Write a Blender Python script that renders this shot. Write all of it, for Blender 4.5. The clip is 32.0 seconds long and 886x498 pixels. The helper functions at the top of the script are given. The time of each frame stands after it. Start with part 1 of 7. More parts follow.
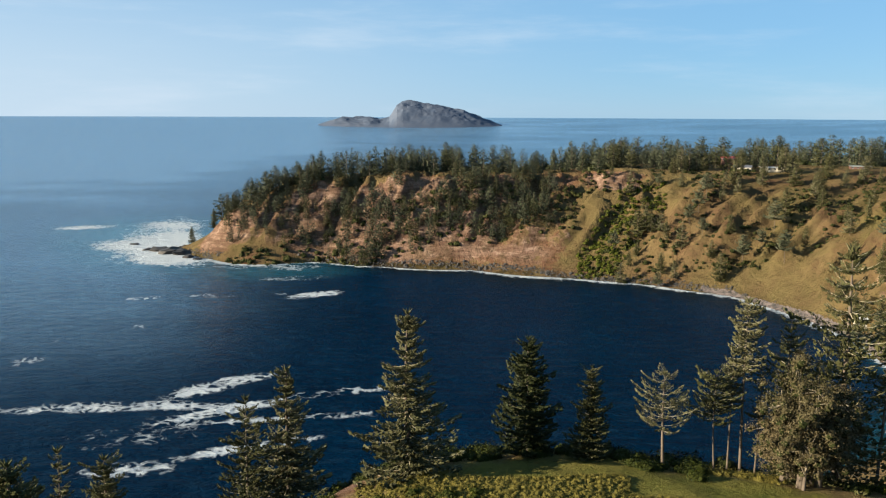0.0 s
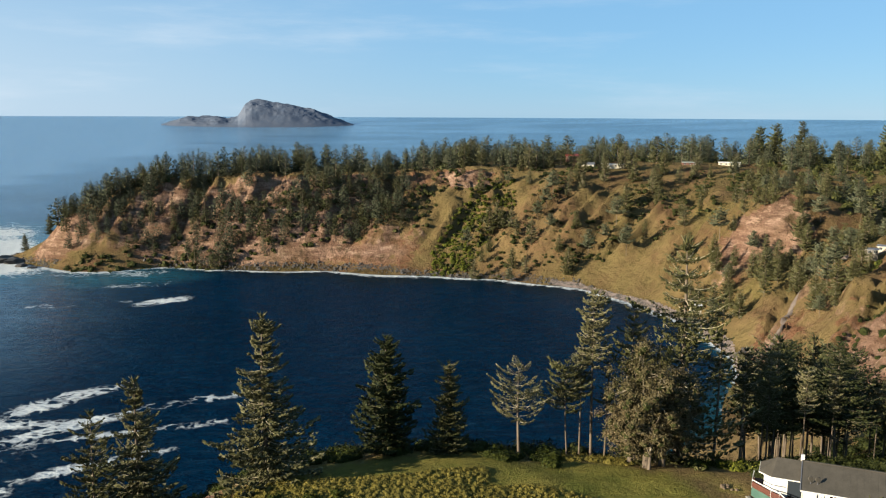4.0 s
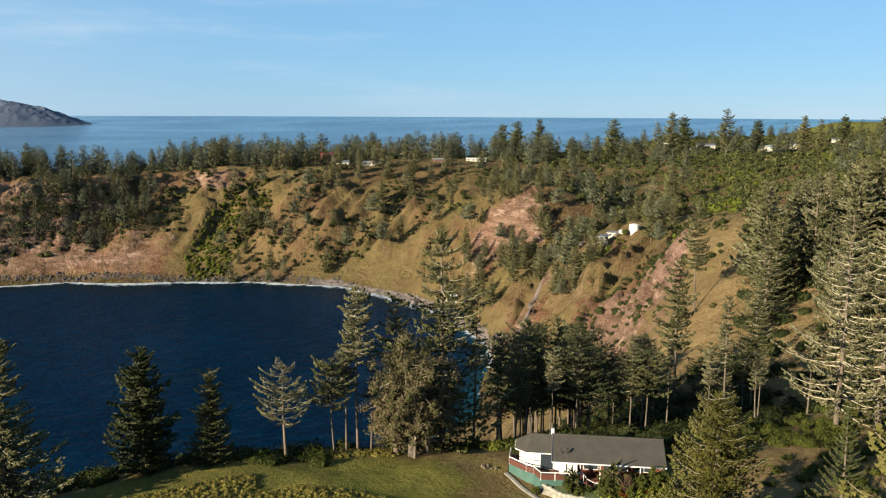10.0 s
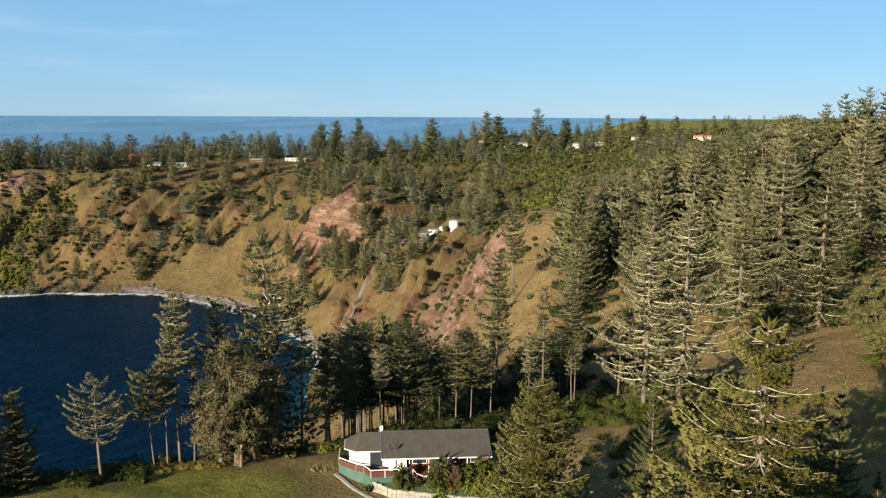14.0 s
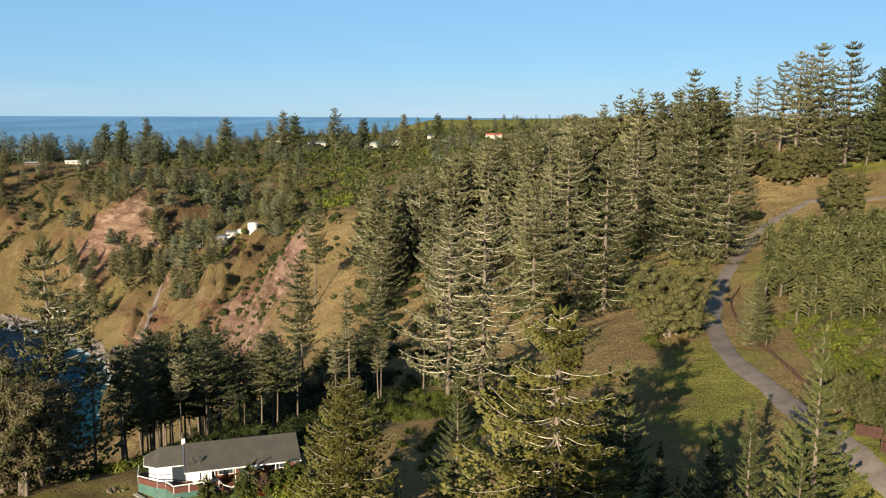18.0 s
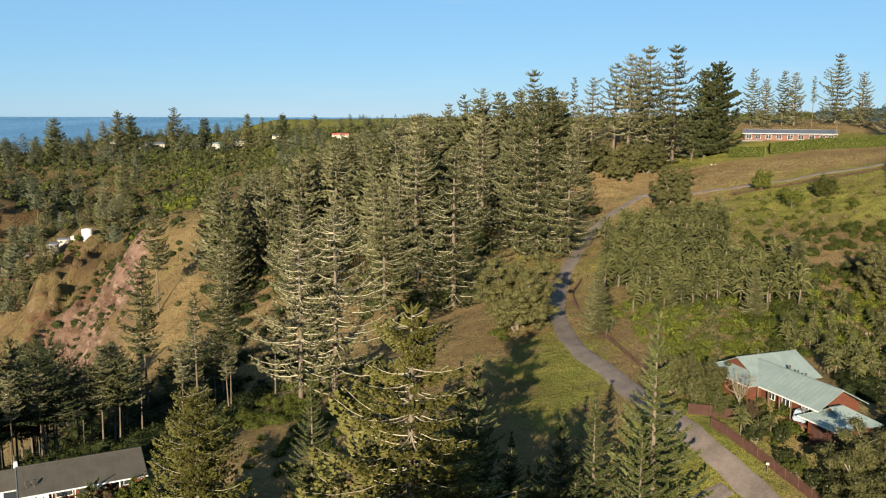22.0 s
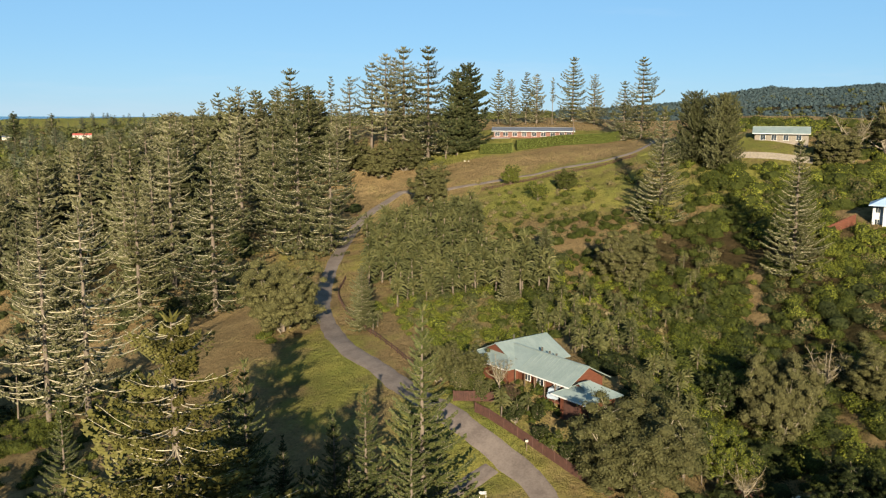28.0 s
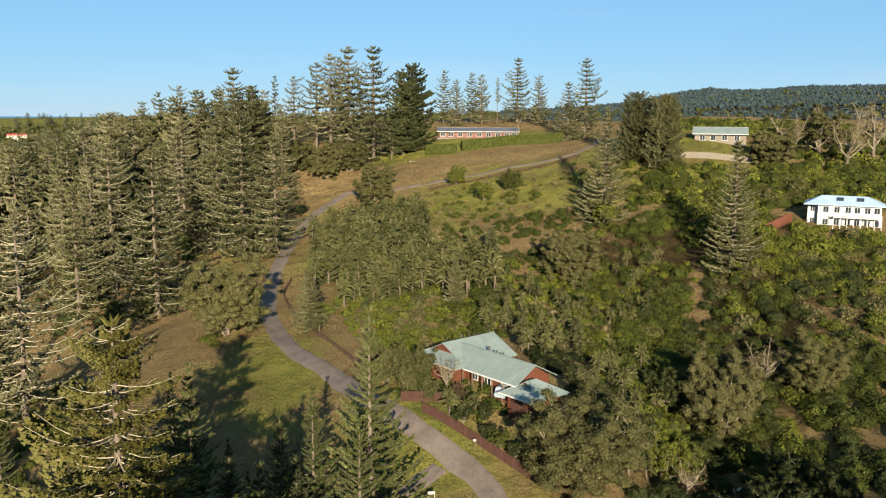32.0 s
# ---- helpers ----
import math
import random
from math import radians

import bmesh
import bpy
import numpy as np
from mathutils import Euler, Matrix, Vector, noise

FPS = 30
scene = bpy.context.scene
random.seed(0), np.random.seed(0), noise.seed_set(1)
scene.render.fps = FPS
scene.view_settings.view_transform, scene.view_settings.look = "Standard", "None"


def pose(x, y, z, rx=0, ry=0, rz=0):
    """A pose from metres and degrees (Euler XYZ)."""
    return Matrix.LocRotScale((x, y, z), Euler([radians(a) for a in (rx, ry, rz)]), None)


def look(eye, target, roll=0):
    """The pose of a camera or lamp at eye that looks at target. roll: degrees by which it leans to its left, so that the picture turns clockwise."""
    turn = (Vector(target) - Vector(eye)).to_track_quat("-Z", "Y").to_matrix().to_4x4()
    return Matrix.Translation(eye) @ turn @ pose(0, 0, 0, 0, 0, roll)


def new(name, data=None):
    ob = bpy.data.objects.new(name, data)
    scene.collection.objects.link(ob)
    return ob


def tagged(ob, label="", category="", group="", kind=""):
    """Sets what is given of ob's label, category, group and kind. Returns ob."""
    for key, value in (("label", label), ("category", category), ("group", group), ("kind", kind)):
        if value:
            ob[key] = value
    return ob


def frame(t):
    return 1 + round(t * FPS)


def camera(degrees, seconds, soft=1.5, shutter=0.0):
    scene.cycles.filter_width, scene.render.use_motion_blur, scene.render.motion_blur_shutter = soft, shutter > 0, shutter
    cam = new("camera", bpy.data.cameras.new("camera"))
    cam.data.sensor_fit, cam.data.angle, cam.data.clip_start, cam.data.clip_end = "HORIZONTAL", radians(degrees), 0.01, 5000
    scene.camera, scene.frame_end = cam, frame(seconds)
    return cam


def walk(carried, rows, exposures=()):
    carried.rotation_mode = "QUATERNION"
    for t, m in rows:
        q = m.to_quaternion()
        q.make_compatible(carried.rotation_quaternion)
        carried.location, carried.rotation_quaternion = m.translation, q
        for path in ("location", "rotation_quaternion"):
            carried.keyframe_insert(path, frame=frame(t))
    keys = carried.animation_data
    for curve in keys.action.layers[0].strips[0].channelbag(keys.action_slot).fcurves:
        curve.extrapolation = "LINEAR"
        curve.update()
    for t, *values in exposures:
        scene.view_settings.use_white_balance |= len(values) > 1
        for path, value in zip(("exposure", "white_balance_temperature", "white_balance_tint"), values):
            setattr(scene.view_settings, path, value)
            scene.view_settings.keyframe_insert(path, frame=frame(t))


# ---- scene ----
cam = camera(54.26, 32.0, 1.2)
# the camera hangs still over the bluff and turns: seconds, bearing, pitch, roll
ROWS = [
    (0, -0.00, -9.00, -0.25), (0.5, 1.60, -8.99, -0.23), (1, 3.84, -8.98, -0.23), (1.5, 5.35, -8.97, -0.23), (2, 6.77, -8.96, -0.24), (2.5, 7.81, -8.97, -0.25),
    (3, 8.86, -8.97, -0.26), (3.5, 9.19, -8.99, -0.27), (5.5, 13.21, -9.00, -0.28), (6, 14.60, -9.01, -0.29), (6.5, 15.71, -9.02, -0.30), (7, 16.72, -9.02, -0.30),
    (7.5, 18.07, -9.02, -0.31), (8, 19.57, -9.02, -0.31), (8.5, 21.04, -9.02, -0.31), (9, 22.47, -9.03, -0.30), (9.5, 23.98, -9.03, -0.28), (10, 25.79, -9.03, -0.27),
    (10.5, 27.84, -9.04, -0.26), (11, 29.57, -9.04, -0.26), (11.5, 30.88, -9.04, -0.26), (12, 32.10, -9.04, -0.26), (12.5, 33.12, -9.04, -0.27), (13, 34.69, -9.03, -0.27),
    (13.5, 36.20, -9.02, -0.28), (15.5, 42.36, -9.01, -0.28), (16, 44.21, -8.99, -0.28), (16.5, 45.93, -8.98, -0.28), (17, 47.73, -8.98, -0.28), (17.5, 49.48, -8.99, -0.29),
    (18, 50.86, -8.99, -0.29), (18.5, 52.14, -8.99, -0.29), (19, 53.42, -8.99, -0.28), (19.5, 54.85, -8.98, -0.28), (20, 56.06, -8.98, -0.27), (20.5, 57.26, -8.97, -0.26),
    (21, 58.32, -8.97, -0.25), (21.5, 59.59, -8.97, -0.24), (22, 60.92, -8.97, -0.24), (22.5, 62.06, -8.97, -0.23), (23, 63.39, -8.97, -0.23), (23.5, 64.31, -8.97, -0.23),
    (24, 65.48, -8.98, -0.23), (24.5, 66.81, -8.98, -0.23), (25, 68.11, -8.99, -0.23), (25.5, 69.30, -8.99, -0.23), (27.5, 75.43, -8.99, -0.24), (28, 76.69, -8.98, -0.26),
    (28.5, 77.66, -8.98, -0.27), (29, 78.28, -8.97, -0.28), (29.5, 78.40, -8.95, -0.29), (30, 78.69, -8.94, -0.30), (30.5, 79.07, -8.94, -0.31), (31, 79.47, -8.94, -0.32),
    (31.5, 79.87, -8.94, -0.33), (32, 80.26, -8.94, -0.35),
]
walk(cam, [(t, pose(0, 0, 125.0, 90 + pitch, roll, -bearing)) for t, bearing, pitch, roll in ROWS])

# ---- daylight: a low sun behind the lookout's left shoulder ----
SUN_BEARING, SUN_HEIGHT = -105.0, 15.6
world = bpy.data.worlds.new("sky")
scene.world = world
world.use_nodes = True
wn = world.node_tree.nodes
sky = wn.new("ShaderNodeTexSky")
sky.sky_type, sky.sun_disc = "NISHITA", False
sky.sun_elevation, sky.sun_rotation = radians(SUN_HEIGHT), radians(SUN_BEARING)
sky.altitude, sky.air_density, sky.dust_density, sky.ozone_density = 1500, 1.0, 0.0, 4.0
wn["Background"].inputs["Strength"].default_value = 0.034
# a little high haze evens out the blue of the clear sky
haze = wn.new("ShaderNodeMix")
haze.data_type, haze.blend_type, haze.inputs[0].default_value, haze.inputs[7].default_value = "RGBA", "MIX", 0.66, (2.12, 4.6, 7.25, 1)
world.node_tree.links.new(sky.outputs[0], haze.inputs[6])
# sea haze low down on the sunward side, and a few thin streaks of cloud
wl = world.node_tree.links


def sky_range(value, a, b, lo, hi):
    n = wn.new("ShaderNodeMapRange")
    n.interpolation_type = "SMOOTHSTEP"
    for key, v in (("From Min", a), ("From Max", b), ("To Min", lo), ("To Max", hi)):
        n.inputs[key].default_value = v
    wl.new(value, n.inputs["Value"])
    return n.outputs["Result"]


def sky_times(a, b):
    n = wn.new("ShaderNodeMath")
    n.operation = "MULTIPLY"
    wl.new(a, n.inputs[0])
    wl.new(b, n.inputs[1])
    return n.outputs[0]


def sky_mix(fac, a, colour):
    n = wn.new("ShaderNodeMix")
    n.data_type, n.inputs[7].default_value = "RGBA", (*colour, 1)
    wl.new(fac, n.inputs[0])
    wl.new(a, n.inputs[6])
    return n.outputs[2]


sky_dir = wn.new("ShaderNodeTexCoord").outputs["Generated"]
sky_axis = wn.new("ShaderNodeSeparateXYZ")
wl.new(sky_dir, sky_axis.inputs[0])
sky_map = wn.new("ShaderNodeMapping")
sky_map.inputs["Scale"].default_value, sky_map.inputs["Rotation"].default_value = (1.2, 1.2, 9.0), (0.05, 0.08, 0)
wl.new(sky_dir, sky_map.inputs["Vector"])
cloud = wn.new("ShaderNodeTexNoise")
cloud.inputs["Scale"].default_value, cloud.inputs["Detail"].default_value, cloud.inputs["Roughness"].default_value = 2.1, 7, 0.62
wl.new(sky_map.outputs["Vector"], cloud.inputs["Vector"])
sunward = sky_range(sky_axis.outputs[0], -0.55, 0.35, 1.0, 0.0)
low = sky_range(sky_axis.outputs[2], 0.0, 0.22, 0.85, 0.12)
air = sky_mix(sky_times(sunward, low), haze.outputs[2], (5.0, 6.2, 7.3))
air = sky_mix(sky_times(sky_range(cloud.outputs["Fac"], 0.48, 0.78, 0.0, 0.62), sky_range(sky_axis.outputs[0], -0.6, 1.0, 1.0, 0.45)), air, (5.6, 6.6, 7.6))
wl.new(air, wn["Background"].inputs["Color"])
sun = new("sun", bpy.data.lights.new("sun", "SUN"))
sun.data.energy, sun.data.angle, sun.data.color = 5.0, radians(0.5), (1.0, 0.87, 0.66)
sun.matrix_world = look((math.sin(radians(SUN_BEARING)) * 600, math.cos(radians(SUN_BEARING)) * 600, 600 * math.tan(radians(SUN_HEIGHT))), (0, 0, 0))
scene.view_settings.exposure = 1.86

# ---- materials ----
def nodes_of(name, rough=0.8, spec=0.3, metal=0.0):
    m = bpy.data.materials.new(name)
    m.use_nodes = True
    t = m.node_tree
    p = t.nodes["Principled BSDF"]
    p.inputs["Roughness"].default_value, p.inputs["Metallic"].default_value = rough, metal
    p.inputs["Specular IOR Level"].default_value = spec
    return m, t, p


def noise_node(t, scale, detail=5.0, rough=0.6, coord=None, stretch=None):
    n = t.nodes.new("ShaderNodeTexNoise")
    n.inputs["Scale"].default_value, n.inputs["Detail"].default_value, n.inputs["Roughness"].default_value = scale, detail, rough
    if coord is None:
        coord = t.nodes.new("ShaderNodeNewGeometry").outputs["Position"]
    if stretch:
        mp = t.nodes.new("ShaderNodeMapping")
        mp.inputs["Scale"].default_value = stretch
        t.links.new(coord, mp.inputs["Vector"])
        coord = mp.outputs["Vector"]
    t.links.new(coord, n.inputs["Vector"])
    return n.outputs["Fac"]


def curve_node(t, value, a, b, lo=0.0, hi=1.0):
    n = t.nodes.new("ShaderNodeMapRange")
    n.interpolation_type = "SMOOTHSTEP"
    for k, v in (("From Min", a), ("From Max", b), ("To Min", lo), ("To Max", hi)):
        n.inputs[k].default_value = v
    t.links.new(value, n.inputs["Value"])
    return n.outputs["Result"]


def mix_node(t, fac, a, b, blend="MIX"):
    n = t.nodes.new("ShaderNodeMix")
    n.data_type, n.blend_type = "RGBA", blend
    for sock, v in ((n.inputs[0], fac), (n.inputs[6], a), (n.inputs[7], b)):
        if isinstance(v, (int, float)):
            sock.default_value = v
        elif isinstance(v, tuple):
            sock.default_value = (*v, 1)
        else:
            t.links.new(v, sock)
    return n.outputs[2]


def math_node(t, op, a, b=0.0):
    n = t.nodes.new("ShaderNodeMath")
    n.operation, n.use_clamp = op, False
    for sock, v in zip(n.inputs, (a, b)):
        if isinstance(v, (int, float)):
            sock.default_value = v
        else:
            t.links.new(v, sock)
    return n.outputs[0]


def bump_node(t, p, fac, strength, distance):
    n = t.nodes.new("ShaderNodeBump")
    n.inputs["Strength"].default_value, n.inputs["Distance"].default_value = strength, distance
    t.links.new(fac, n.inputs["Height"])
    t.links.new(n.outputs["Normal"], p.inputs["Normal"])


def plain(name, a, b, scale=3.0, rough=0.7, spec=0.3, metal=0.0, bump=0.0, stretch=None, obj=True):
    """A surface whose colour wanders between a and b at two scales."""
    m, t, p = nodes_of(name, rough, spec, metal)
    co = t.nodes.new("ShaderNodeTexCoord").outputs["Object"] if obj else None
    n1 = noise_node(t, scale, 6, 0.65, co, stretch)
    n2 = noise_node(t, scale * 9, 3, 0.6, co, stretch)
    f = math_node(t, "ADD", math_node(t, "MULTIPLY", n1, 0.65), math_node(t, "MULTIPLY", n2, 0.35))
    c = mix_node(t, curve_node(t, f, 0.35, 0.65), a, b)
    t.links.new(c, p.inputs["Base Color"])
    if bump:
        bump_node(t, p, n2, 0.5, bump)
    return m


def leafy(name, a, b, tip, rough=0.6):
    """Foliage: each leaf or sprig its own tone, each tree its own too."""
    m, t, p = nodes_of(name, rough, 0.06)
    isl = t.nodes.new("ShaderNodeNewGeometry").outputs["Random Per Island"]
    ob = t.nodes.new("ShaderNodeObjectInfo").outputs["Random"]
    c = mix_node(t, isl, a, b)
    c = mix_node(t, curve_node(t, isl, 0.90, 1.0, 0.0, 0.7), c, tip)
    n = noise_node(t, 0.35, 3, 0.5)
    c = mix_node(t, math_node(t, "MULTIPLY", n, 0.5), c, tuple(0.62 * v for v in a))
    hs = t.nodes.new("ShaderNodeHueSaturation")
    t.links.new(c, hs.inputs["Color"])
    t.links.new(curve_node(t, ob, 0.0, 1.0, 0.72, 1.28), hs.inputs["Value"])
    t.links.new(curve_node(t, ob, 0.0, 1.0, 0.508, 0.488), hs.inputs["Hue"])
    t.links.new(hs.outputs["Color"], p.inputs["Base Color"])
    return m


M = {
    "pine": leafy("pine_needles", (0.0323, 0.0356, 0.0135), (0.0699, 0.0674, 0.0285), (0.135, 0.126, 0.0744)),
    "pine_pale": leafy("lichen_grey_needles", (0.041, 0.0425, 0.0185), (0.094, 0.089, 0.044), (0.20, 0.185, 0.125)),
    "pine_dark": leafy("dark_pine_needles", (0.0200, 0.0265, 0.0105), (0.0500, 0.0525, 0.0205), (0.098, 0.092, 0.042)),
    "pine_young": leafy("young_pine_needles", (0.0213, 0.0287, 0.00984), (0.059, 0.0631, 0.0197), (0.107, 0.0984, 0.0394)),
    "pine_lush": leafy("lush_pine_needles", (0.0486, 0.0459, 0.0111), (0.0984, 0.0872, 0.023), (0.158, 0.139, 0.0656)),
    "bark": plain("bark", (0.0516, 0.0396, 0.0292), (0.116, 0.0929, 0.0705), 1.2, 0.9, 0.2, bump=0.03, stretch=(1, 1, 0.2)),
    "lichen": plain("lichen_wood", (0.185, 0.156, 0.107), (0.341, 0.304, 0.222), 2.0, 0.9, 0.1),
    "twig": plain("grey_twig", (0.0946, 0.0774, 0.0559), (0.206, 0.176, 0.129), 2.0, 0.9, 0.1),
    # brighter copy of the oak leaves; sunlight on the crown put into colour
    "oak_bright": leafy("sunny_grey_green_leaves", (0.042, 0.041, 0.015), (0.086, 0.080, 0.032), (0.145, 0.132, 0.068)),
    "oak_leaf": leafy("grey_green_leaves", (0.0332, 0.0339, 0.0113), (0.0769, 0.0731, 0.0271), (0.128, 0.117, 0.0566)),
    "feather_leaf": leafy("brown_grey_leaves", (0.056, 0.045, 0.022), (0.118, 0.096, 0.050), (0.19, 0.16, 0.10)),
    "scrub": leafy("scrub_leaves", (0.0145, 0.0210, 0.0036), (0.046, 0.0520, 0.0086), (0.100, 0.096, 0.020)),
    # dark green leaves made near black, to carry shade in their colour
    "scrub_dark": leafy("shade_dark_scrub_leaves", (0.00574, 0.00902, 0.00246), (0.0205, 0.0246, 0.00574), (0.0451, 0.0459, 0.0131)),
    "scrub_bright": leafy("bright_scrub_leaves", (0.044, 0.0560, 0.0070), (0.104, 0.1080, 0.0150), (0.170, 0.150, 0.030)),
    "scrub_dry": leafy("dry_scrub_leaves", (0.0682, 0.0545, 0.0227), (0.127, 0.105, 0.05), (0.164, 0.136, 0.082)),
    "straw": leafy("golden_tussock_grass", (0.112, 0.090, 0.021), (0.182, 0.146, 0.036), (0.235, 0.192, 0.064)),
    "red_leaf": leafy("reddish_twigs", (0.0379, 0.0179, 0.0138), (0.0894, 0.0482, 0.0379), (0.138, 0.0894, 0.0758)),
    # far pines: haze of the distance mixed into the needle colours
    "hazy_pine": leafy("haze_paled_pine_needles", (0.036, 0.044, 0.027), (0.080, 0.084, 0.048), (0.135, 0.132, 0.084)),
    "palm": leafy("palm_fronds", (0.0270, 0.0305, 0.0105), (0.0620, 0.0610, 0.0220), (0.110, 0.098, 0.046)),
    # blue-grey leaves: distance haze painted into the colour
    "hazy_leaf": leafy("haze_blue_leaves", (0.026, 0.040, 0.042), (0.042, 0.057, 0.058), (0.054, 0.068, 0.066)),
    "far_scrub": leafy("far_scrub_leaves", (0.0204, 0.0255, 0.0082), (0.05, 0.0509, 0.0154), (0.0861, 0.0772, 0.0295)),
}


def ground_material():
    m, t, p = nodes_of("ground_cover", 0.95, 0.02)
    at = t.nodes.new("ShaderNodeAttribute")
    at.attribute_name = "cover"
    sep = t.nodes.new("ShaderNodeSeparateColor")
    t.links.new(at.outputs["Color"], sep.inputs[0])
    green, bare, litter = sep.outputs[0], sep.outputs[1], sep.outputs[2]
    big, mid, fine = noise_node(t, 0.018, 5, 0.6), noise_node(t, 0.11, 6, 0.65), noise_node(t, 1.1, 6, 0.7)
    tuft = noise_node(t, 5.0, 4, 0.7)
    dry = mix_node(t, curve_node(t, mid, 0.3, 0.7), (0.148, 0.101, 0.048), (0.210, 0.148, 0.072))
    dry = mix_node(t, curve_node(t, fine, 0.35, 0.75, 0.0, 0.5), dry, (0.0795, 0.0636, 0.026))
    lawn = mix_node(t, curve_node(t, mid, 0.32, 0.68), (0.076, 0.0900, 0.0190), (0.160, 0.146, 0.036))
    lawn = mix_node(t, curve_node(t, tuft, 0.4, 0.7, 0.0, 0.4), lawn, (0.119, 0.0899, 0.0303))
    gf = math_node(t, "ADD", green, math_node(t, "MULTIPLY", math_node(t, "SUBTRACT", mid, 0.5), 1.3))
    c = mix_node(t, curve_node(t, gf, 0.35, 0.75), dry, lawn)
    soil = mix_node(t, curve_node(t, fine, 0.3, 0.7), (0.090, 0.042, 0.024), (0.150, 0.075, 0.043))
    soil = mix_node(t, curve_node(t, noise_node(t, 0.25, 6, 0.7, None, (1, 1, 0.25)), 0.5, 0.72), soil, (0.187, 0.122, 0.0907))
    # crumbling rock: beds and upright cracks
    beds = noise_node(t, 0.10, 7, 0.75, None, (0.35, 0.35, 2.6))
    cracks = noise_node(t, 0.22, 6, 0.75, None, (1.6, 0.5, 0.22))
    rock = mix_node(t, curve_node(t, beds, 0.40, 0.60), (0.098, 0.054, 0.039), (0.205, 0.129, 0.096))
    rock = mix_node(t, curve_node(t, cracks, 0.30, 0.50, 0.75, 0.0), rock, (0.0442, 0.026, 0.0182))
    rock = mix_node(t, curve_node(t, noise_node(t, 0.14, 6, 0.75, None, (0.6, 0.6, 2.0)), 0.52, 0.62, 0.0, 0.75), rock, (0.31, 0.215, 0.162))
    up = t.nodes.new("ShaderNodeSeparateXYZ")
    t.links.new(t.nodes.new("ShaderNodeNewGeometry").outputs["Normal"], up.inputs[0])
    steepness = curve_node(t, math_node(t, "ADD", up.outputs[2], math_node(t, "MULTIPLY", math_node(t, "SUBTRACT", mid, 0.5), 0.5)), 0.66, 0.86, 1.0, 0.0)
    soil = mix_node(t, math_node(t, "MAXIMUM", steepness, curve_node(t, bare, 0.55, 0.85)), soil, rock)
    bf = math_node(t, "ADD", bare, math_node(t, "MULTIPLY", math_node(t, "SUBTRACT", mid, 0.5), 1.6))
    c = mix_node(t, curve_node(t, bf, 0.42, 0.62), c, soil)
    # leaf litter, near black; some of its patches stand in for shade
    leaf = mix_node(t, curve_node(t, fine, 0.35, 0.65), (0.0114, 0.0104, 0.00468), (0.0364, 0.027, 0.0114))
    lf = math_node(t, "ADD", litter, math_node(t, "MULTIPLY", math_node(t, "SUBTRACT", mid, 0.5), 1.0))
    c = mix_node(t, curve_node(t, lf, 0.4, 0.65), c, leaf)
    c = mix_node(t, curve_node(t, noise_node(t, 0.045, 6, 0.7), 0.42, 0.66, 0.0, 0.3), c, (0.0751, 0.0478, 0.0234))
    c = mix_node(t, curve_node(t, noise_node(t, 0.35, 5, 0.7), 0.52, 0.74, 0.0, 0.3), c, (0.052, 0.0458, 0.0177))
    # thin brown pasture
    thin = mix_node(t, curve_node(t, noise_node(t, 0.06, 6, 0.68, None, (1.0, 0.5, 0.5)), 0.36, 0.64), (0.082, 0.047, 0.027), (0.112, 0.078, 0.037))
    thin = mix_node(t, curve_node(t, big, 0.40, 0.62), thin, mix_node(t, 0.4, thin, (0.075, 0.070, 0.024)))
    thin = mix_node(t, curve_node(t, noise_node(t, 0.3, 5, 0.7), 0.5, 0.72, 0.0, 0.6), thin, (0.058, 0.050, 0.020))
    worn = math_node(t, "MULTIPLY", at.outputs["Alpha"], curve_node(t, bf, 0.40, 0.60, 1.0, 0.15))
    c = mix_node(t, worn, c, thin)
    # runnels and sheep tracks down the slopes
    runs = noise_node(t, 0.16, 6, 0.72, None, (1.0, 0.22, 0.3))
    c = mix_node(t, curve_node(t, runs, 0.54, 0.70, 0.0, 0.42), c, (0.0442, 0.0364, 0.0156))
    c = mix_node(t, curve_node(t, noise_node(t, 0.7, 4, 0.7), 0.60, 0.72, 0.0, 0.6), c, (0.026, 0.027, 0.00941))
    c = mix_node(t, curve_node(t, noise_node(t, 2.2, 5, 0.75), 0.46, 0.70, 0.0, 0.42), c, mix_node(t, 0.6, c, (0.0217, 0.0217, 0.00865)))
    t.links.new(c, p.inputs["Base Color"])
    bump_node(t, p, math_node(t, "ADD", math_node(t, "ADD", fine, math_node(t, "MULTIPLY", tuft, 0.5)), math_node(t, "MULTIPLY", mid, 4.0)), 1.0, 0.9)
    return m


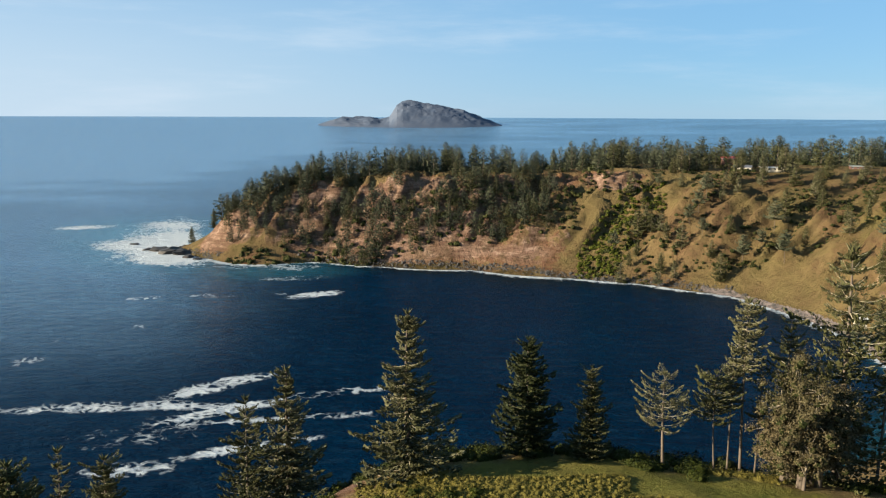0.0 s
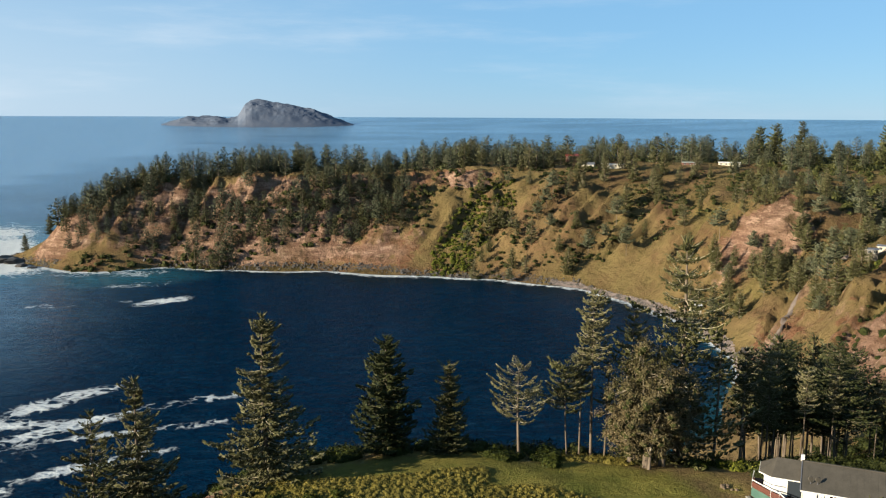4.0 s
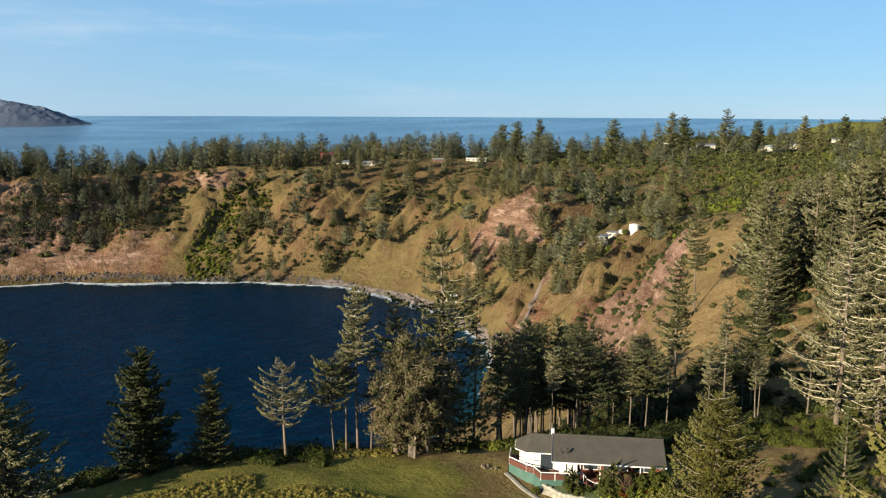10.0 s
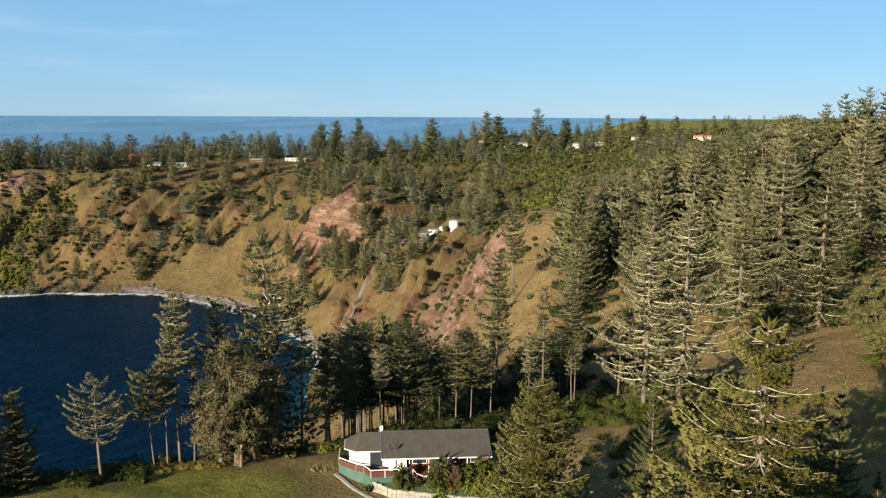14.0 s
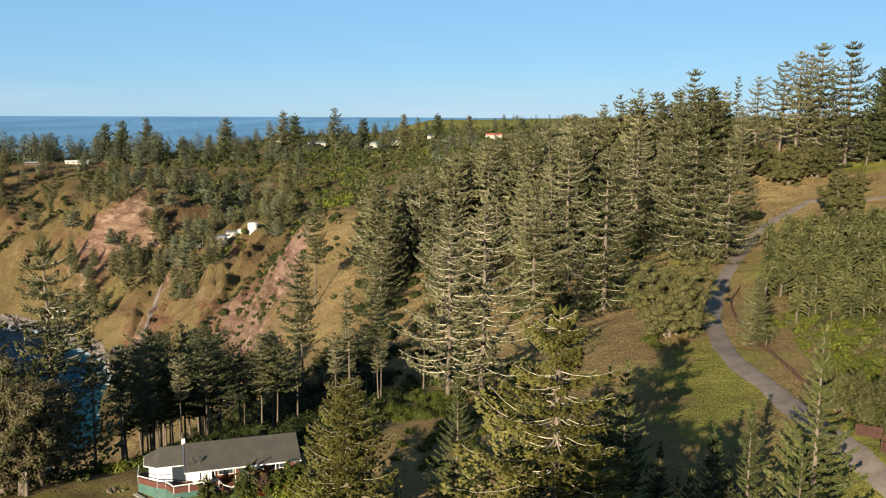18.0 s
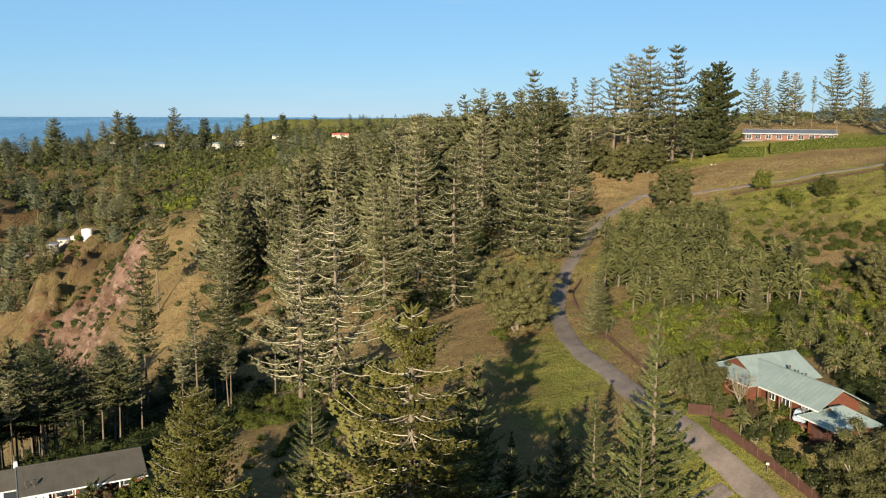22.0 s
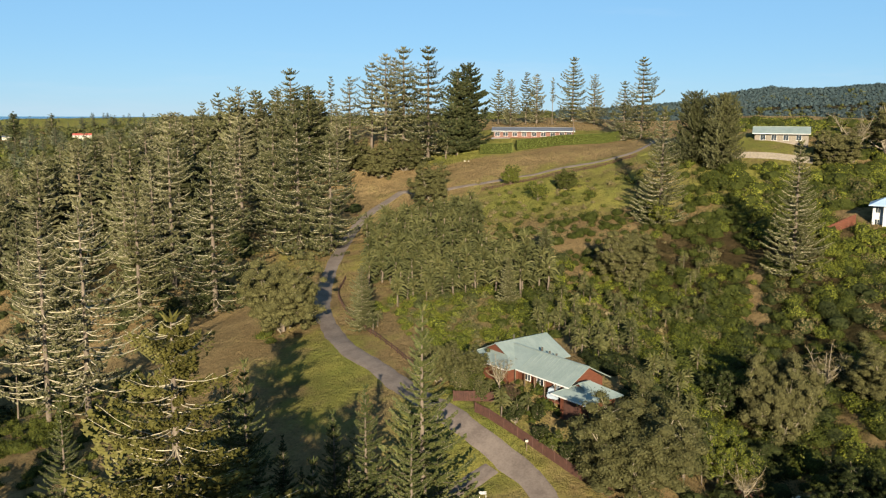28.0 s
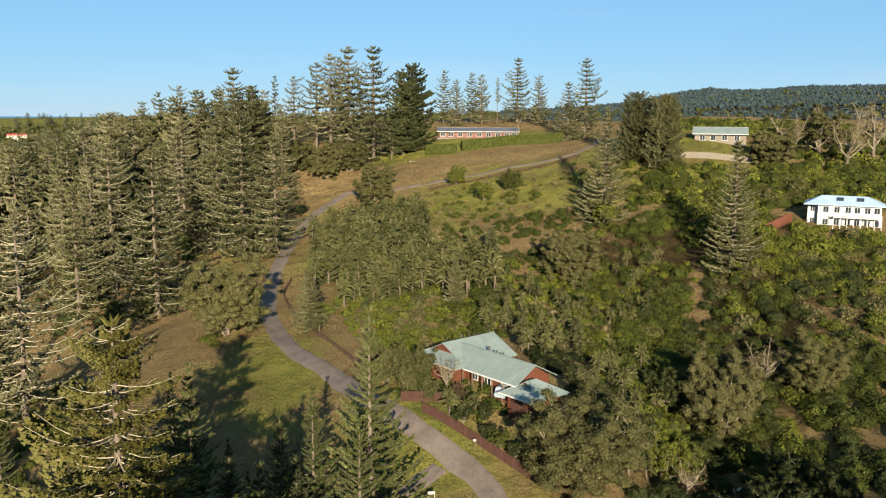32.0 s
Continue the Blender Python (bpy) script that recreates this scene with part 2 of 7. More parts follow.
def water_material():
    m, t, p = nodes_of("sea_water", 0.16, 0.5)
    p.inputs["IOR"].default_value = 1.33
    at = t.nodes.new("ShaderNodeAttribute")
    at.attribute_name = "cover"
    sep = t.nodes.new("ShaderNodeSeparateColor")
    t.links.new(at.outputs["Color"], sep.inputs[0])
    foam, shallow, wind_haze = sep.outputs[0], sep.outputs[1], sep.outputs[2]
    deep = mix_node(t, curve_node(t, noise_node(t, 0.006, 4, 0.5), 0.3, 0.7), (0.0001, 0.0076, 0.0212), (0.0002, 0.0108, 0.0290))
    # water paled far out and sunward: haze put into its colour
    deep = mix_node(t, math_node(t, "MULTIPLY", wind_haze, 0.75), deep, (0.042, 0.112, 0.200))
    deep = mix_node(t, curve_node(t, wind_haze, 0.85, 1.3, 0.0, 0.7), deep, (0.085, 0.165, 0.262))
    c = mix_node(t, shallow, deep, (0.022, 0.13, 0.165))
    # dark reflection of the far cliff, painted into the water colour
    c = mix_node(t, math_node(t, "MULTIPLY", at.outputs["Alpha"], 0.75), c, (0.0022, 0.0075, 0.0120))
    lace = t.nodes.new("ShaderNodeTexVoronoi")
    lace.feature, lace.inputs["Scale"].default_value = "DISTANCE_TO_EDGE", 0.16
    warp = t.nodes.new("ShaderNodeVectorMath")
    warp.operation = "ADD"
    pos = t.nodes.new("ShaderNodeNewGeometry").outputs["Position"]
    nz = t.nodes.new("ShaderNodeTexNoise")
    nz.inputs["Scale"].default_value = 0.1
    sc = t.nodes.new("ShaderNodeVectorMath")
    sc.operation, sc.inputs["Scale"].default_value = "SCALE", 14.0
    t.links.new(pos, nz.inputs["Vector"])
    t.links.new(nz.outputs["Color"], sc.inputs[0])
    t.links.new(pos, warp.inputs[0])
    t.links.new(sc.outputs[0], warp.inputs[1])
    t.links.new(warp.outputs[0], lace.inputs["Vector"])
    cells = curve_node(t, lace.outputs["Distance"], 0.0, 0.4, 0.4, -0.4)
    ff = math_node(t, "ADD", foam, math_node(t, "ADD", math_node(t, "MULTIPLY", cells, 0.5), math_node(t, "MULTIPLY", math_node(t, "SUBTRACT", noise_node(t, 0.09, 8, 0.72), 0.5), 1.15)))
    f = curve_node(t, ff, 0.46, 0.82)
    # light on ripple crests and dark of troughs painted into the colour
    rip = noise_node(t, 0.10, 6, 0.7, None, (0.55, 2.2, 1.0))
    ripple = math_node(t, "MULTIPLY", curve_node(t, rip, 0.46, 0.68), curve_node(t, wind_haze, 0.0, 0.7, 0.06, 0.9))
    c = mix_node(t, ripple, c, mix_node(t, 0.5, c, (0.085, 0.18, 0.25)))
    trough = math_node(t, "MULTIPLY", curve_node(t, rip, 0.46, 0.30), curve_node(t, wind_haze, 0.0, 0.7, 0.06, 0.8))
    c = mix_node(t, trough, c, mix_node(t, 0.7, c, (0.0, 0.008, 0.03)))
    c = mix_node(t, f, c, (0.33, 0.36, 0.38))
    t.links.new(c, p.inputs["Base Color"])
    t.links.new(curve_node(t, f, 0.0, 1.0, 0.16, 0.9), p.inputs["Roughness"])
    t.links.new(curve_node(t, wind_haze, 0.0, 1.0, 0.006, 0.55), p.inputs["Specular IOR Level"])
    w1 = noise_node(t, 0.055, 4, 0.6, None, (1.0, 2.4, 1.0))
    w2 = noise_node(t, 0.35, 5, 0.65, None, (1.0, 1.8, 1.0))
    bump_node(t, p, math_node(t, "ADD", math_node(t, "MULTIPLY", w1, 5.0), math_node(t, "MULTIPLY", w2, 1.6)), 0.9, 1.0)
    return m


# cores of bushes and crowns, coloured dark for the shade between leaves
M["core_green"] = plain("inner_leaf_shade", (0.0125, 0.0162, 0.0034), (0.0300, 0.0335, 0.0070), 1.2, 0.9, 0.05, bump=0.1, obj=False)
M["core_olive"] = plain("inner_olive_shade", (0.0206, 0.0206, 0.00774), (0.0516, 0.0482, 0.0189), 1.5, 0.9, 0.05, bump=0.1, obj=False)
# cores of the far woods, tinted with the same painted haze
M["hazy_core"] = plain("haze_blue_inner_leaves", (0.022, 0.035, 0.038), (0.034, 0.048, 0.050), 0.02, 0.95, 0.02, obj=False)
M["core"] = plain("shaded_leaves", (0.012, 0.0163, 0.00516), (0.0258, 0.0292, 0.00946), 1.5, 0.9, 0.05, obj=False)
M["ground"], M["water"] = ground_material(), water_material()
M["rock"] = plain("shore_rock", (0.0105, 0.0098, 0.00912), (0.0392, 0.034, 0.0301), 0.4, 0.7, 0.4, bump=0.1)
# island rock tinted blue-grey, with the haze of distance in its colour
M["isle"] = plain("haze_blue_rock", (0.050, 0.068, 0.102), (0.070, 0.084, 0.114), 0.02, 0.95, 0.1, obj=False)
M["asphalt"] = plain("worn_asphalt", (0.072, 0.056, 0.047), (0.116, 0.093, 0.078), 0.35, 0.9, 0.2, bump=0.01)

# ---- the lie of the land: spot heights as (bearing in degrees, distance, height above the sea) from the lookout ----
EYE = 125.0
SHORE = [(-16.6, 790, 0), (-15.3, 757, 0), (-8.4, 724, 0), (-3.6, 695, 0), (1.8, 682, 0), (8.2, 657, 0), (13.7, 643, 0), (19, 618, 0),
         (23.8, 558, 0), (26.9, 506, 0), (28.9, 456, 0), (29.3, 424, 0), (28.4, 359, 0), (26.3, 327, 0), (22, 285, 0), (14, 250, 0),
         (4, 230, 0), (-8, 220, 0), (-25, 225, 0), (-50, 250, 0), (-80, 300, 0), (-110, 380, 0), (-140, 500, 0)]
BACK_SHORE = [(-17.2, 826, 0), (-15.4, 838, 0), (-16.3, 812, 6.5), (-13, 880, 0), (-8, 960, 0), (0, 1040, 0), (10, 1150, 0), (20, 1300, 0), (30, 1500, 0), (38, 1900, 0), (43, 2600, 0), (45, 3300, 0)]
SEABED = [(-30, 1000, -25), (-15, 660, -14), (-5, 600, -10), (0, 450, -25), (10, 400, -22), (20, 400, -18), (-10, 500, -25), (24, 430, -10), (15, 560, -10),
          (4, 610, -9), (-10, 300, -20), (18, 310, -12), (-40, 500, -30), (-80, 700, -30), (-5, 1250, -25), (10, 1400, -25), (25, 1800, -25), (-21, 900, -20), (-120, 800, -30), (38, 2700, -25)]
CLIFF = [(-15.4, 786, 13), (-14.3, 783, 27), (-12.7, 785, 45), (-8.4, 775, 62), (-3.2, 760, 69), (4.3, 748, 68.5), (11.6, 750, 72.5), (18.6, 745, 74.5), (25, 765, 78.5), (28, 790, 79.5),
         (-8.4, 758, 41), (-3.2, 745, 49), (4.3, 735, 52), (11.6, 738, 60), (4.3, 772, 69.5), (11.6, 774, 73.5), (-3.2, 782, 68), (0, 772, 69), (8, 772, 70.5), (15, 770, 74.5), (20, 775, 76.5), (4, 800, 70), (12, 800, 74), (16, 790, 75.5), (23, 790, 78.5), (8, 741, 57), (0, 737, 51), (4.3, 695, 17), (9, 697, 24), (12, 690, 25), (18, 682, 42), (-8, 740, 18), (-3.4, 715, 16),
         (23.5, 640, 32), (25.5, 690, 58), (24.2, 590, 13), (27.5, 540, 12), (22, 665, 36), (28.6, 660, 64)]
SPUR = [(31.9, 600, 77), (30.2, 585, 62), (28.8, 565, 36), (33.2, 575, 66), (33.0, 540, 35), (30.6, 530, 30), (29.5, 500, 14), (31.5, 440, 14), (32.2, 480, 25), (33.4, 500, 35), (35.5, 490, 50),
        (38.4, 470, 60), (37, 560, 54), (37, 640, 55), (34, 700, 66), (40, 900, 80), (33, 800, 80), (40, 1300, 86), (45, 700, 78), (50, 1000, 84), (18, 830, 77), (25, 860, 80), (20, 930, 78), (5, 850, 70), (-3, 850, 64), (10, 900, 75), (45, 1050, 85), (55, 1150, 92), (50, 1250, 89)]
RIDGE = [(41.3, 330, 81), (39.8, 330, 66), (38.4, 320, 52), (36.7, 325, 38), (34.5, 345, 24), (36.2, 395, 40), (44.3, 315, 85), (43.2, 270, 69), (41, 260, 57), (47, 340, 88), (52, 330, 92),
         (58, 320, 98), (63, 320, 106), (68, 325, 113), (50, 480, 90), (60, 500, 103)]
GULLY = [(30, 285, 14), (31, 240, 30), (33, 200, 46), (36, 172, 59), (40, 180, 60), (45, 190, 61), (50, 190, 64), (55, 205, 72), (60, 230, 84), (48, 230, 68), (53, 255, 80), (30, 350, 4), (34, 270, 28), (38, 240, 46)]
NEAR = [(0, 0, 74), (-180, 120, 72), (-9, 108, 74), (-3.2, 115, 75.5), (3, 117, 76), (8.5, 121, 76.3), (16, 118, 76.5), (23, 117, 76.6), (29, 112, 76.3), (31.5, 107.5, 74.9), (36, 106, 74.7), (36, 118, 76.4), (41, 106, 75.2), (43, 115, 77), (25, 108, 76.8),
        (-3, 128, 70), (8, 136, 69), (17, 135, 69), (24, 138, 68), (30, 140, 68), (-12, 125, 60), (-20, 112, 62), (-16, 155, 40), (0, 160, 45), (12, 165, 45), (22, 175, 42), (27, 190, 38), (-28, 120, 52), (-40, 100, 55), (36, 138, 72),
        (48, 112, 77.5), (51, 142, 76), (56, 165, 77), (57, 130, 79), (52, 80, 77)]
HILL = [(62, 135, 80), (64, 165, 82), (66, 190, 83), (67, 215, 86), (70, 240, 91), (72.5, 262, 96), (75, 285, 105), (79, 306, 116.5), (84, 306, 117), (88, 300, 116), (78, 270, 107), (84, 255, 106),
        (72, 190, 86), (78, 200, 91), (84, 205, 94), (74, 135, 84), (80, 130, 86), (78, 108, 80.5), (73, 105, 79.5), (86, 160, 87), (92, 240, 107), (96, 265, 117), (72, 330, 117)]
VALLEY = [(91, 190, 89), (95, 160, 82), (94, 120, 76), (100, 110, 75), (106, 115, 76), (99, 170, 84), (103, 175, 88), (100.5, 207, 100), (105, 210, 102.2), (110, 230, 106), (88.5, 116, 84.4), (82.5, 118, 86.0), (85.5, 116.5, 85.3), (81, 127, 86.4), (88, 126, 86.4), (80.5, 116, 84.6), (84, 111.5, 83.0), (97, 225, 103), (102, 260, 112), (108, 320, 118), (115, 140, 82), (130, 150, 85), (-140, 300, 60)]
INLAND = [(50, 1500, 92), (50, 3000, 98), (60, 900, 97), (60, 1500, 101), (60, 3000, 108), (70, 700, 104), (70, 1500, 106), (72, 3000, 112), (80, 600, 108), (86, 1500, 112), (87, 2800, 120), (90.2, 2700, 131), (92.3, 2700, 147), (94.7, 2700, 181), (97.4, 2700, 199),
          (99.3, 2700, 184), (101.2, 2700, 195), (102.8, 2700, 203), (104.6, 2700, 199), (110, 2650, 206), (97, 1800, 130), (105, 1700, 132), (100, 900, 112), (112, 900, 118), (130, 2200, 170), (150, 1500, 120), (180, 800, 100), (-160, 1500, 60), (95, 3300, 150), (110, 3300, 160)]


def polar(b, r):
    return r * math.sin(radians(b)), r * math.cos(radians(b))


def vnoise(x, y, seed=0):
    """Smooth value noise, -1 to 1, on arrays."""
    x, y = np.asarray(x, float), np.asarray(y, float)
    xi, yi = np.floor(x), np.floor(y)
    u, v = x - xi, y - yi
    u, v = u * u * (3 - 2 * u), v * v * (3 - 2 * v)

    def cell(a, b):
        s = np.sin(a * 127.1 + b * 311.7 + seed * 74.7) * 43758.5453
        return s - np.floor(s)
    low = cell(xi, yi) * (1 - u) + cell(xi + 1, yi) * u
    top = cell(xi, yi + 1) * (1 - u) + cell(xi + 1, yi + 1) * u
    return (low * (1 - v) + top * v) * 2 - 1


def fbm(x, y, seed=0, octaves=4):
    return sum(vnoise(x * 2 ** k, y * 2 ** k, seed + k) * 0.5 ** k for k in range(octaves))


def ramp(v, a, b):
    k = np.clip((v - a) / (b - a), 0, 1)
    return k * k * (3 - 2 * k)


SPOTS = np.array([(*polar(b, r), z) for part_list in (SHORE, BACK_SHORE, SEABED, CLIFF, SPUR, RIDGE, GULLY, NEAR, HILL, VALLEY, INLAND) for b, r, z in part_list])
ROUND = 12.0
LINKS = np.sqrt(((SPOTS[:, None, :2] - SPOTS[None, :, :2]) ** 2).sum(-1) + ROUND ** 2)
LINKS -= np.eye(len(SPOTS)) * 0.35
PULLS = np.linalg.solve(LINKS, SPOTS[:, 2] - 40.0)


def smooth_height(x, y):
    x, y = np.atleast_1d(np.asarray(x, float)), np.atleast_1d(np.asarray(y, float))
    z = np.full(x.shape, 40.0)
    for (sx, sy, _), p in zip(SPOTS, PULLS):
        z += p * np.sqrt((x - sx) ** 2 + (y - sy) ** 2 + ROUND ** 2)
    return z


def height(x, y):
    """Height of the ground, with gullies and lumps on the cliffs."""
    x, y = np.atleast_1d(np.asarray(x, float)), np.atleast_1d(np.asarray(y, float))
    z = smooth_height(x, y)
    r, b = np.hypot(x, y), np.degrees(np.arctan2(x, y))
    cliff = ramp(r, 270, 330) * ramp(z, 2 + 9 * ramp(r, 560, 640), 14 + 14 * ramp(r, 560, 640)) * (1 - ramp(z, 56, 72)) * (1 - ramp(r, 1200, 1500))
    z += cliff * (1 + 0.45 * ramp(r, 560, 640) + 0.7 * ramp(b, 27, 29) * (1 - ramp(b, 38, 40)) * ramp(r, 360, 390) * (1 - ramp(r, 425, 450))) * (3.6 * (1 - 2 * np.abs(vnoise((b - 0.055 * (r - 690)) * 0.6, r * 0.009, 3))) + 2.4 * (1 - 2 * np.abs(vnoise((b - 0.06 * (r - 690)) * 1.7 + 0.8 * vnoise(x * 0.03, y * 0.03, 8), r * 0.02, 5))) + (2.6 - 1.0 * ramp(r, 560, 640)) * fbm(x * 0.08, y * 0.08, 9, 4))
    crags = ramp(r, 705, 725) * (1 - ramp(r, 768, 780)) * ramp(b, -19, -16) * (1 - ramp(b, 13, 18)) * ramp(z, 14, 30) + np.clip(1.3 - np.hypot((b - 31.6) / 1.6, (r - 568) / 38), 0, 1) + np.clip(1.3 - np.hypot((b - 38.6) / 1.6, (r - 325) / 30), 0, 1) * 0.7
    z += crags * (1 - ramp(z, 70, 80)) * (2.6 * (1 - 2 * np.abs(vnoise(x * 0.10, y * 0.10 + z * 0.05, 21))) + 1.5 * (1 - 2 * np.abs(vnoise(x * 0.24, y * 0.24, 22))))
    z += ramp(r, 150, 260) * ramp(z, 8, 30) * 1.6 * fbm(x * 0.02, y * 0.02, 12, 3)
    z += ramp(z, 1, 4) * 0.22 * fbm(x * 0.12, y * 0.12, 17, 3)
    return z


def ground(x, y):
    return float(height(x, y)[0])


def spot(b, r):
    """The place on the ground at bearing b and distance r."""
    x, y = polar(b, r)
    return Vector((x, y, ground(x, y)))


# ---- mesh helpers ----
def mesh_of(name, verts, faces, mats, smooth=False, face_mat=None):
    """A mesh from arrays; all faces have the same number of corners."""
    me = bpy.data.meshes.new(name)
    verts, faces = np.asarray(verts, np.float32), np.asarray(faces, np.int32)
    k = faces.shape[1]
    me.vertices.add(len(verts))
    me.vertices.foreach_set("co", verts.ravel())
    me.loops.add(faces.size)
    me.loops.foreach_set("vertex_index", faces.ravel())
    me.polygons.add(len(faces))
    me.polygons.foreach_set("loop_start", np.arange(0, faces.size, k, dtype=np.int32))
    me.polygons.foreach_set("use_smooth", np.full(len(faces), smooth))
    for m in mats:
        me.materials.append(m)
    if face_mat is not None:
        me.polygons.foreach_set("material_index", np.asarray(face_mat, np.int32))
    me.update(calc_edges=True)
    me.validate()
    return me


def part(name, bm, material, parent, label=""):
    """Links a bmesh as one mesh object under a thing or a part."""
    me = bpy.data.meshes.new(name)
    bm.to_mesh(me)
    bm.free()
    me.materials.append(material)
    ob = new(name, me)
    ob.parent = parent
    return tagged(ob, label)


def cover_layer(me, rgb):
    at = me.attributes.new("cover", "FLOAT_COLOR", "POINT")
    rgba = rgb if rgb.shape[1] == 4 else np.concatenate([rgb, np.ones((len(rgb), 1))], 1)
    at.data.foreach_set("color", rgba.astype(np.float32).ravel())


def sheet(nb, nr):
    """Faces of a grid of nr rings by nb bearings, its last bearing joined to its first."""
    i, j = np.meshgrid(np.arange(nr - 1), np.arange(nb), indexing="ij")
    a, b = i * nb + j, i * nb + (j + 1) % nb
    return np.stack([a.ravel(), b.ravel(), (b + nb).ravel(), (a + nb).ravel()], 1)


# ---- ground ----
bearings = np.concatenate([np.arange(-34, -18, 0.4), np.arange(-18, 46, 0.2), np.arange(46, 114, 0.36), np.arange(114, 326, 2.5)])
rings = np.concatenate([[0.01, 8, 16, 24, 32, 40, 48, 56], np.exp(np.arange(math.log(62), math.log(635), 0.0085)), np.arange(638, 800, 2.3), np.exp(np.arange(math.log(802), math.log(1500), 0.011)), np.exp(np.arange(math.log(1510), math.log(3400), 0.03))])
rr, bb = np.meshgrid(rings, np.radians(bearings), indexing="ij")
gx, gy = (rr * np.sin(bb)).ravel(), (rr * np.cos(bb)).ravel()
gz = height(gx, gy)
gb, gr = np.degrees(bb).ravel(), rr.ravel()


def patch(b, r, b0, r0, wb, wr):
    """1 in the middle of a patch round bearing b0 and distance r0, 0 outside."""
    return np.clip(1.25 - np.sqrt(((b - b0) / wb) ** 2 + ((r - r0) / wr) ** 2), 0, 1)


def slope_of(x, y):
    e = 2.5
    zx, zy = smooth_height(x + e, y) - smooth_height(x - e, y), smooth_height(x, y + e) - smooth_height(x, y - e)
    return np.hypot(zx, zy) / (2 * e)


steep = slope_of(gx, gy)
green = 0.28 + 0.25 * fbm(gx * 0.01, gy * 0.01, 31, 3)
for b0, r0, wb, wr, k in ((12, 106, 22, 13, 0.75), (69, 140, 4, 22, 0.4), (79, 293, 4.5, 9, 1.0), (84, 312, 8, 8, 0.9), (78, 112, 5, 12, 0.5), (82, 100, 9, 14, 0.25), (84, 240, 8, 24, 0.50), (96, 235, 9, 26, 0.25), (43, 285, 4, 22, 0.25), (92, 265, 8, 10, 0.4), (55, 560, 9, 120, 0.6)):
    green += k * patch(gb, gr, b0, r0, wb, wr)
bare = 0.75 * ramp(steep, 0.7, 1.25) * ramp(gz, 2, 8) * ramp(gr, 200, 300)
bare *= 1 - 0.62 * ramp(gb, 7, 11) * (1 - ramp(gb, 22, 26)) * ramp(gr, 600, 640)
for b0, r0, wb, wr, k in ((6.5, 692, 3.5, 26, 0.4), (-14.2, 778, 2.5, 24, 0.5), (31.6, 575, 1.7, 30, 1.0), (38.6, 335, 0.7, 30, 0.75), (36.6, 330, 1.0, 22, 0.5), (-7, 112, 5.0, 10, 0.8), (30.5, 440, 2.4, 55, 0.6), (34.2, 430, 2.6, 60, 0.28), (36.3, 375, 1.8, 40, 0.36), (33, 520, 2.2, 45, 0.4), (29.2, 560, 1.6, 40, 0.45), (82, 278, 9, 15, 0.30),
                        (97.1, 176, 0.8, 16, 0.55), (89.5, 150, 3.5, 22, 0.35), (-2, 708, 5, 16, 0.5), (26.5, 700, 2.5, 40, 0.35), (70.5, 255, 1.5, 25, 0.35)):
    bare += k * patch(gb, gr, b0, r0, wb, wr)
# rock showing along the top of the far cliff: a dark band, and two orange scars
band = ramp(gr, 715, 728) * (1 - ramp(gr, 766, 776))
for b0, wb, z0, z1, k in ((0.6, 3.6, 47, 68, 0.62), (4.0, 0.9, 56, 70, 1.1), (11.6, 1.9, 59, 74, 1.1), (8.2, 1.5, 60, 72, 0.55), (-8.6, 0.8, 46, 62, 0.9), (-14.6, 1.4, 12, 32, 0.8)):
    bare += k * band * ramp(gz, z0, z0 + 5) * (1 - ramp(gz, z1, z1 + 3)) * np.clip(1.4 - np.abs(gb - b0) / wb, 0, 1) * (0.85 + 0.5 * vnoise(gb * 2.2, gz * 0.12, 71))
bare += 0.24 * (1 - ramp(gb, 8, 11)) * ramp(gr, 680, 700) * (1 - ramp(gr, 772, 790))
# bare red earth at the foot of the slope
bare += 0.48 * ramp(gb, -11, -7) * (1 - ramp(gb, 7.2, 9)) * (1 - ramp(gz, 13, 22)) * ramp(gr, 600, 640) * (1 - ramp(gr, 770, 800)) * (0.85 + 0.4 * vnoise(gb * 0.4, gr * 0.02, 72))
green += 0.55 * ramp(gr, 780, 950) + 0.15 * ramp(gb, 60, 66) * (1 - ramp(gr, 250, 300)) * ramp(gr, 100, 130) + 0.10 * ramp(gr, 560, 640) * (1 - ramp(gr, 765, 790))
# leaf litter, wet shore stones, and ground blackened for shade under pines
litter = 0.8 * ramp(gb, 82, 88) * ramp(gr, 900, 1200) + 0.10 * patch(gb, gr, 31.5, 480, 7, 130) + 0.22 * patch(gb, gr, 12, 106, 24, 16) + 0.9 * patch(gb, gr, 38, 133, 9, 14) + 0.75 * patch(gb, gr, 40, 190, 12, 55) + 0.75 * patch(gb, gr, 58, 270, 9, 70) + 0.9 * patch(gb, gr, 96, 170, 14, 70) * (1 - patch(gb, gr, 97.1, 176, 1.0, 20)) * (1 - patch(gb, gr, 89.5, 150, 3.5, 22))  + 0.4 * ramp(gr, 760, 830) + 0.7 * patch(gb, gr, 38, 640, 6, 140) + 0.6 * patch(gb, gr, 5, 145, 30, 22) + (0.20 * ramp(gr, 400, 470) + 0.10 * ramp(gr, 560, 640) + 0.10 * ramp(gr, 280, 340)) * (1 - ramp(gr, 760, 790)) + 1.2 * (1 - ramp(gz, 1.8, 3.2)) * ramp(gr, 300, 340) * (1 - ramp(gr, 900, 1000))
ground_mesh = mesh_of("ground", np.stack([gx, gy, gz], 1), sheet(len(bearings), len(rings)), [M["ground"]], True)
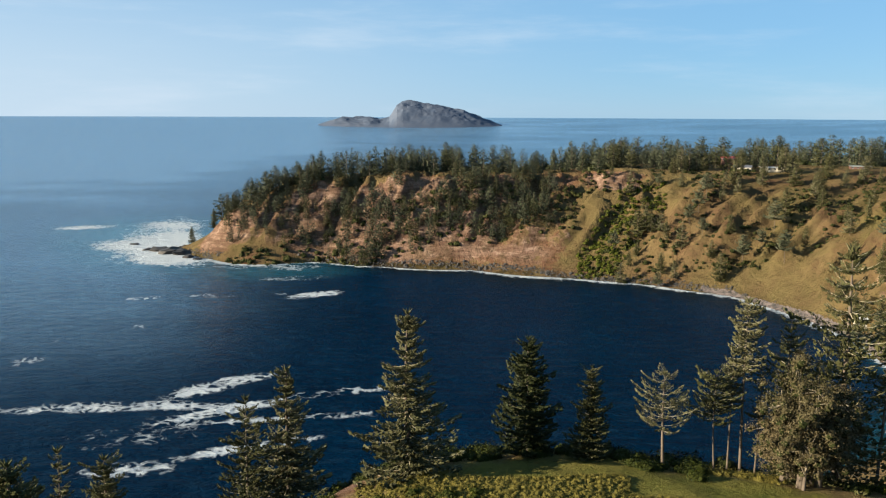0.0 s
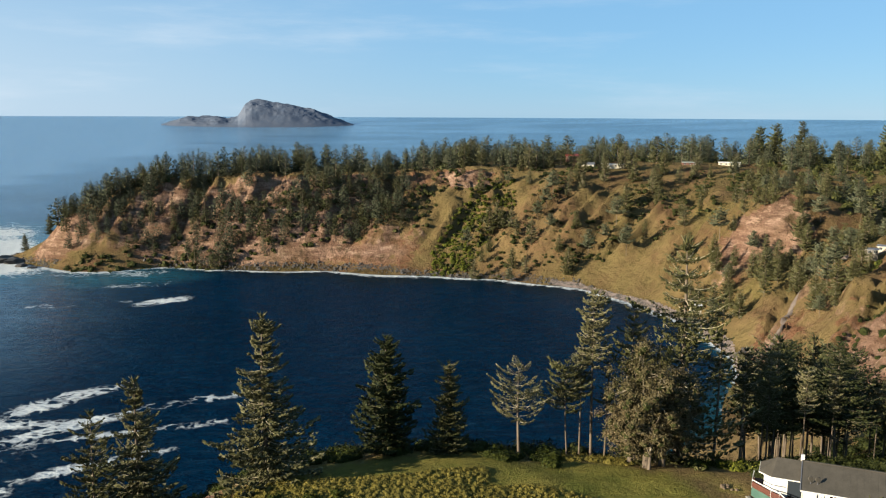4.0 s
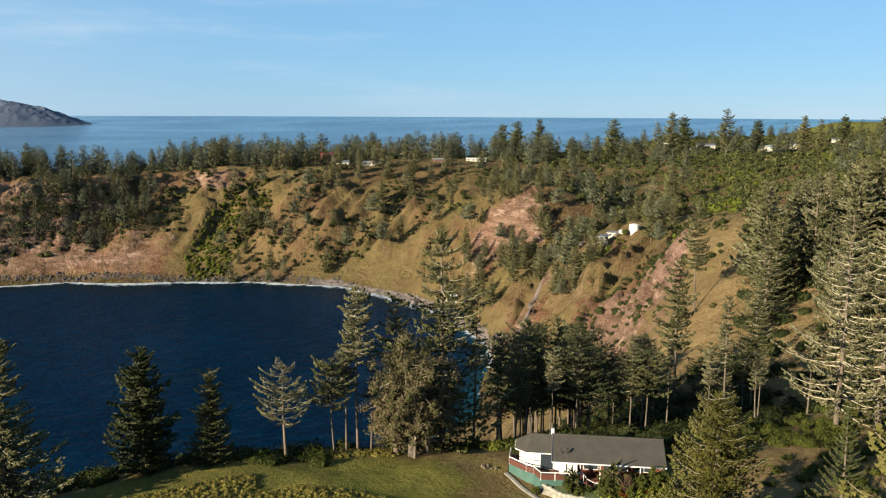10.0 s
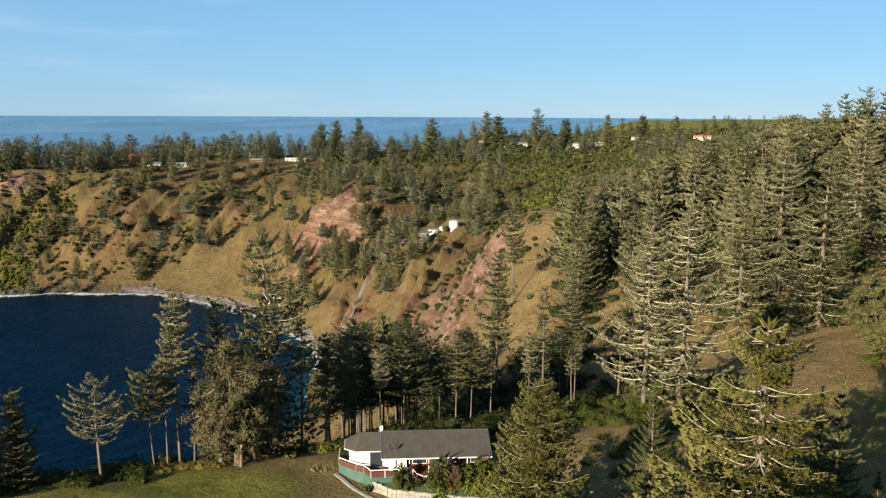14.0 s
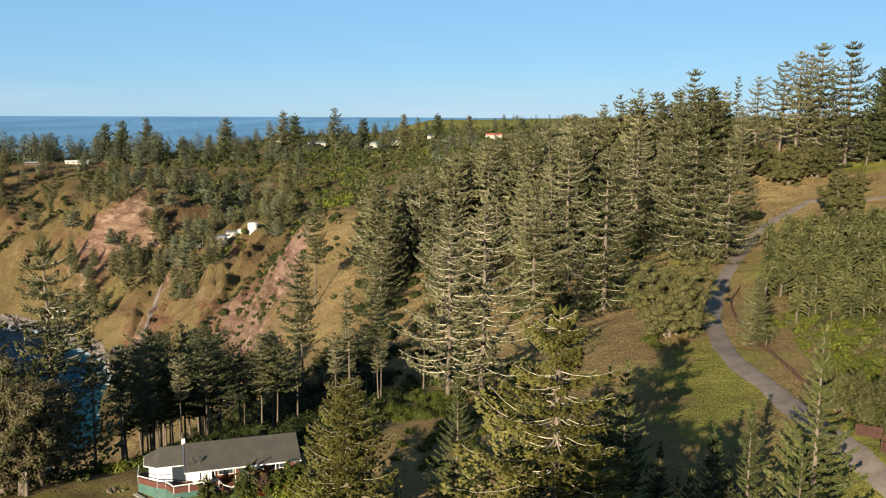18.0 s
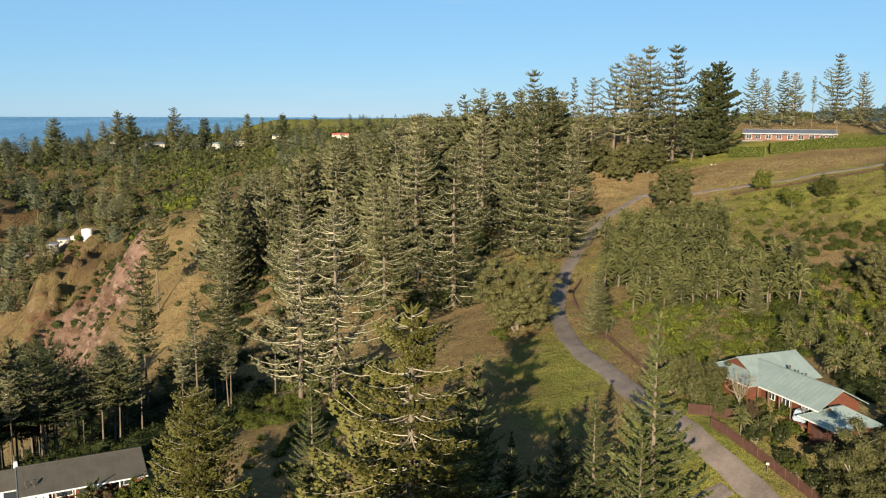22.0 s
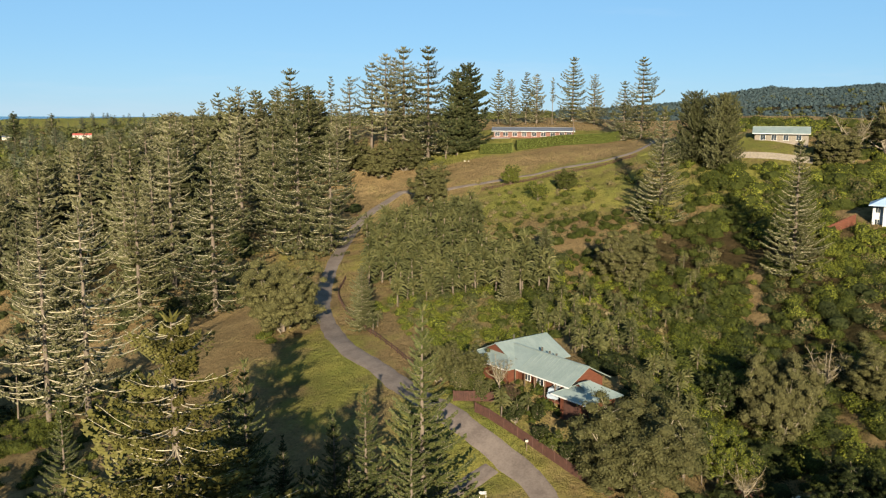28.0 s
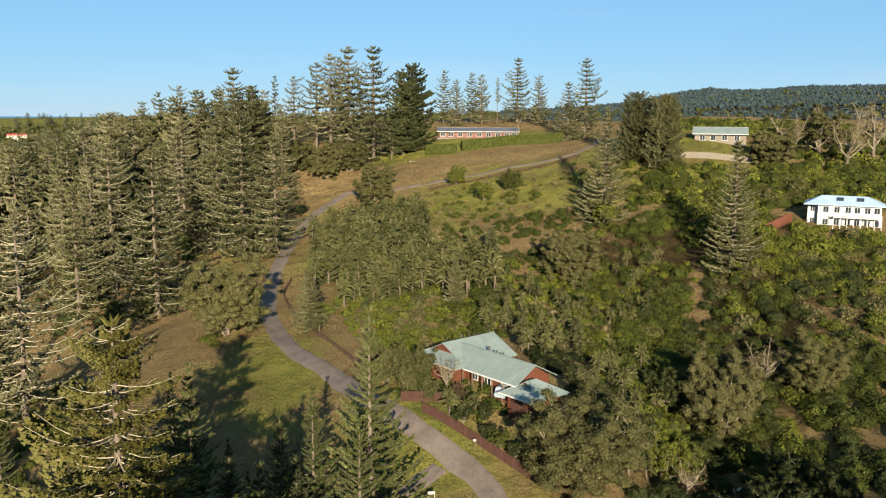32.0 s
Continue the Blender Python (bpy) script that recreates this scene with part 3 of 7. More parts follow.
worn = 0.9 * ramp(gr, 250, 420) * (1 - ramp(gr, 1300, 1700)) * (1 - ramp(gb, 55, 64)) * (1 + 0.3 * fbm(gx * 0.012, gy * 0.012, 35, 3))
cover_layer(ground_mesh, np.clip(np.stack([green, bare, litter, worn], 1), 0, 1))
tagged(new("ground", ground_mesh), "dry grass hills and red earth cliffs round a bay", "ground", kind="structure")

# ---- sea: flat near the land, and carried up to the eye's true horizon far out ----
FAR_TRUE, FAR_BUILT, EARTH = 36000.0, 4850.0, 6371000.0


def sea_point(true_r):
    if true_r <= 2500:
        return true_r, 0.0
    r = 2500 + (FAR_BUILT - 2500) * (1 - 2500 / true_r) / (1 - 2500 / FAR_TRUE)
    return r, EYE - r * (EYE / true_r + true_r / (2 * EARTH) * (1 - 2500 / true_r))


sea_b = np.concatenate([np.arange(-34, 60, 0.4), np.arange(60, 326, 4.0)])
sea_true = np.concatenate([np.exp(np.arange(math.log(120), math.log(280), 0.02)), np.exp(np.arange(math.log(282), math.log(830), 0.0055)), np.exp(np.arange(math.log(835), math.log(1100), 0.014)), np.exp(np.arange(math.log(1110), math.log(FAR_TRUE), 0.05)), [FAR_TRUE]])
sea_rz = np.array([sea_point(v) for v in sea_true])
sr, sb = np.meshgrid(sea_rz[:, 0], np.radians(sea_b), indexing="ij")
sz = np.repeat(sea_rz[:, 1], len(sea_b))
sx, sy = (sr * np.sin(sb)).ravel(), (sr * np.cos(sb)).ravel()
depth = height(sx, sy)
fb, fr = np.degrees(sb).ravel(), sr.ravel()
edge = depth + 0.9 * vnoise(fb * 1.3, fr * 0.004, 47) + 0.5 * vnoise(fb * 4.1, fr * 0.01, 48)
edge -= 1.5 * (1 - ramp(fr, 430, 600))
surf = (ramp(edge, -2.5, -1.1) * (0.80 + 0.34 * vnoise(fb * 2.3, fr * 0.01, 49)) + 0.36 * ramp(edge, -6.5, -2.6)) * (1 - ramp(fr, 950, 1100)) * ramp(fr, 300, 360)
open_coast = 1.1 * patch(fb, fr, -17.0, 785, 2.6, 62) + 1.0 * patch(fb, fr, -17.6, 950, 2.6, 150) + 1.0 * patch(fb, fr, -19.4, 850, 3.4, 110) + 0.85 * patch(fb, fr, -22.6, 1005, 2.4, 22) + 0.55 * patch(fb, fr, -12, 712, 5, 24) + 0.45 * patch(fb, fr, -9.5, 690, 2.5, 22)
streaks = np.zeros_like(fr)
for b0, r0, wb, wr, k, lean in ((-22, 382, 9, 9, 0.62, 2.0), (-15, 398, 4, 12, 0.62, -3.0), (-15, 362, 6, 8, 0.66, -2.0), (-14, 348, 6, 5, 0.5, 0.5), (-7.5, 377, 5.5, 7, 0.56, -1.0), (-7, 348, 4, 6, 0.42, 0.0), (-13.5, 318, 7, 6, 0.56, -1.0), (-21, 310, 4, 9, 0.5, 1.0),
                                   (-15.5, 600, 2.4, 12, 0.58, 2.0), (-8.5, 592, 2.2, 12, 0.62, -4.0), (-11, 598, 1.5, 5, 0.42, 1.0), (-19.5, 605, 2.0, 7, 0.5, 0.0), (-26.5, 470, 1.5, 10, 0.5, -3.0), (-20, 520, 0.8, 18, 0.4, 0.0), (-24.5, 508, 1.5, 5, 0.4, 0.0), (-20, 345, 6, 20, 0.30, 0.0), (-9.5, 655, 3.5, 15, 0.35, 0.0)):
    streaks = np.maximum(streaks, 1.2 * k * np.minimum(1, 1.3 * patch(fb, fr + lean * (fb - b0), b0, r0, wb, wr)))
# the lee shore under the bluff lies calm
lee = np.degrees(np.arctan2(sx, sy))
surf = surf * (1 - 0.7 * ramp(lee, 20, 24) * (1 - ramp(np.hypot(sx, sy), 390, 430)))
foam = np.clip(np.maximum.reduce([np.minimum(surf, 1.2), open_coast * (0.75 + 0.5 * vnoise(sx * 0.02, sy * 0.02, 41)), streaks * (0.82 + 0.35 * vnoise(sx * 0.03, sy * 0.07, 42))]), 0, 1.3)
shallow = np.clip(0.9 * patch(fb, fr, -18.6, 900, 6.0, 190) + 0.35 * patch(fb, fr, -11, 690, 6, 40) + 0.30 * ramp(depth, -5, -0.5), 0, 1) * (0.7 + 0.3 * vnoise(sx * 0.02, sy * 0.02, 44))
sea_mesh = mesh_of("water", np.stack([sx, sy, sz], 1), sheet(len(sea_b), len(sea_rz)), [M["water"]], True)
# ruffled water, plus painted haze growing far out and towards the sun
wind_haze = ramp(-fb, 5, 23) * ramp(fr, 330, 760) * 0.8 + ramp(fr, 900, 3000) * 0.8
wind_haze += (0.15 + 0.35 * ramp(-fb, -20, 8)) * ramp(fr, 2200, 4700) + 0.75 * ramp(-fb, -2, 22) * ramp(fr, 900, 3400)
wind_haze = wind_haze * (1 + 0.22 * fbm(sx * 0.003, sy * 0.012, 77, 3))
# shallower band off the far cliff that carries its painted reflection
shelf = ramp(depth, -11, -5) * ramp(fr, 480, 560) * ramp(fb, -9, -3) * (1 - ramp(fr, 900, 1000))
cover_layer(sea_mesh, np.clip(np.stack([foam, shallow * (1 - 0.8 * shelf), wind_haze, shelf], 1), 0, 1.3))
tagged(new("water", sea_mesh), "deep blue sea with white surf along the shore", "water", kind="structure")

# ---- island on the horizon ----
nu, nv = 150, 44
u, v = np.meshgrid(np.linspace(0, 1, nu), np.linspace(-1, 1, nv), indexing="ij")
ridge = np.interp(u, [0, 0.1, 0.22, 0.34, 0.39, 0.43, 0.46, 0.56, 0.66, 0.78, 0.88, 1.0], [0, 33, 40, 36, 46, 106, 121, 113, 101, 75, 40, 0])
hz = ridge * np.clip(1 - np.abs(v) ** 1.5, 0, 1) + 8 * fbm(u * 14, v * 4, 51, 4) * np.clip(1 - v * v, 0, 1) * np.clip(u * 8, 0, 1) * np.clip((1 - u) * 8, 0, 1)
island_b = radians(-8.3) + u * radians(12.3)
island_r = 4300 + v * 170 * np.sin(np.pi * np.clip(u, 0.04, 0.96)) ** 0.5
sea_there = np.interp(island_r.ravel(), sea_rz[:, 0], sea_rz[:, 1])
i, j = np.meshgrid(np.arange(nu - 1), np.arange(nv - 1), indexing="ij")
a = (i * nv + j).ravel()
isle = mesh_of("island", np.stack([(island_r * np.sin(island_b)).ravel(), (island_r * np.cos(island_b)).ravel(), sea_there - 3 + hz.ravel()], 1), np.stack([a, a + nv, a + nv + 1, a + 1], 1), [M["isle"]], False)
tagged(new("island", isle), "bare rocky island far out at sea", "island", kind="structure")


def polar_many(b, r):
    b = np.radians(np.asarray(b, float))
    return np.asarray(r) * np.sin(b), np.asarray(r) * np.cos(b)


# ---- pines ----
def perp(d):
    """Two unit vectors square to each of the directions d."""
    ref = np.where(np.abs(d[:, 2:3]) > 0.9, [[1.0, 0, 0]], [[0, 0, 1.0]])
    a = np.cross(d, ref)
    a /= np.linalg.norm(a, axis=1, keepdims=True) + 1e-9
    return a, np.cross(d, a)


def sprigs(P, D, L, W):
    """Three-sided cones from P along D: a sprig of needles each."""
    n = len(P)
    a, b = perp(D)
    V = np.empty((n, 4, 3))
    V[:, 0] = P + D * L[:, None]
    mid = P + D * (L * 0.22)[:, None]
    for k in range(3):
        w = 2 * math.pi * k / 3
        V[:, 1 + k] = mid + (a * math.cos(w) + b * math.sin(w)) * W[:, None]
    f = np.array([(0, 1, 2), (0, 2, 3), (0, 3, 1)])
    return V.reshape(-1, 3), (f[None] + 4 * np.arange(n)[:, None, None]).reshape(-1, 3)


def tubes(lines, radii, sides=3):
    """Tapered tubes along lines (n, points, 3) with radii (n, points)."""
    n, k, _ = lines.shape
    d = np.gradient(lines, axis=1)
    d /= np.linalg.norm(d, axis=2, keepdims=True) + 1e-9
    a, b = perp(d.reshape(-1, 3))
    a, b = a.reshape(n, k, 1, 3), b.reshape(n, k, 1, 3)
    w = 2 * math.pi * np.arange(sides) / sides
    V = lines[:, :, None] + (a * np.cos(w)[None, None, :, None] + b * np.sin(w)[None, None, :, None]) * radii[:, :, None, None]
    ids = np.arange(n * k * sides).reshape(n, k, sides)
    nx = np.roll(ids, -1, 2)
    F = np.stack([ids[:, :-1], nx[:, :-1], nx[:, 1:], ids[:, 1:]], -1).reshape(-1, 4)
    return V.reshape(-1, 3), F


# kind: bare trunk share, crown radius per height, fullness at the foot and the top, whorls per height, sprig size, share of foliage, upsweep, needles, limb thickness
KINDS = {
    "full": (0.03, 0.20, 0.95, 0.38, 30, 0.9, 1.0, 0.0, "pine", 1.0),
    "dense": (0.07, 0.21, 0.85, 0.38, 27, 1.1, 1.0, 0.0, "pine_dark", 0.8),
    "dark": (0.40, 0.22, 0.90, 0.35, 18, 1.15, 0.95, 0.10, "pine_dark", 0.8),
    "lichen": (0.06, 0.21, 0.95, 0.40, 22, 0.85, 1.0, 0.0, "pine_pale", 1.4),
    "open": (0.14, 0.18, 0.8, 0.38, 19, 0.9, 0.95, 0.03, "pine", 1.2),
    "bare": (0.58, 0.085, 0.7, 0.8, 17, 0.85, 0.62, 0.05, "pine_pale", 1.3),
    "tuft": (0.52, 0.21, 0.8, 0.7, 12, 1.1, 0.95, 0.2, "pine", 1.0),
    "flat": (0.40, 0.27, 0.7, 0.50, 9, 0.9, 0.8, 0.26, "pine_pale", 1.8),
    "slim": (0.42, 0.125, 0.8, 0.45, 17, 0.9, 0.95, 0.03, "pine", 1.1),
    "pole": (0.50, 0.055, 0.8, 0.6, 16, 0.8, 0.35, 0.0, "pine", 1.0),
    "young": (0.0, 0.235, 1.0, 0.05, 22, 0.9, 1.0, 0.28, "pine_young", 0.9),
    "tier": (0.02, 0.23, 1.0, 0.14, 29, 0.85, 1.0, 0.08, "pine", 1.4),
    "feather": (0.10, 0.20, 0.75, 0.45, 26, 0.9, 0.95, -0.15, "oak_leaf", 0.7),
    "ridge": (0.08, 0.24, 0.9, 0.32, 18, 1.0, 1.0, 0.0, "pine_pale", 1.5),
    "lush": (0.02, 0.27, 0.9, 0.38, 30, 0.85, 1.0, 0.05, "pine_lush", 1.5),
    "beard": (0.03, 0.29, 0.95, 0.30, 25, 0.8, 1.0, 0.0, "pine_lush", 2.0),
    "ghost": (0.14, 0.23, 0.85, 0.32, 23, 0.9, 0.85, 0.04, "pine_pale", 2.1),
    "fat": (0.02, 0.27, 0.9, 0.62, 32, 1.4, 1.0, 0.25, "pine", 0.5),
    "layer": (0.02, 0.265, 0.95, 0.30, 18, 1.1, 1.0, 0.0, "pine", 1.5),
    "crest": (0.26, 0.20, 0.85, 0.42, 15, 1.0, 1.0, 0.02, "pine_pale", 1.3),
    "old": (0.0, 0.25, 0.95, 0.28, 25, 1.0, 1.0, -0.06, "pine_pale", 1.3),
}
LAYERED = ("slim", "layer", "crest", "ridge", "ghost", "tier", "open", "lichen")
KNOBBED = ("slim", "full", "old", "open", "lichen", "ridge", "crest", "layer", "ghost")
NOMINAL = 26.0
tree_meshes = {}
tree_arrays = {}


def pine_meshes(kind, seed, detail):
    """Trunk, limbs and needles of a pine 26 m high. detail: 2 near, 1 middle, 0 far."""
    key = (kind, seed, detail)
    if key in tree_meshes:
        return tree_meshes[key]
    rng = np.random.default_rng(sum(map(ord, kind)) * 97 + seed * 13 + detail)
    bare_share, spread, foot, top, whorls, size, share, lift, needles, thick = KINDS[kind]
    H = NOMINAL
    whorls = int(whorls * ((1, 0.95, 0.8) if kind in LAYERED else (1, 0.85, 0.6))[2 - detail])
    rich = kind in ("tier", "lush", "beard", "full", "young", "dense", "layer", "old", "ridge")
    per = (8 if rich else 6, 5, 6)[2 - detail]
    # trunk with a slight sweep
    hs = np.linspace(0, 1, 9)
    bend = rng.normal(0, 0.012, 2)
    line = np.stack([bend[0] * H * np.sin(hs * 2.2), bend[1] * H * np.sin(hs * 2.6), hs * H * 0.985 - 0.6], 1)[None]
    TV, TF = tubes(line, (H * (0.0165 * (1 - hs) ** 0.8 + 0.0012) * (1.2 if kind in ("lichen", "beard") else 0.85 if kind in ("young", "ghost") else 0.52 if kind in ("dark", "open", "pole", "bare", "tuft", "slim") else 1.0))[None], (10, 7, 4)[2 - detail])
    # limbs in whorls
    hw = bare_share + (1 - bare_share) * (np.arange(whorls) + 0.5) / whorls
    hw = np.repeat(hw, per) + rng.normal(0, (0.09 if kind in LAYERED else 0.25) / whorls, whorls * per)
    keep = (rng.random(len(hw)) < (0.93 if kind in ("young", "dense", "lush", "fat", "full", "tier", "layer") else 0.8)) & (hw < 0.985)
    az = (np.tile(np.arange(per), whorls) * 2 * math.pi / per + np.repeat(rng.random(whorls) * 6.3, per) + rng.normal(0, 0.22, whorls * per))[keep]
    hw = hw[keep]
    q = (hw - bare_share) / (1 - bare_share)
    prof = np.where(q < 0.18, foot + (1 - foot) * q / 0.18, 1 + (top - 1) * np.clip((q - 0.18) / 0.82, 0, 1) ** (0.9 if kind in ("young", "tier") else 1.25))
    prof = prof * (1 - np.clip((q - 0.9) / 0.1, 0, 1) * (0.62 if kind in ("young", "tier", "fat") else 0.3))
    if kind == "old":
        prof = prof * np.interp(q, [0, 0.35, 0.5, 0.72, 1.0], [1, 1.05, 0.8, 0.75, 0.8])
    if kind in KNOBBED and seed != 1:
        prof = prof * np.interp(q, [0, 0.80, 0.88, 0.925, 0.95, 1.0], [1, 1, 0.62, 0.62, 1.35, 1.3])
    ragged = 0.10 if kind in ("young", "fat", "tier") else 0.36 if kind == "ghost" else 0.2 if kind in LAYERED else 0.27
    L = H * spread * prof * np.clip(1 + rng.normal(0, ragged, len(q)), 0.35, 1.5)
    if detail == 2 and rich and kind != "tier":
        L *= np.where(rng.random(len(q)) < 0.3, 0.6, 1.0)
    n, k = len(q), 5
    s = np.linspace(0, 1, k)
    up = lift + rng.normal(0, 0.08, n) + 0.25 * (q - 0.4)
    rise = L[:, None] * (up[:, None] * s + ((0.19 if kind in LAYERED else 0.16) * s ** 2.5 - 0.14 * (s * (1 - s) * 2)))
    x0 = np.interp(hw, hs, line[0, :, 0])
    y0 = np.interp(hw, hs, line[0, :, 1])
    wob = rng.normal(0, 0.04, n)[:, None] * L[:, None] * s ** 2
    dirs = np.stack([np.cos(az), np.sin(az), 0 * az], 1)
    side = np.stack([-np.sin(az), np.cos(az), 0 * az], 1)
    limb = np.stack([x0, y0, hw * H * 0.985 - 0.6], 1)[:, None] + dirs[:, None] * (L[:, None] * s)[..., None] + side[:, None] * wob[..., None]
    limb[:, :, 2] += rise
    rad = 0.052 * thick * (0.5 + 0.5 * (1 - q))[:, None] * (1 - 0.75 * s)[None] * (1.0, 1.7, 1.9)[2 - detail]
    LV, LF = tubes(limb[:, ::(1, 2, 4)[2 - detail]], rad[:, ::(1, 2, 4)[2 - detail]])
    # sprigs along both sides of each limb
    m = (44, 15, 3)[2 - detail]
    m = int(m * {"feather": 0.9, "flat": 1.7, "tier": 1.35, "lichen": 1.25, "old": 1.5, "layer": 1.2, "ridge": 1.1, "full": 1.15, "dense": 1.15, "lush": 2.1, "beard": 3.0, "fat": 1.7, "ghost": 1.0, "young": 1.7}.get(kind, 1.0))
    pick = rng.random((n, m)) < share
    start = {"lichen": 0.15, "ghost": 0.16, "beard": 0.28, "lush": 0.15, "flat": 0.3}.get(kind, 0.04)
    pos = np.clip(start + (1 - start) * (np.arange(m)[None] + rng.random((n, m))) / m, 0, 1)
    fi = pos * (k - 1)
    lo = np.minimum(fi.astype(int), k - 2)
    w = (fi - lo)[..., None]
    rows = np.arange(n)[:, None]
    P = limb[rows, lo] * (1 - w) + limb[rows, lo + 1] * w
    along = limb[rows, lo + 1] - limb[rows, lo]
    along /= np.linalg.norm(along, axis=2, keepdims=True) + 1e-9
    sgn = rng.choice([-1.0, 1.0], (n, m))
    D = along * (0.75 + 0.3 * rng.random((n, m)))[..., None] + side[:, None] * (sgn * (0.35 + 0.5 * rng.random((n, m))))[..., None]
    D[..., 2] += (0.35 if kind in LAYERED else 0.15) + 0.4 * rng.random((n, m)) - 0.25 * (rng.random((n, m)) < 0.3)
    D += rng.normal(0, 0.12, D.shape)
    D /= np.linalg.norm(D, axis=2, keepdims=True)
    out_from = pos * L[:, None]
    lateral = rng.random((n, m)) ** 0.8 * np.minimum(out_from, 1.15 * (L[:, None] * 1.08 - out_from)) * {"young": 0.2, "tier": 0.13, "ridge": 0.36, "layer": 0.46, "crest": 0.36, "lichen": 0.36, "open": 0.28, "ghost": 0.24, "pole": 0.2, "lush": 0.62, "beard": 0.58}.get(kind, 0.48)
    P = P + side[:, None] * (sgn * lateral)[..., None]
    P[..., 2] -= lateral * 0.12 + rng.random((n, m)) * (1.6 if kind == "feather" else 0.7 if kind in ("lush", "beard", "fat") else 0.3)
    sl = size * (0.63 if kind in ("lush", "beard") else 0.72 if kind in ("old", "full", "dense", "lichen", "open", "flat", "tuft") else 0.55, 1.5, 2.3)[2 - detail] * (0.75 + 0.5 * rng.random((n, m))) * np.clip(L[:, None] / (H * spread), 0.45, 1)
    sw = sl * ((0.42 if kind in ("young", "lush", "beard", "old", "full", "dense") else 0.34), 0.32, 0.32)[2 - detail] * (0.8 + 0.4 * rng.random((n, m)))
    P, D, sl, sw = P[pick], D[pick], sl[pick], sw[pick]
    if detail == 1 and kind not in ("ghost", "pole", "flat", "bare"):
        cd = limb[:, -1] - limb[:, 0]
        cl = np.linalg.norm(cd, axis=1)
        P, D = np.concatenate([P, limb[:, 0]]), np.concatenate([D, cd / (cl[:, None] + 1e-9)])
        sl, sw = np.concatenate([sl, cl * 0.9]), np.concatenate([sw, cl * 0.05])
    # the tip
    tip = np.tile([[x0[-1], y0[-1], H * 0.95]], (8, 1))
    td = np.stack([np.cos(np.arange(8) * 0.8), np.sin(np.arange(8) * 0.8), np.full(8, 1.3)], 1)
    P, D = np.concatenate([P, tip]), np.concatenate([D, td / np.linalg.norm(td, axis=1, keepdims=True)])
    sl, sw = np.concatenate([sl, np.full(8, 1.3)]), np.concatenate([sw, np.full(8, 0.2)])
    CV, CF = sprigs(P, D, sl, sw)
    tree_arrays[key] = TV, TF, LV, LF, CV, CF
    if detail == 0:
        out = TV, TF, CV, CF
    else:
        out = (mesh_of("trunk", TV, TF, [M["bark"]], True), mesh_of("branch_work", LV, LF, [M["lichen" if thick >= 1 else "twig"]], True), mesh_of("foliage", CV, CF, [M[needles]]))
    tree_meshes[key] = out
    return out


TREE_LABELS = {
    "full": "conical Norfolk pine with olive green needles", "dense": "dark dense Norfolk pine with tiered limbs", "dark": "dark pine with a bare trunk and a high crown",
    "lichen": "old Norfolk pine with pale lichen-hung limbs", "open": "thin open-crowned Norfolk pine", "bare": "tall bare-trunked pine with short ragged limbs", "slim": "slender pine with a bare pale trunk and a narrow crown", "tuft": "slim pine with a round tufted top",
    "flat": "half-dead flat-topped pine with grey limbs", "pole": "nearly bare pine pole with a few twigs", "young": "young symmetrical Norfolk pine with upswept limbs", "feather": "feathery grey-brown drooping tree on the bluff", "ridge": "weathered Norfolk pine with pale tiered limbs", "tier": "tall regular Norfolk pine with pale tiered limbs", "lush": "broad yellow-green Norfolk pine", "beard": "broad pine with thick pale bearded limbs",
    "ghost": "gaunt old pine with long bare pale limbs", "fat": "rounded dense pine with golden green needles", "layer": "broad Norfolk pine with clear tiers of olive limbs", "crest": "tall pale Norfolk pine with a bare lower trunk", "old": "bulky old Norfolk pine with a narrow tufted top"}


def thing(name, m, label, category, group="", kind=""):
    ob = new(name)
    ob.matrix_basis = m
    return tagged(ob, label, category, group, kind)


def hang(name, data, parent, label=""):
    ob = new(name, data)
    ob.parent = parent
    return tagged(ob, label)


def pine(kind, b, r, h, seed=None, detail=None, group="", wide=1.0):
    x, y = polar(b, r)
    detail = (2 if r < 255 or kind == "tier" else 1) if detail is None else detail
    seed = int(abs(b * 31 + r * 7)) % (2 if detail == 2 else 3) if seed is None else seed
    m = Matrix.Translation((x, y, ground(x, y))) @ Matrix.Rotation((b * 7.3 + r) % 6.28, 4, "Z") @ Matrix.Diagonal((h / NOMINAL * wide, h / NOMINAL * wide, h / NOMINAL, 1))
    tree = thing("pine_tree", m, TREE_LABELS[kind], "tree", group)
    for name, me in zip(("trunk", "branch_work", "foliage"), pine_meshes(kind, seed, detail)):
        tagged(hang(name, me, tree), kind="" if name == "trunk" else "stuff")
    return tree


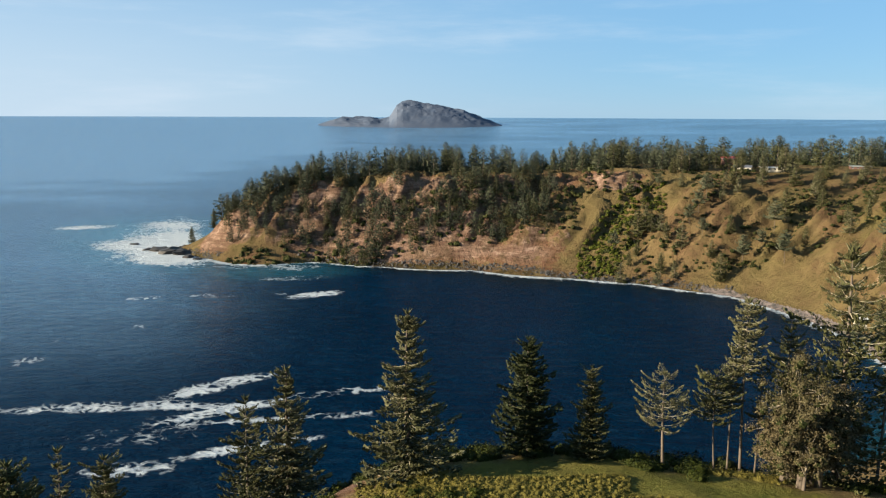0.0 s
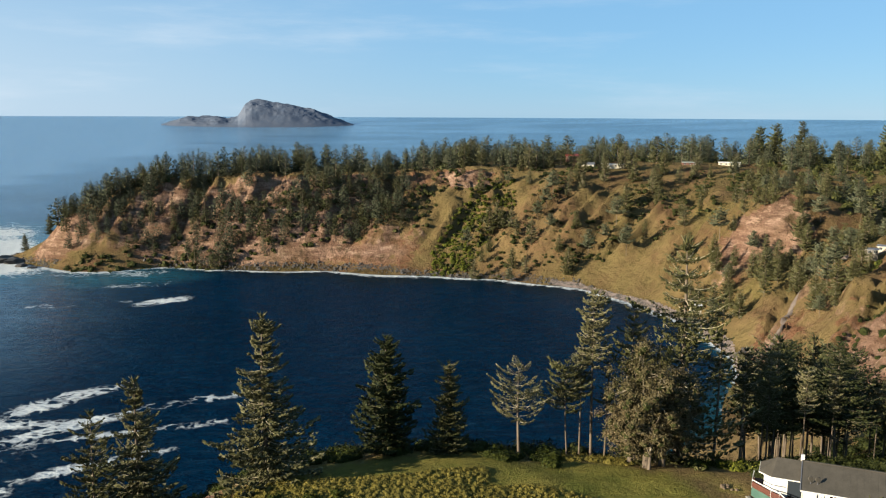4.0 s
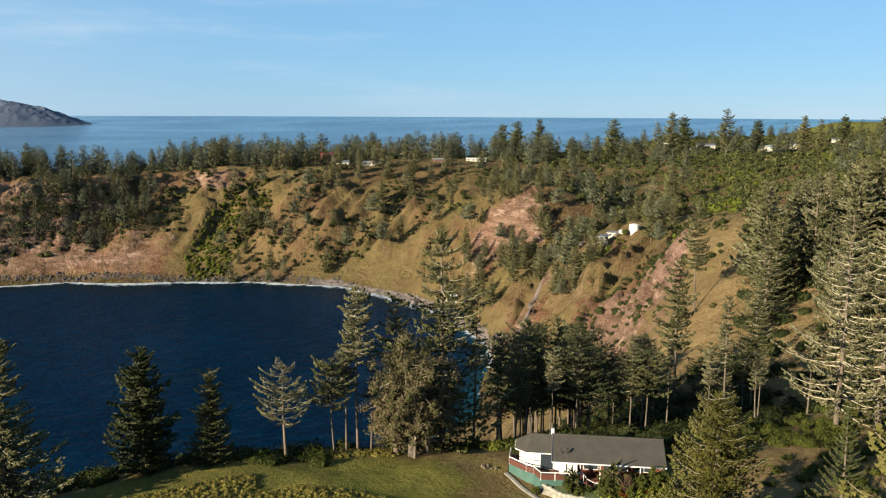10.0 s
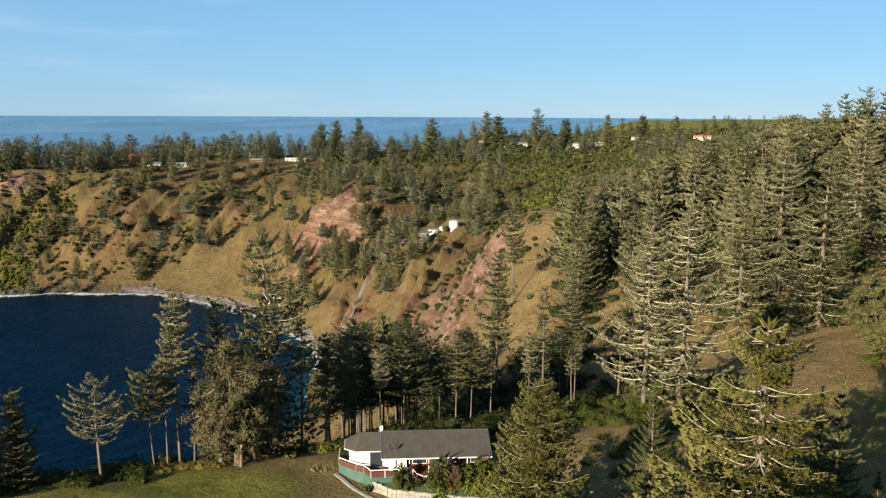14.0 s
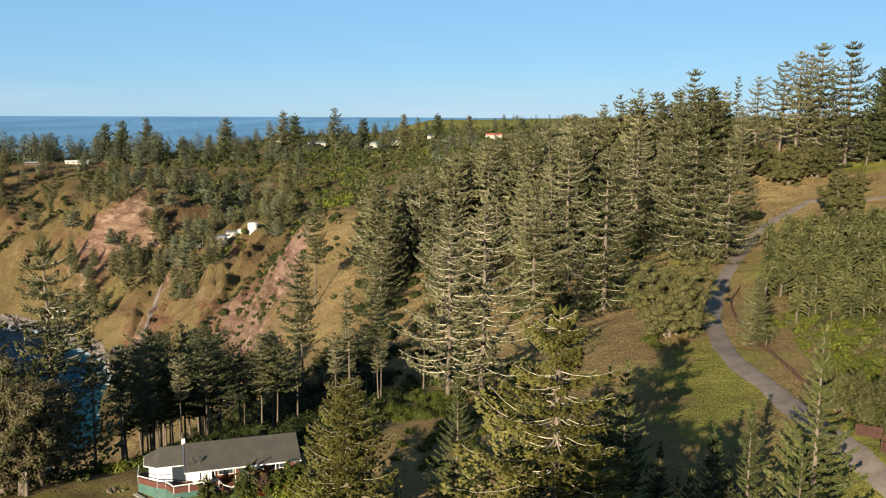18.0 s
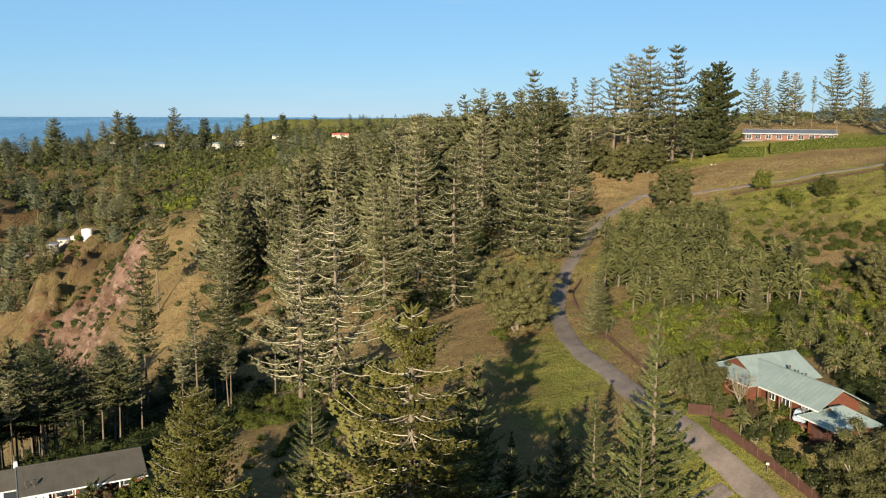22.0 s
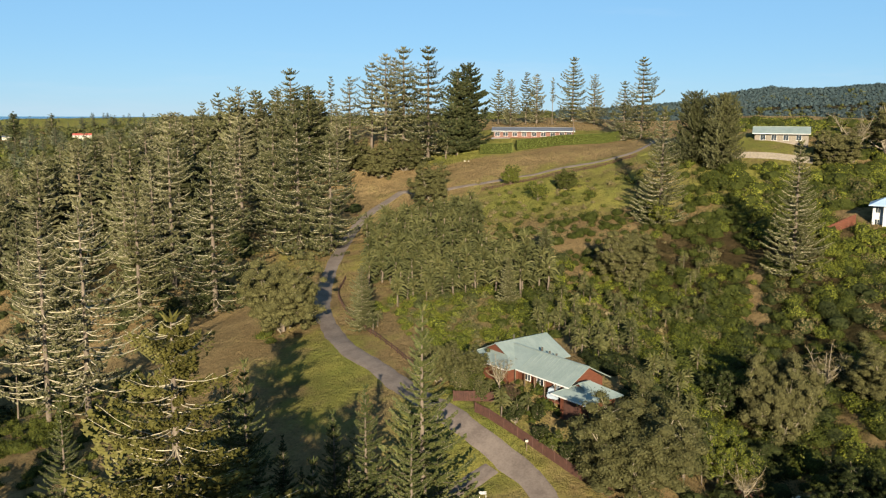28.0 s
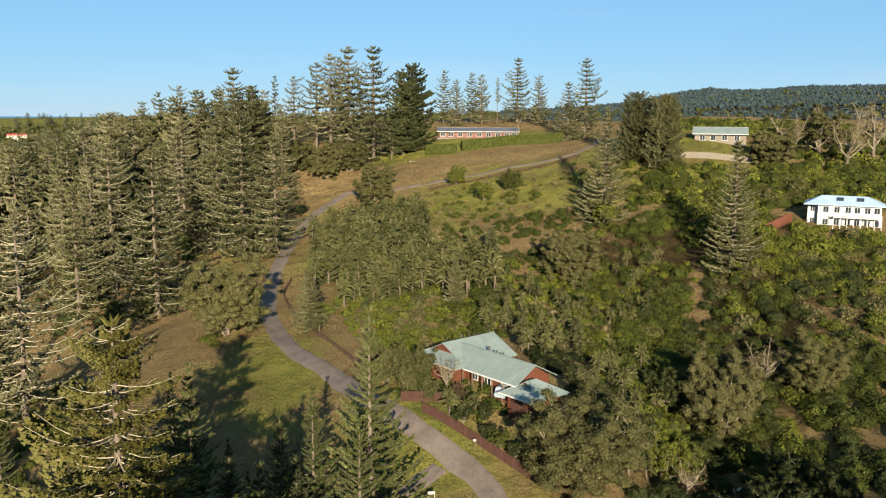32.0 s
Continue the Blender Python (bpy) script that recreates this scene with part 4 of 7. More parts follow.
def thicket(name, label, trees):
    """Pines of the middle distance, with their limbs, in one mesh: kind, bearing, distance, height."""
    V, F, mat, base = [], [], [], 0
    for kind, b, r, h in trees:
        seed = int(b * 31 + r) % 3
        pine_meshes(kind, seed, 1)
        TV, TF, LV, LF, CV, CF = tree_arrays[kind, seed, 1]
        x, y = polar(b, r)
        w, k, wide = b * 7.3 + r, h / NOMINAL, 0.85 + 0.4 * (b * 7.7 % 1)
        turn = np.array([[math.cos(w) * wide, -math.sin(w) * wide, 0], [math.sin(w) * wide, math.cos(w) * wide, 0], [0, 0, 1]]) * k
        V.append(np.concatenate([TV, LV, CV]) @ turn.T + (x, y, ground(x, y)))
        quads = np.concatenate([TF, LF + len(TV)])
        F.append(np.concatenate([quads[:, [0, 1, 2]], quads[:, [0, 2, 3]], CF + len(TV) + len(LV)]) + base)
        which = np.concatenate([np.zeros(len(TF)), np.ones(len(LF))])
        mat.append(np.concatenate([which, which, np.full(len(CF), {"pine": 2, "pine_dark": 3}.get(KINDS[kind][8], 4))]))
        base += len(V[-1])
    me = mesh_of(name, np.concatenate(V), np.concatenate(F), [M["bark"], M["lichen"], M["pine"], M["hazy_pine"], M["pine_pale"]], False, np.concatenate(mat))
    return tagged(new(name, me), label, "trees", kind="stuff")


def grove(name, label, trees):
    """Far pines, too many and too small to tell apart, in one mesh: kind, bearing, distance, height."""
    V, F, mat, base = [], [], [], 0
    x, y = polar_many([t[1] for t in trees], [t[2] for t in trees])
    zs = height(x, y)
    for (kind, b, r, h), px, py, pz in zip(trees, x, y, zs):
        TV, TF, CV, CF = pine_meshes(kind, int(b * 31 + r) % 3, 0)
        w = b * 7.3 + r
        c, s, k = math.cos(w), math.sin(w), h / NOMINAL
        wide = (0.85 if r < 870 else 1.15) + 0.5 * ((b * 17.3 + r * 3.1) % 1.0)
        turn = np.array([[c * wide, -s * wide, 0], [s * wide, c * wide, 0], [0, 0, 1]]) * k
        tri = np.concatenate([TF[:, [0, 1, 2]], TF[:, [0, 2, 3]], CF + len(TV)])
        V.append(np.concatenate([TV, CV]) @ turn.T + (px, py, pz))
        F.append(tri + base)
        mat.append(np.concatenate([np.zeros(2 * len(TF)), np.full(len(CF), {"pine": 1, "pine_dark": 2}.get(KINDS[kind][8], 1) if r < 480 else 2 if (b * 3.7 + r) % 1 < 0.7 else 1)]))
        base += len(TV) + len(CV)
    me = mesh_of(name, np.concatenate(V), np.concatenate(F), [M["bark"], M["pine"], M["hazy_pine"]], False, np.concatenate(mat))
    return tagged(new(name, me), label, "trees", kind="stuff")


# ---- single trees: kind, bearing, distance, height ----
EDGE_PINES = [('open', -13.3, 118, 22.8), ('old', -10.5, 122, 25.1), ('old', -2.1, 109, 23.0), ('dense', 5.9, 118, 17.8), ('full', 10.2, 115.5, 13.6), ('flat', 15.1, 116, 14.0), ('tuft', 18.4, 119, 14.7), ('bare', 20.0, 121, 25.6), ('bare', 19.2, 121, 17.5), ('pole', 20.9, 123, 17.5), ('open', 22.6, 124, 23.8), ('layer', 25.6, 128, 34.9), ('pole', -24.9, 135, 30.1), ('full', -22.3, 128, 25.4), ('dense', -28.0, 118, 28.5), ('pole', 28.0, 128, 26.7), ('slim', 29.8, 150, 20.3), ('feather', 22.9, 120, 17.0), ('feather', 24.3, 121, 18.5)]
GULLY_PINES = [('slim', 31.0, 168, 26.0), ('dark', 33.6, 150, 24.2), ('dark', 35.9, 145, 20.5), ('slim', 38.6, 140, 17.0), ('slim', 41.5, 205, 35.3), ('slim', 42.4, 265, 34.1), ('pole', 44.6, 140, 22.7), ('slim', 46.2, 192, 28.6), ('pole', 44.4, 200, 23.1), ('ghost', 51.3, 142, 31.4), ('ghost', 53.6, 143, 35.1), ('slim', 52.6, 150, 28.5), ('pole', 49.6, 164, 18.1)]
FRONT_PINES = [('lush', 44.2, 95, 19.7), ('beard', 58.9, 84, 29.2), ('young', 51.9, 103, 15.5)]
SLOPE_PINES = [('layer', 61.7, 199, 37.0), ('layer', 67.2, 231, 37.7), ('layer', 69.3, 228, 31.5), ('layer', 65.6, 239, 33.5), ('ridge', 59.2, 224, 38.5), ('ridge', 63.6, 250, 34.0), ('layer', 57.0, 215, 33.0)]
CREST_PINES = [('open', 62.3, 300, 30.5), ('crest', 63.6, 305, 29.4), ('open', 64.9, 300, 28.1), ('layer', 66.8, 300, 34.5), ('crest', 68.2, 295, 24.4), ('pole', 69.4, 310, 26.6), ('crest', 70.6, 300, 28.5), ('crest', 72.0, 305, 31.0), ('crest', 72.9, 300, 35.5), ('layer', 74.1, 303, 36.6), ('crest', 73.5, 312, 30.2), ('layer', 75.7, 296, 38.2), ('dense', 77.6, 293, 29.0), ('dense', 78.4, 295, 29.5)]
HOUSE_PINES = [('open', 80.3, 335, 20.5), ('lichen', 81.1, 330, 17.5), ('open', 82.1, 335, 19.5), ('lichen', 82.8, 335, 18.8), ('pole', 83.8, 330, 17.5), ('layer', 85.1, 340, 25.0), ('lichen', 86.5, 335, 19.0), ('layer', 88.4, 300, 20.0), ('layer', 89.5, 303, 27.5), ('fat', 92.7, 251, 20.0), ('fat', 94.5, 246, 20.5), ('tier', 90.9, 217, 29.0), ('tier', 99.1, 190, 28.0)]
YOUNG_PINES = [('young', 75.5, 98, 25.2), ('young', 71.5, 95, 16.7), ('young', 74.7, 84, 17.3), ('young', 63.5, 98, 19.2), ('young', 67.9, 72, 18.7), ('young', 69.1, 92, 15.0), ('young', 65.7, 98, 9.5), ('young', 67.0, 93, 8.0), ('young', 70.3, 90, 11.5), ('young', 62.2, 112, 13.0), ('young', 56.4, 101, 11.0), ('full', 71.3, 160, 12.3), ('full', 81.1, 166, 10.1), ('full', 83.5, 186, 11.1)]
for pines, where in ((EDGE_PINES, "pines on the bluff"), (GULLY_PINES, "pines in the gully"), (FRONT_PINES, "pines by the road"), (SLOPE_PINES, "pines on the slope"), (CREST_PINES, "pines on the crest"), (HOUSE_PINES, "pines round the hill house"), (YOUNG_PINES, "young pines")):
    for kind, b, r, h in pines:
        pine(kind, b, r, h, detail=2 if r < 345 else 1, group=where, wide=1.22 if kind == "beard" else 0.95 if b > 79 and r > 298 else 1.0)


# unseen pines added round and below the lookout, to cast long shadows
for k, (b, r, h) in enumerate(((167, 61, 36), (175, 68, 38), (159, 56, 30), (178, 80, 36), (164, 87, 34), (46, 33, 32), (58, 38, 30.5), (38, 37, 28), (21, 52, 20))):
    pine("dense" if k < 8 else "full", b, r, h, detail=1, group="pines below the lookout")

SKYLINE_PINES = [('full', -16.3, 814, 15), ('full', -14.9, 806, 18), ('open', -13.6, 800, 17), ('dense', 30.7, 880, 37), ('full', 32.1, 880, 39), ('dense', 36.9, 880, 39), ('open', 39.6, 960, 36), ('full', 40.5, 960, 46), ('dense', 41.3, 960, 42), ('open', 43.8, 960, 48), ('dense', 45.7, 960, 37), ('full', 48.3, 960, 41), ('dense', 50.5, 960, 40), ('open', 49.2, 960, 36), ('full', 52.6, 960, 36), ('dense', 29.7, 880, 34), ('lichen', 36.2, 560, 24), ('lichen', 39.5, 560, 26), ('full', 40.6, 600, 28), ('lichen', 33.6, 620, 20)]
for kind, b, r, h in SKYLINE_PINES:
    pine(kind, b, r, h, group="tall pines on the far plateau and headland")


def free_of(b, r, taken, gap):
    x, y = polar(b, r)
    return all((x - u) ** 2 + (y - w) ** 2 > gap * gap for u, w in taken)


def strew(count, b0, b1, r0, r1, h0, h1, kinds, gap, seed, allowed=None):
    """Bearings, distances and heights of trees strewn over a stretch of ground."""
    rng = random.Random(seed)
    taken, made = [], []
    for _ in range(count * 8):
        if len(made) >= count:
            break
        b, r = rng.uniform(b0, b1), math.sqrt(rng.uniform(r0 * r0, r1 * r1))
        if (allowed and not allowed(b, r)) or (gap and not free_of(b, r, taken, gap)):
            continue
        taken.append(polar(b, r))
        made.append((rng.choice(kinds), b, r, h0 + (h1 - h0) * rng.random() ** 1.5))
    return made


def wood(count, b0, b1, r0, r1, h0, h1, kinds, gap, group, seed, allowed=None, crown=None):
    """Pines strewn over a stretch of ground, no two closer than gap; crown: the slope of the line that their tops keep to, below the lookout."""
    rng = random.Random(seed)
    taken, made = [], 0
    for _ in range(count * 14):
        if made >= count:
            break
        b, r = rng.uniform(b0, b1), math.sqrt(rng.uniform(r0 * r0, r1 * r1))
        if (allowed and not allowed(b, r)) or not free_of(b, r, taken, gap):
            continue
        taken.append(polar(b, r))
        h = rng.uniform(h0, h1) * rng.choice((0.75, 1.0, 1.0, 1.1))
        if crown:
            h = 125 - r * (crown(b) + 0.055 * rng.random() ** 1.5) - ground(*polar(b, r))
            if not h0 < h < h1:
                continue
        pine(rng.choice(kinds), b, r, h, seed=rng.randrange(4), group=group, wide=rng.uniform(0.8, 1.25))
        made += 1


def ridge_crowns(b):
    """The line that the tops of the ridge pines keep to, as a slope below the lookout."""
    return float(np.interp(b, [43.8, 45.6, 48.5, 51.1, 53.0, 56.7, 58.5, 61.4, 75.0], [0.084, 0.072, 0.065, 0.046, 0.028, 0.014, 0.003, -0.016, -0.06]))


wood(112, 46, 70, 215, 330, 10, 31, ("ridge", "layer", "ridge", "open", "lichen", "ridge", "layer"), 7.5, "pines on the ridge", 1, lambda b, r: r > 215 + (b - 46) * 1.5, ridge_crowns)
thicket("back_ridge_pines", "pale pines behind the ridge", [(k, b, r, min(h, 125 - r * (ridge_crowns(b) + 0.004) - ground(*polar(b, r)))) for k, b, r, h in strew(46, 48, 64, 335, 480, 14, 24, ("ridge", "open", "lichen", "layer"), 11, 2) if 125 - r * ridge_crowns(b) - ground(*polar(b, r)) > 9])
wood(30, 31.2, 45.5, 134, 182, 13, 30, ("dark", "slim", "tuft", "slim"), 8, "pines in the gully", 3, None, lambda b: 0.238 if b < 37 else 0.252)
wood(22, 29.5, 47, 130, 178, 11, 28, ("bare", "pole", "slim", "bare"), 5, "thin pines in the gully", 23, None, lambda b: 0.250)
wood(11, 31.2, 35, 140, 235, 13, 36, ("dark", "slim", "tuft", "slim"), 9, "pines below the bluff", 24, None, lambda b: 0.278 if b < 30.4 else 0.248)

FAR = ("full", "dense", "open", "dense")
cliff_top = strew(170, -9.5, 20, 762, 860, 9, 27, FAR, 7, 4, lambda b, r: r > 760 + max(0, b - 8) * 1.5) + strew(34, -14.5, -8, 775, 850, 11, 20, FAR, 7, 14)
cliff_face = strew(120, -6.5, 7.5, 698, 752, 12, 22, ("dense", "full", "dense", "open"), 5, 5, lambda b, r: r > 703 + 4 * math.sin(b * 1.3) and float(vnoise(b * 0.5, r * 0.05, 93)) > -0.3)
cliff_face += strew(64, -14.5, -6, 722, 785, 10, 18, FAR, 5, 15, lambda b, r: r > 716 - (b + 6) * 4.5)
cliff_top += strew(200, 8, 33, 790, 980, 9, 28, FAR, 6, 34, lambda b, r: (r > 800 or not 17 < b < 30) and float(vnoise(b * 0.7, r * 0.01, 91)) > -0.45)
cliff_top += strew(60, -15, 2, 765, 800, 16, 25, ("open", "dense", "full"), 7, 46)
grove("far_headland_pines", "dark pines along the far cliff top and its face", cliff_top + cliff_face)
thicket("far_slope_pines", "scattered pines on the far grassy slopes", strew(70, 11, 31, 630, 775, 13, 24, ("layer", "open", "dark", "ridge"), 9, 7) + strew(22, 25, 34, 500, 640, 12, 20, ("layer", "dark", "open"), 9, 45) + strew(34, 27, 36, 500, 600, 14, 22, ("open", "layer", "dark"), 8, 8) + strew(44, 33, 41, 420, 540, 12, 20, ("open", "layer", "dark"), 8, 9, lambda b, r: abs(b - 37.8) > 1.4 or r > 500))
grove("far_plateau_pines", "pines scattered over the far plateau", strew(210, 14, 48, 800, 1500, 14, 24, FAR, 10, 6, lambda b, r: r > 850 or b > 30) + strew(46, 30, 42, 620, 860, 14, 22, FAR, 12, 16) + strew(40, 50, 66, 480, 900, 16, 24, FAR, 12, 17))
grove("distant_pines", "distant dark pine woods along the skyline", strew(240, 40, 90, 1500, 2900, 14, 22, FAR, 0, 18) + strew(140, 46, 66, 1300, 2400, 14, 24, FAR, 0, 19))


# ---- leaves, bushes, broadleaf trees, palms ----
def clumps(C, R, leaves, size, rng, squash=0.8, shell=0.72):
    """Leaves in uneven clumps round centres C of radius R: three-cornered, as vertices and faces."""
    n = len(C)
    d = rng.normal(0, 1, (n, leaves, 3))
    d[..., 2] = np.abs(d[..., 2]) * 0.95 - 0.18
    d /= np.linalg.norm(d, axis=2, keepdims=True) + 1e-9
    ph = rng.random((n, 1, 3)) * 6.3
    az = np.arctan2(d[..., 1], d[..., 0])
    lump = 1 + 0.20 * np.sin(3 * az + ph[..., 0]) + 0.16 * np.sin(5 * az + ph[..., 1] + 4 * d[..., 2]) + 0.14 * np.sin(7 * d[..., 2] + ph[..., 2])
    f = (shell + (1 - shell) * rng.random((n, leaves))) * lump
    P = C[:, None] + d * (R[:, None] * f)[..., None] * (1, 1, squash)
    N = d + rng.normal(0, 0.32, d.shape)
    N /= np.linalg.norm(N, axis=2, keepdims=True) + 1e-9
    a, b = perp(N.reshape(-1, 3))
    w = rng.random(n * leaves)[:, None] * 6.3
    a, b = a * np.cos(w) + b * np.sin(w), b * np.cos(w) - a * np.sin(w)
    s = np.broadcast_to(np.asarray(size, float).reshape(-1, 1), (n, leaves)).reshape(-1, 1) * (0.6 + 0.7 * rng.random((n * leaves, 1)))
    P = P.reshape(-1, 3)
    V = np.stack([P - a * s, P + a * s * 0.9 - b * s * 0.7, P + a * s * 0.3 + b * s * 0.9], 1).reshape(-1, 3)
    return V, np.arange(n * leaves * 3).reshape(-1, 3)


_b = bmesh.new()
bmesh.ops.create_icosphere(_b, subdivisions=2, radius=1.0)
_b.verts.index_update()
BALL_V = np.array([v.co[:] for v in _b.verts])
BALL_F = np.array([[v.index for v in f.verts] for f in _b.faces])
_b.free()
_b = bmesh.new()
bmesh.ops.create_icosphere(_b, subdivisions=1, radius=1.0)
_b.verts.index_update()
SMALL_V = np.array([v.co[:] for v in _b.verts])
SMALL_F = np.array([[v.index for v in f.verts] for f in _b.faces])
_b.free()


def lumps(C, R, rng, squash, small=True):
    """Uneven dark bodies inside the clumps."""
    bv, bf = (SMALL_V, SMALL_F) if small else (BALL_V, BALL_F)
    n = len(C)
    V = C[:, None] + bv[None] * (R[:, None, None] * (0.75 + 0.5 * rng.random((n, len(bv), 1)))) * (1, 1, squash)
    return V.reshape(-1, 3), (bf[None] + len(bv) * np.arange(n)[:, None, None]).reshape(-1, 3)


def with_lumps(V, F, LV, LF):
    """Joins leaves and lumps, with material 0 for leaves and 1 for lumps."""
    return np.concatenate([V, LV]), np.concatenate([F, LF + len(V)]), np.concatenate([np.zeros(len(F)), np.ones(len(LF))])


def scrub(name, label, count, b0, b1, r0, r1, rad0, rad1, leaves, size, material, seed, allowed=None, sink=0.35, squash=0.8):
    """Bushes strewn over a stretch of ground, as one mesh."""
    rng = np.random.default_rng(seed)
    b = rng.uniform(b0, b1, count * 3)
    r = np.sqrt(rng.uniform(r0 * r0, r1 * r1, count * 3))
    ok = np.ones(len(b), bool) if allowed is None else allowed(b, r)
    b, r = b[ok][:count], r[ok][:count]
    x, y = polar_many(b, r)
    z = height(x, y)
    R = rng.uniform(rad0, rad1, len(b)) * (0.8 + 0.5 * rng.random(len(b)) ** 3)
    V, F = clumps(np.stack([x, y, z + R * (0.5 - sink)], 1), R, leaves, size * R / R.mean(), rng, squash)
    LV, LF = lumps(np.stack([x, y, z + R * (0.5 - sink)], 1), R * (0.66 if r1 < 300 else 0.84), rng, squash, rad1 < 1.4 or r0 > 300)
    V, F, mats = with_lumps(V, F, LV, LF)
    return tagged(new(name, mesh_of(name, V, F, [M[material], M["straw" if material == "straw" else "core_green" if material in ("scrub", "scrub_bright") else "hazy_core" if material == "hazy_leaf" else "core"]], False, mats)), label, "bushes", kind="stuff")


broad_meshes = {}


def broadleaf_meshes(style, seed, near):
    """Trunk, limbs and leaves of a spreading tree 12 m high."""
    key = (style, seed, near)
    if key in broad_meshes:
        return broad_meshes[key]
    rng = np.random.default_rng(seed * 7 + sum(map(ord, style)))
    leafy_share = {"oak": 1.7, "pale": 0.8, "bare": 0.12, "bush": 1.2, "willow": 0.6}[style]
    wide = {"oak": 6.2, "pale": 5.0, "bare": 5.0, "bush": 6.0, "willow": 3.4}[style]
    s = np.linspace(0, 1, 6)
    trunk = np.stack([0.25 * np.sin(s * 2), 0.2 * np.sin(s * 3), s * 5.4 - 0.4], 1)[None]
    TV, TF = tubes(trunk, (0.42 - 0.24 * s)[None], 9)
    n = 15
    az = np.arange(n) * 2.4 + rng.normal(0, 0.3, n)
    h0 = rng.uniform(0.9, 4.0, n) if style in ("oak", "bush") else rng.uniform(1.8, 5.0, n)
    reach = wide * rng.uniform(0.45, 0.95, n)
    end_h = np.clip(rng.uniform(2.6 if style in ("oak", "bush") else 4.5, 11.2, n), h0 + 0.6, 11.5)
    line = np.stack([np.cos(az)[:, None] * reach[:, None] * s ** 0.9, np.sin(az)[:, None] * reach[:, None] * s ** 0.9, h0[:, None] + (end_h - h0)[:, None] * s ** 1.3], 2) + rng.normal(0, 0.16, (n, 6, 3)) * s[None, :, None]
    LV, LF = tubes(line, np.broadcast_to(0.17 - 0.125 * s, (n, 6)), 5)
    # twigs
    m = 90 if style == "bare" else 230 if near else 130
    i = rng.integers(0, n, m)
    k = rng.integers(2, 6, m)
    p0 = line[i, k]
    d = rng.normal(0, 1, (m, 3)) + (0, 0, 0.7 if style != "willow" else -0.5)
    d /= np.linalg.norm(d, axis=1, keepdims=True)
    q = np.linspace(0, 1, 3)
    tl = p0[:, None] + d[:, None] * (q * 1.0)[None, :, None] * rng.uniform(0.7, 2.3, (m, 1, 1))
    WV, WF = tubes(tl, np.broadcast_to(0.05 - 0.035 * q, (m, 3)), 3)
    LF = np.concatenate([LF, WF + len(LV)])
    LV = np.concatenate([LV, WV])
    # leaf clumps at limb ends and twig ends
    C = np.concatenate([line[:, -1], line[:, 4], tl[:, -1]])
    if style == "oak":
        g = rng.normal(0, 1, (95, 3))
        g[:, 2] = np.abs(g[:, 2]) - 0.45
        g /= np.linalg.norm(g, axis=1, keepdims=True)
        C = np.concatenate([C, (0, 0, 5.2) + g * (0.80 * wide, 0.80 * wide, 5.4) * rng.uniform(0.82, 1.04, (95, 1))])
    C[:, 2] = np.maximum(C[:, 2], 1.0)
    R = rng.uniform(0.5, 1.15, len(C)) * (1.2 if style in ("oak", "bush") else 0.95)
    V, F = clumps(C, R, int((110 if style == "bush" else 200 if near else 95) * leafy_share), 0.115 if style == "bush" else 0.092 if near else 0.19, rng, 0.8 if style != "willow" else 1.7, 0.30)
    leaf = {"oak": "oak_leaf", "pale": "oak_leaf", "bare": "scrub_dry", "bush": "scrub_dark", "willow": "oak_leaf"}[style]
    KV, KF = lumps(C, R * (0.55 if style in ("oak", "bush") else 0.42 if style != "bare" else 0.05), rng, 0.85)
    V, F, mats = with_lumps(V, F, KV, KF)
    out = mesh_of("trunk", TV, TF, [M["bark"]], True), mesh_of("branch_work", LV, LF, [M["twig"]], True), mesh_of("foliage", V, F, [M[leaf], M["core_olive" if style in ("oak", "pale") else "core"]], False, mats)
    broad_meshes[key] = out
    return out


BROAD_LABELS = {"oak": "spreading grey-green white oak tree", "pale": "broad tree with pale twisting limbs", "bare": "nearly leafless tree with bare grey twigs", "bush": "round dark green leafy tree", "willow": "drooping grey tree with silvery leaves on the bluff"}


def broadleaf(style, b, r, h, wide=1.0, seed=0, leaf=None):
    x, y = polar(b, r)
    m = Matrix.Translation((x, y, ground(x, y) - (0.13 * h if style == "oak" else 0.1))) @ Matrix.Rotation(b * 1.7 + r, 4, "Z") @ Matrix.Diagonal((h / 12 * wide, h / 12 * wide, h / 12, 1))
    tree = thing("broadleaf_tree", m, BROAD_LABELS[style], "tree", "broadleaf trees")
    for name, me in zip(("trunk", "branch_work", "foliage"), broadleaf_meshes(style, seed, r < 300)):
        ob = tagged(hang(name, me, tree), kind="" if name == "trunk" else "stuff")
        if leaf and name == "foliage":
            ob.material_slots[0].link = "OBJECT"
            ob.material_slots[0].material = M[leaf]
    return tree


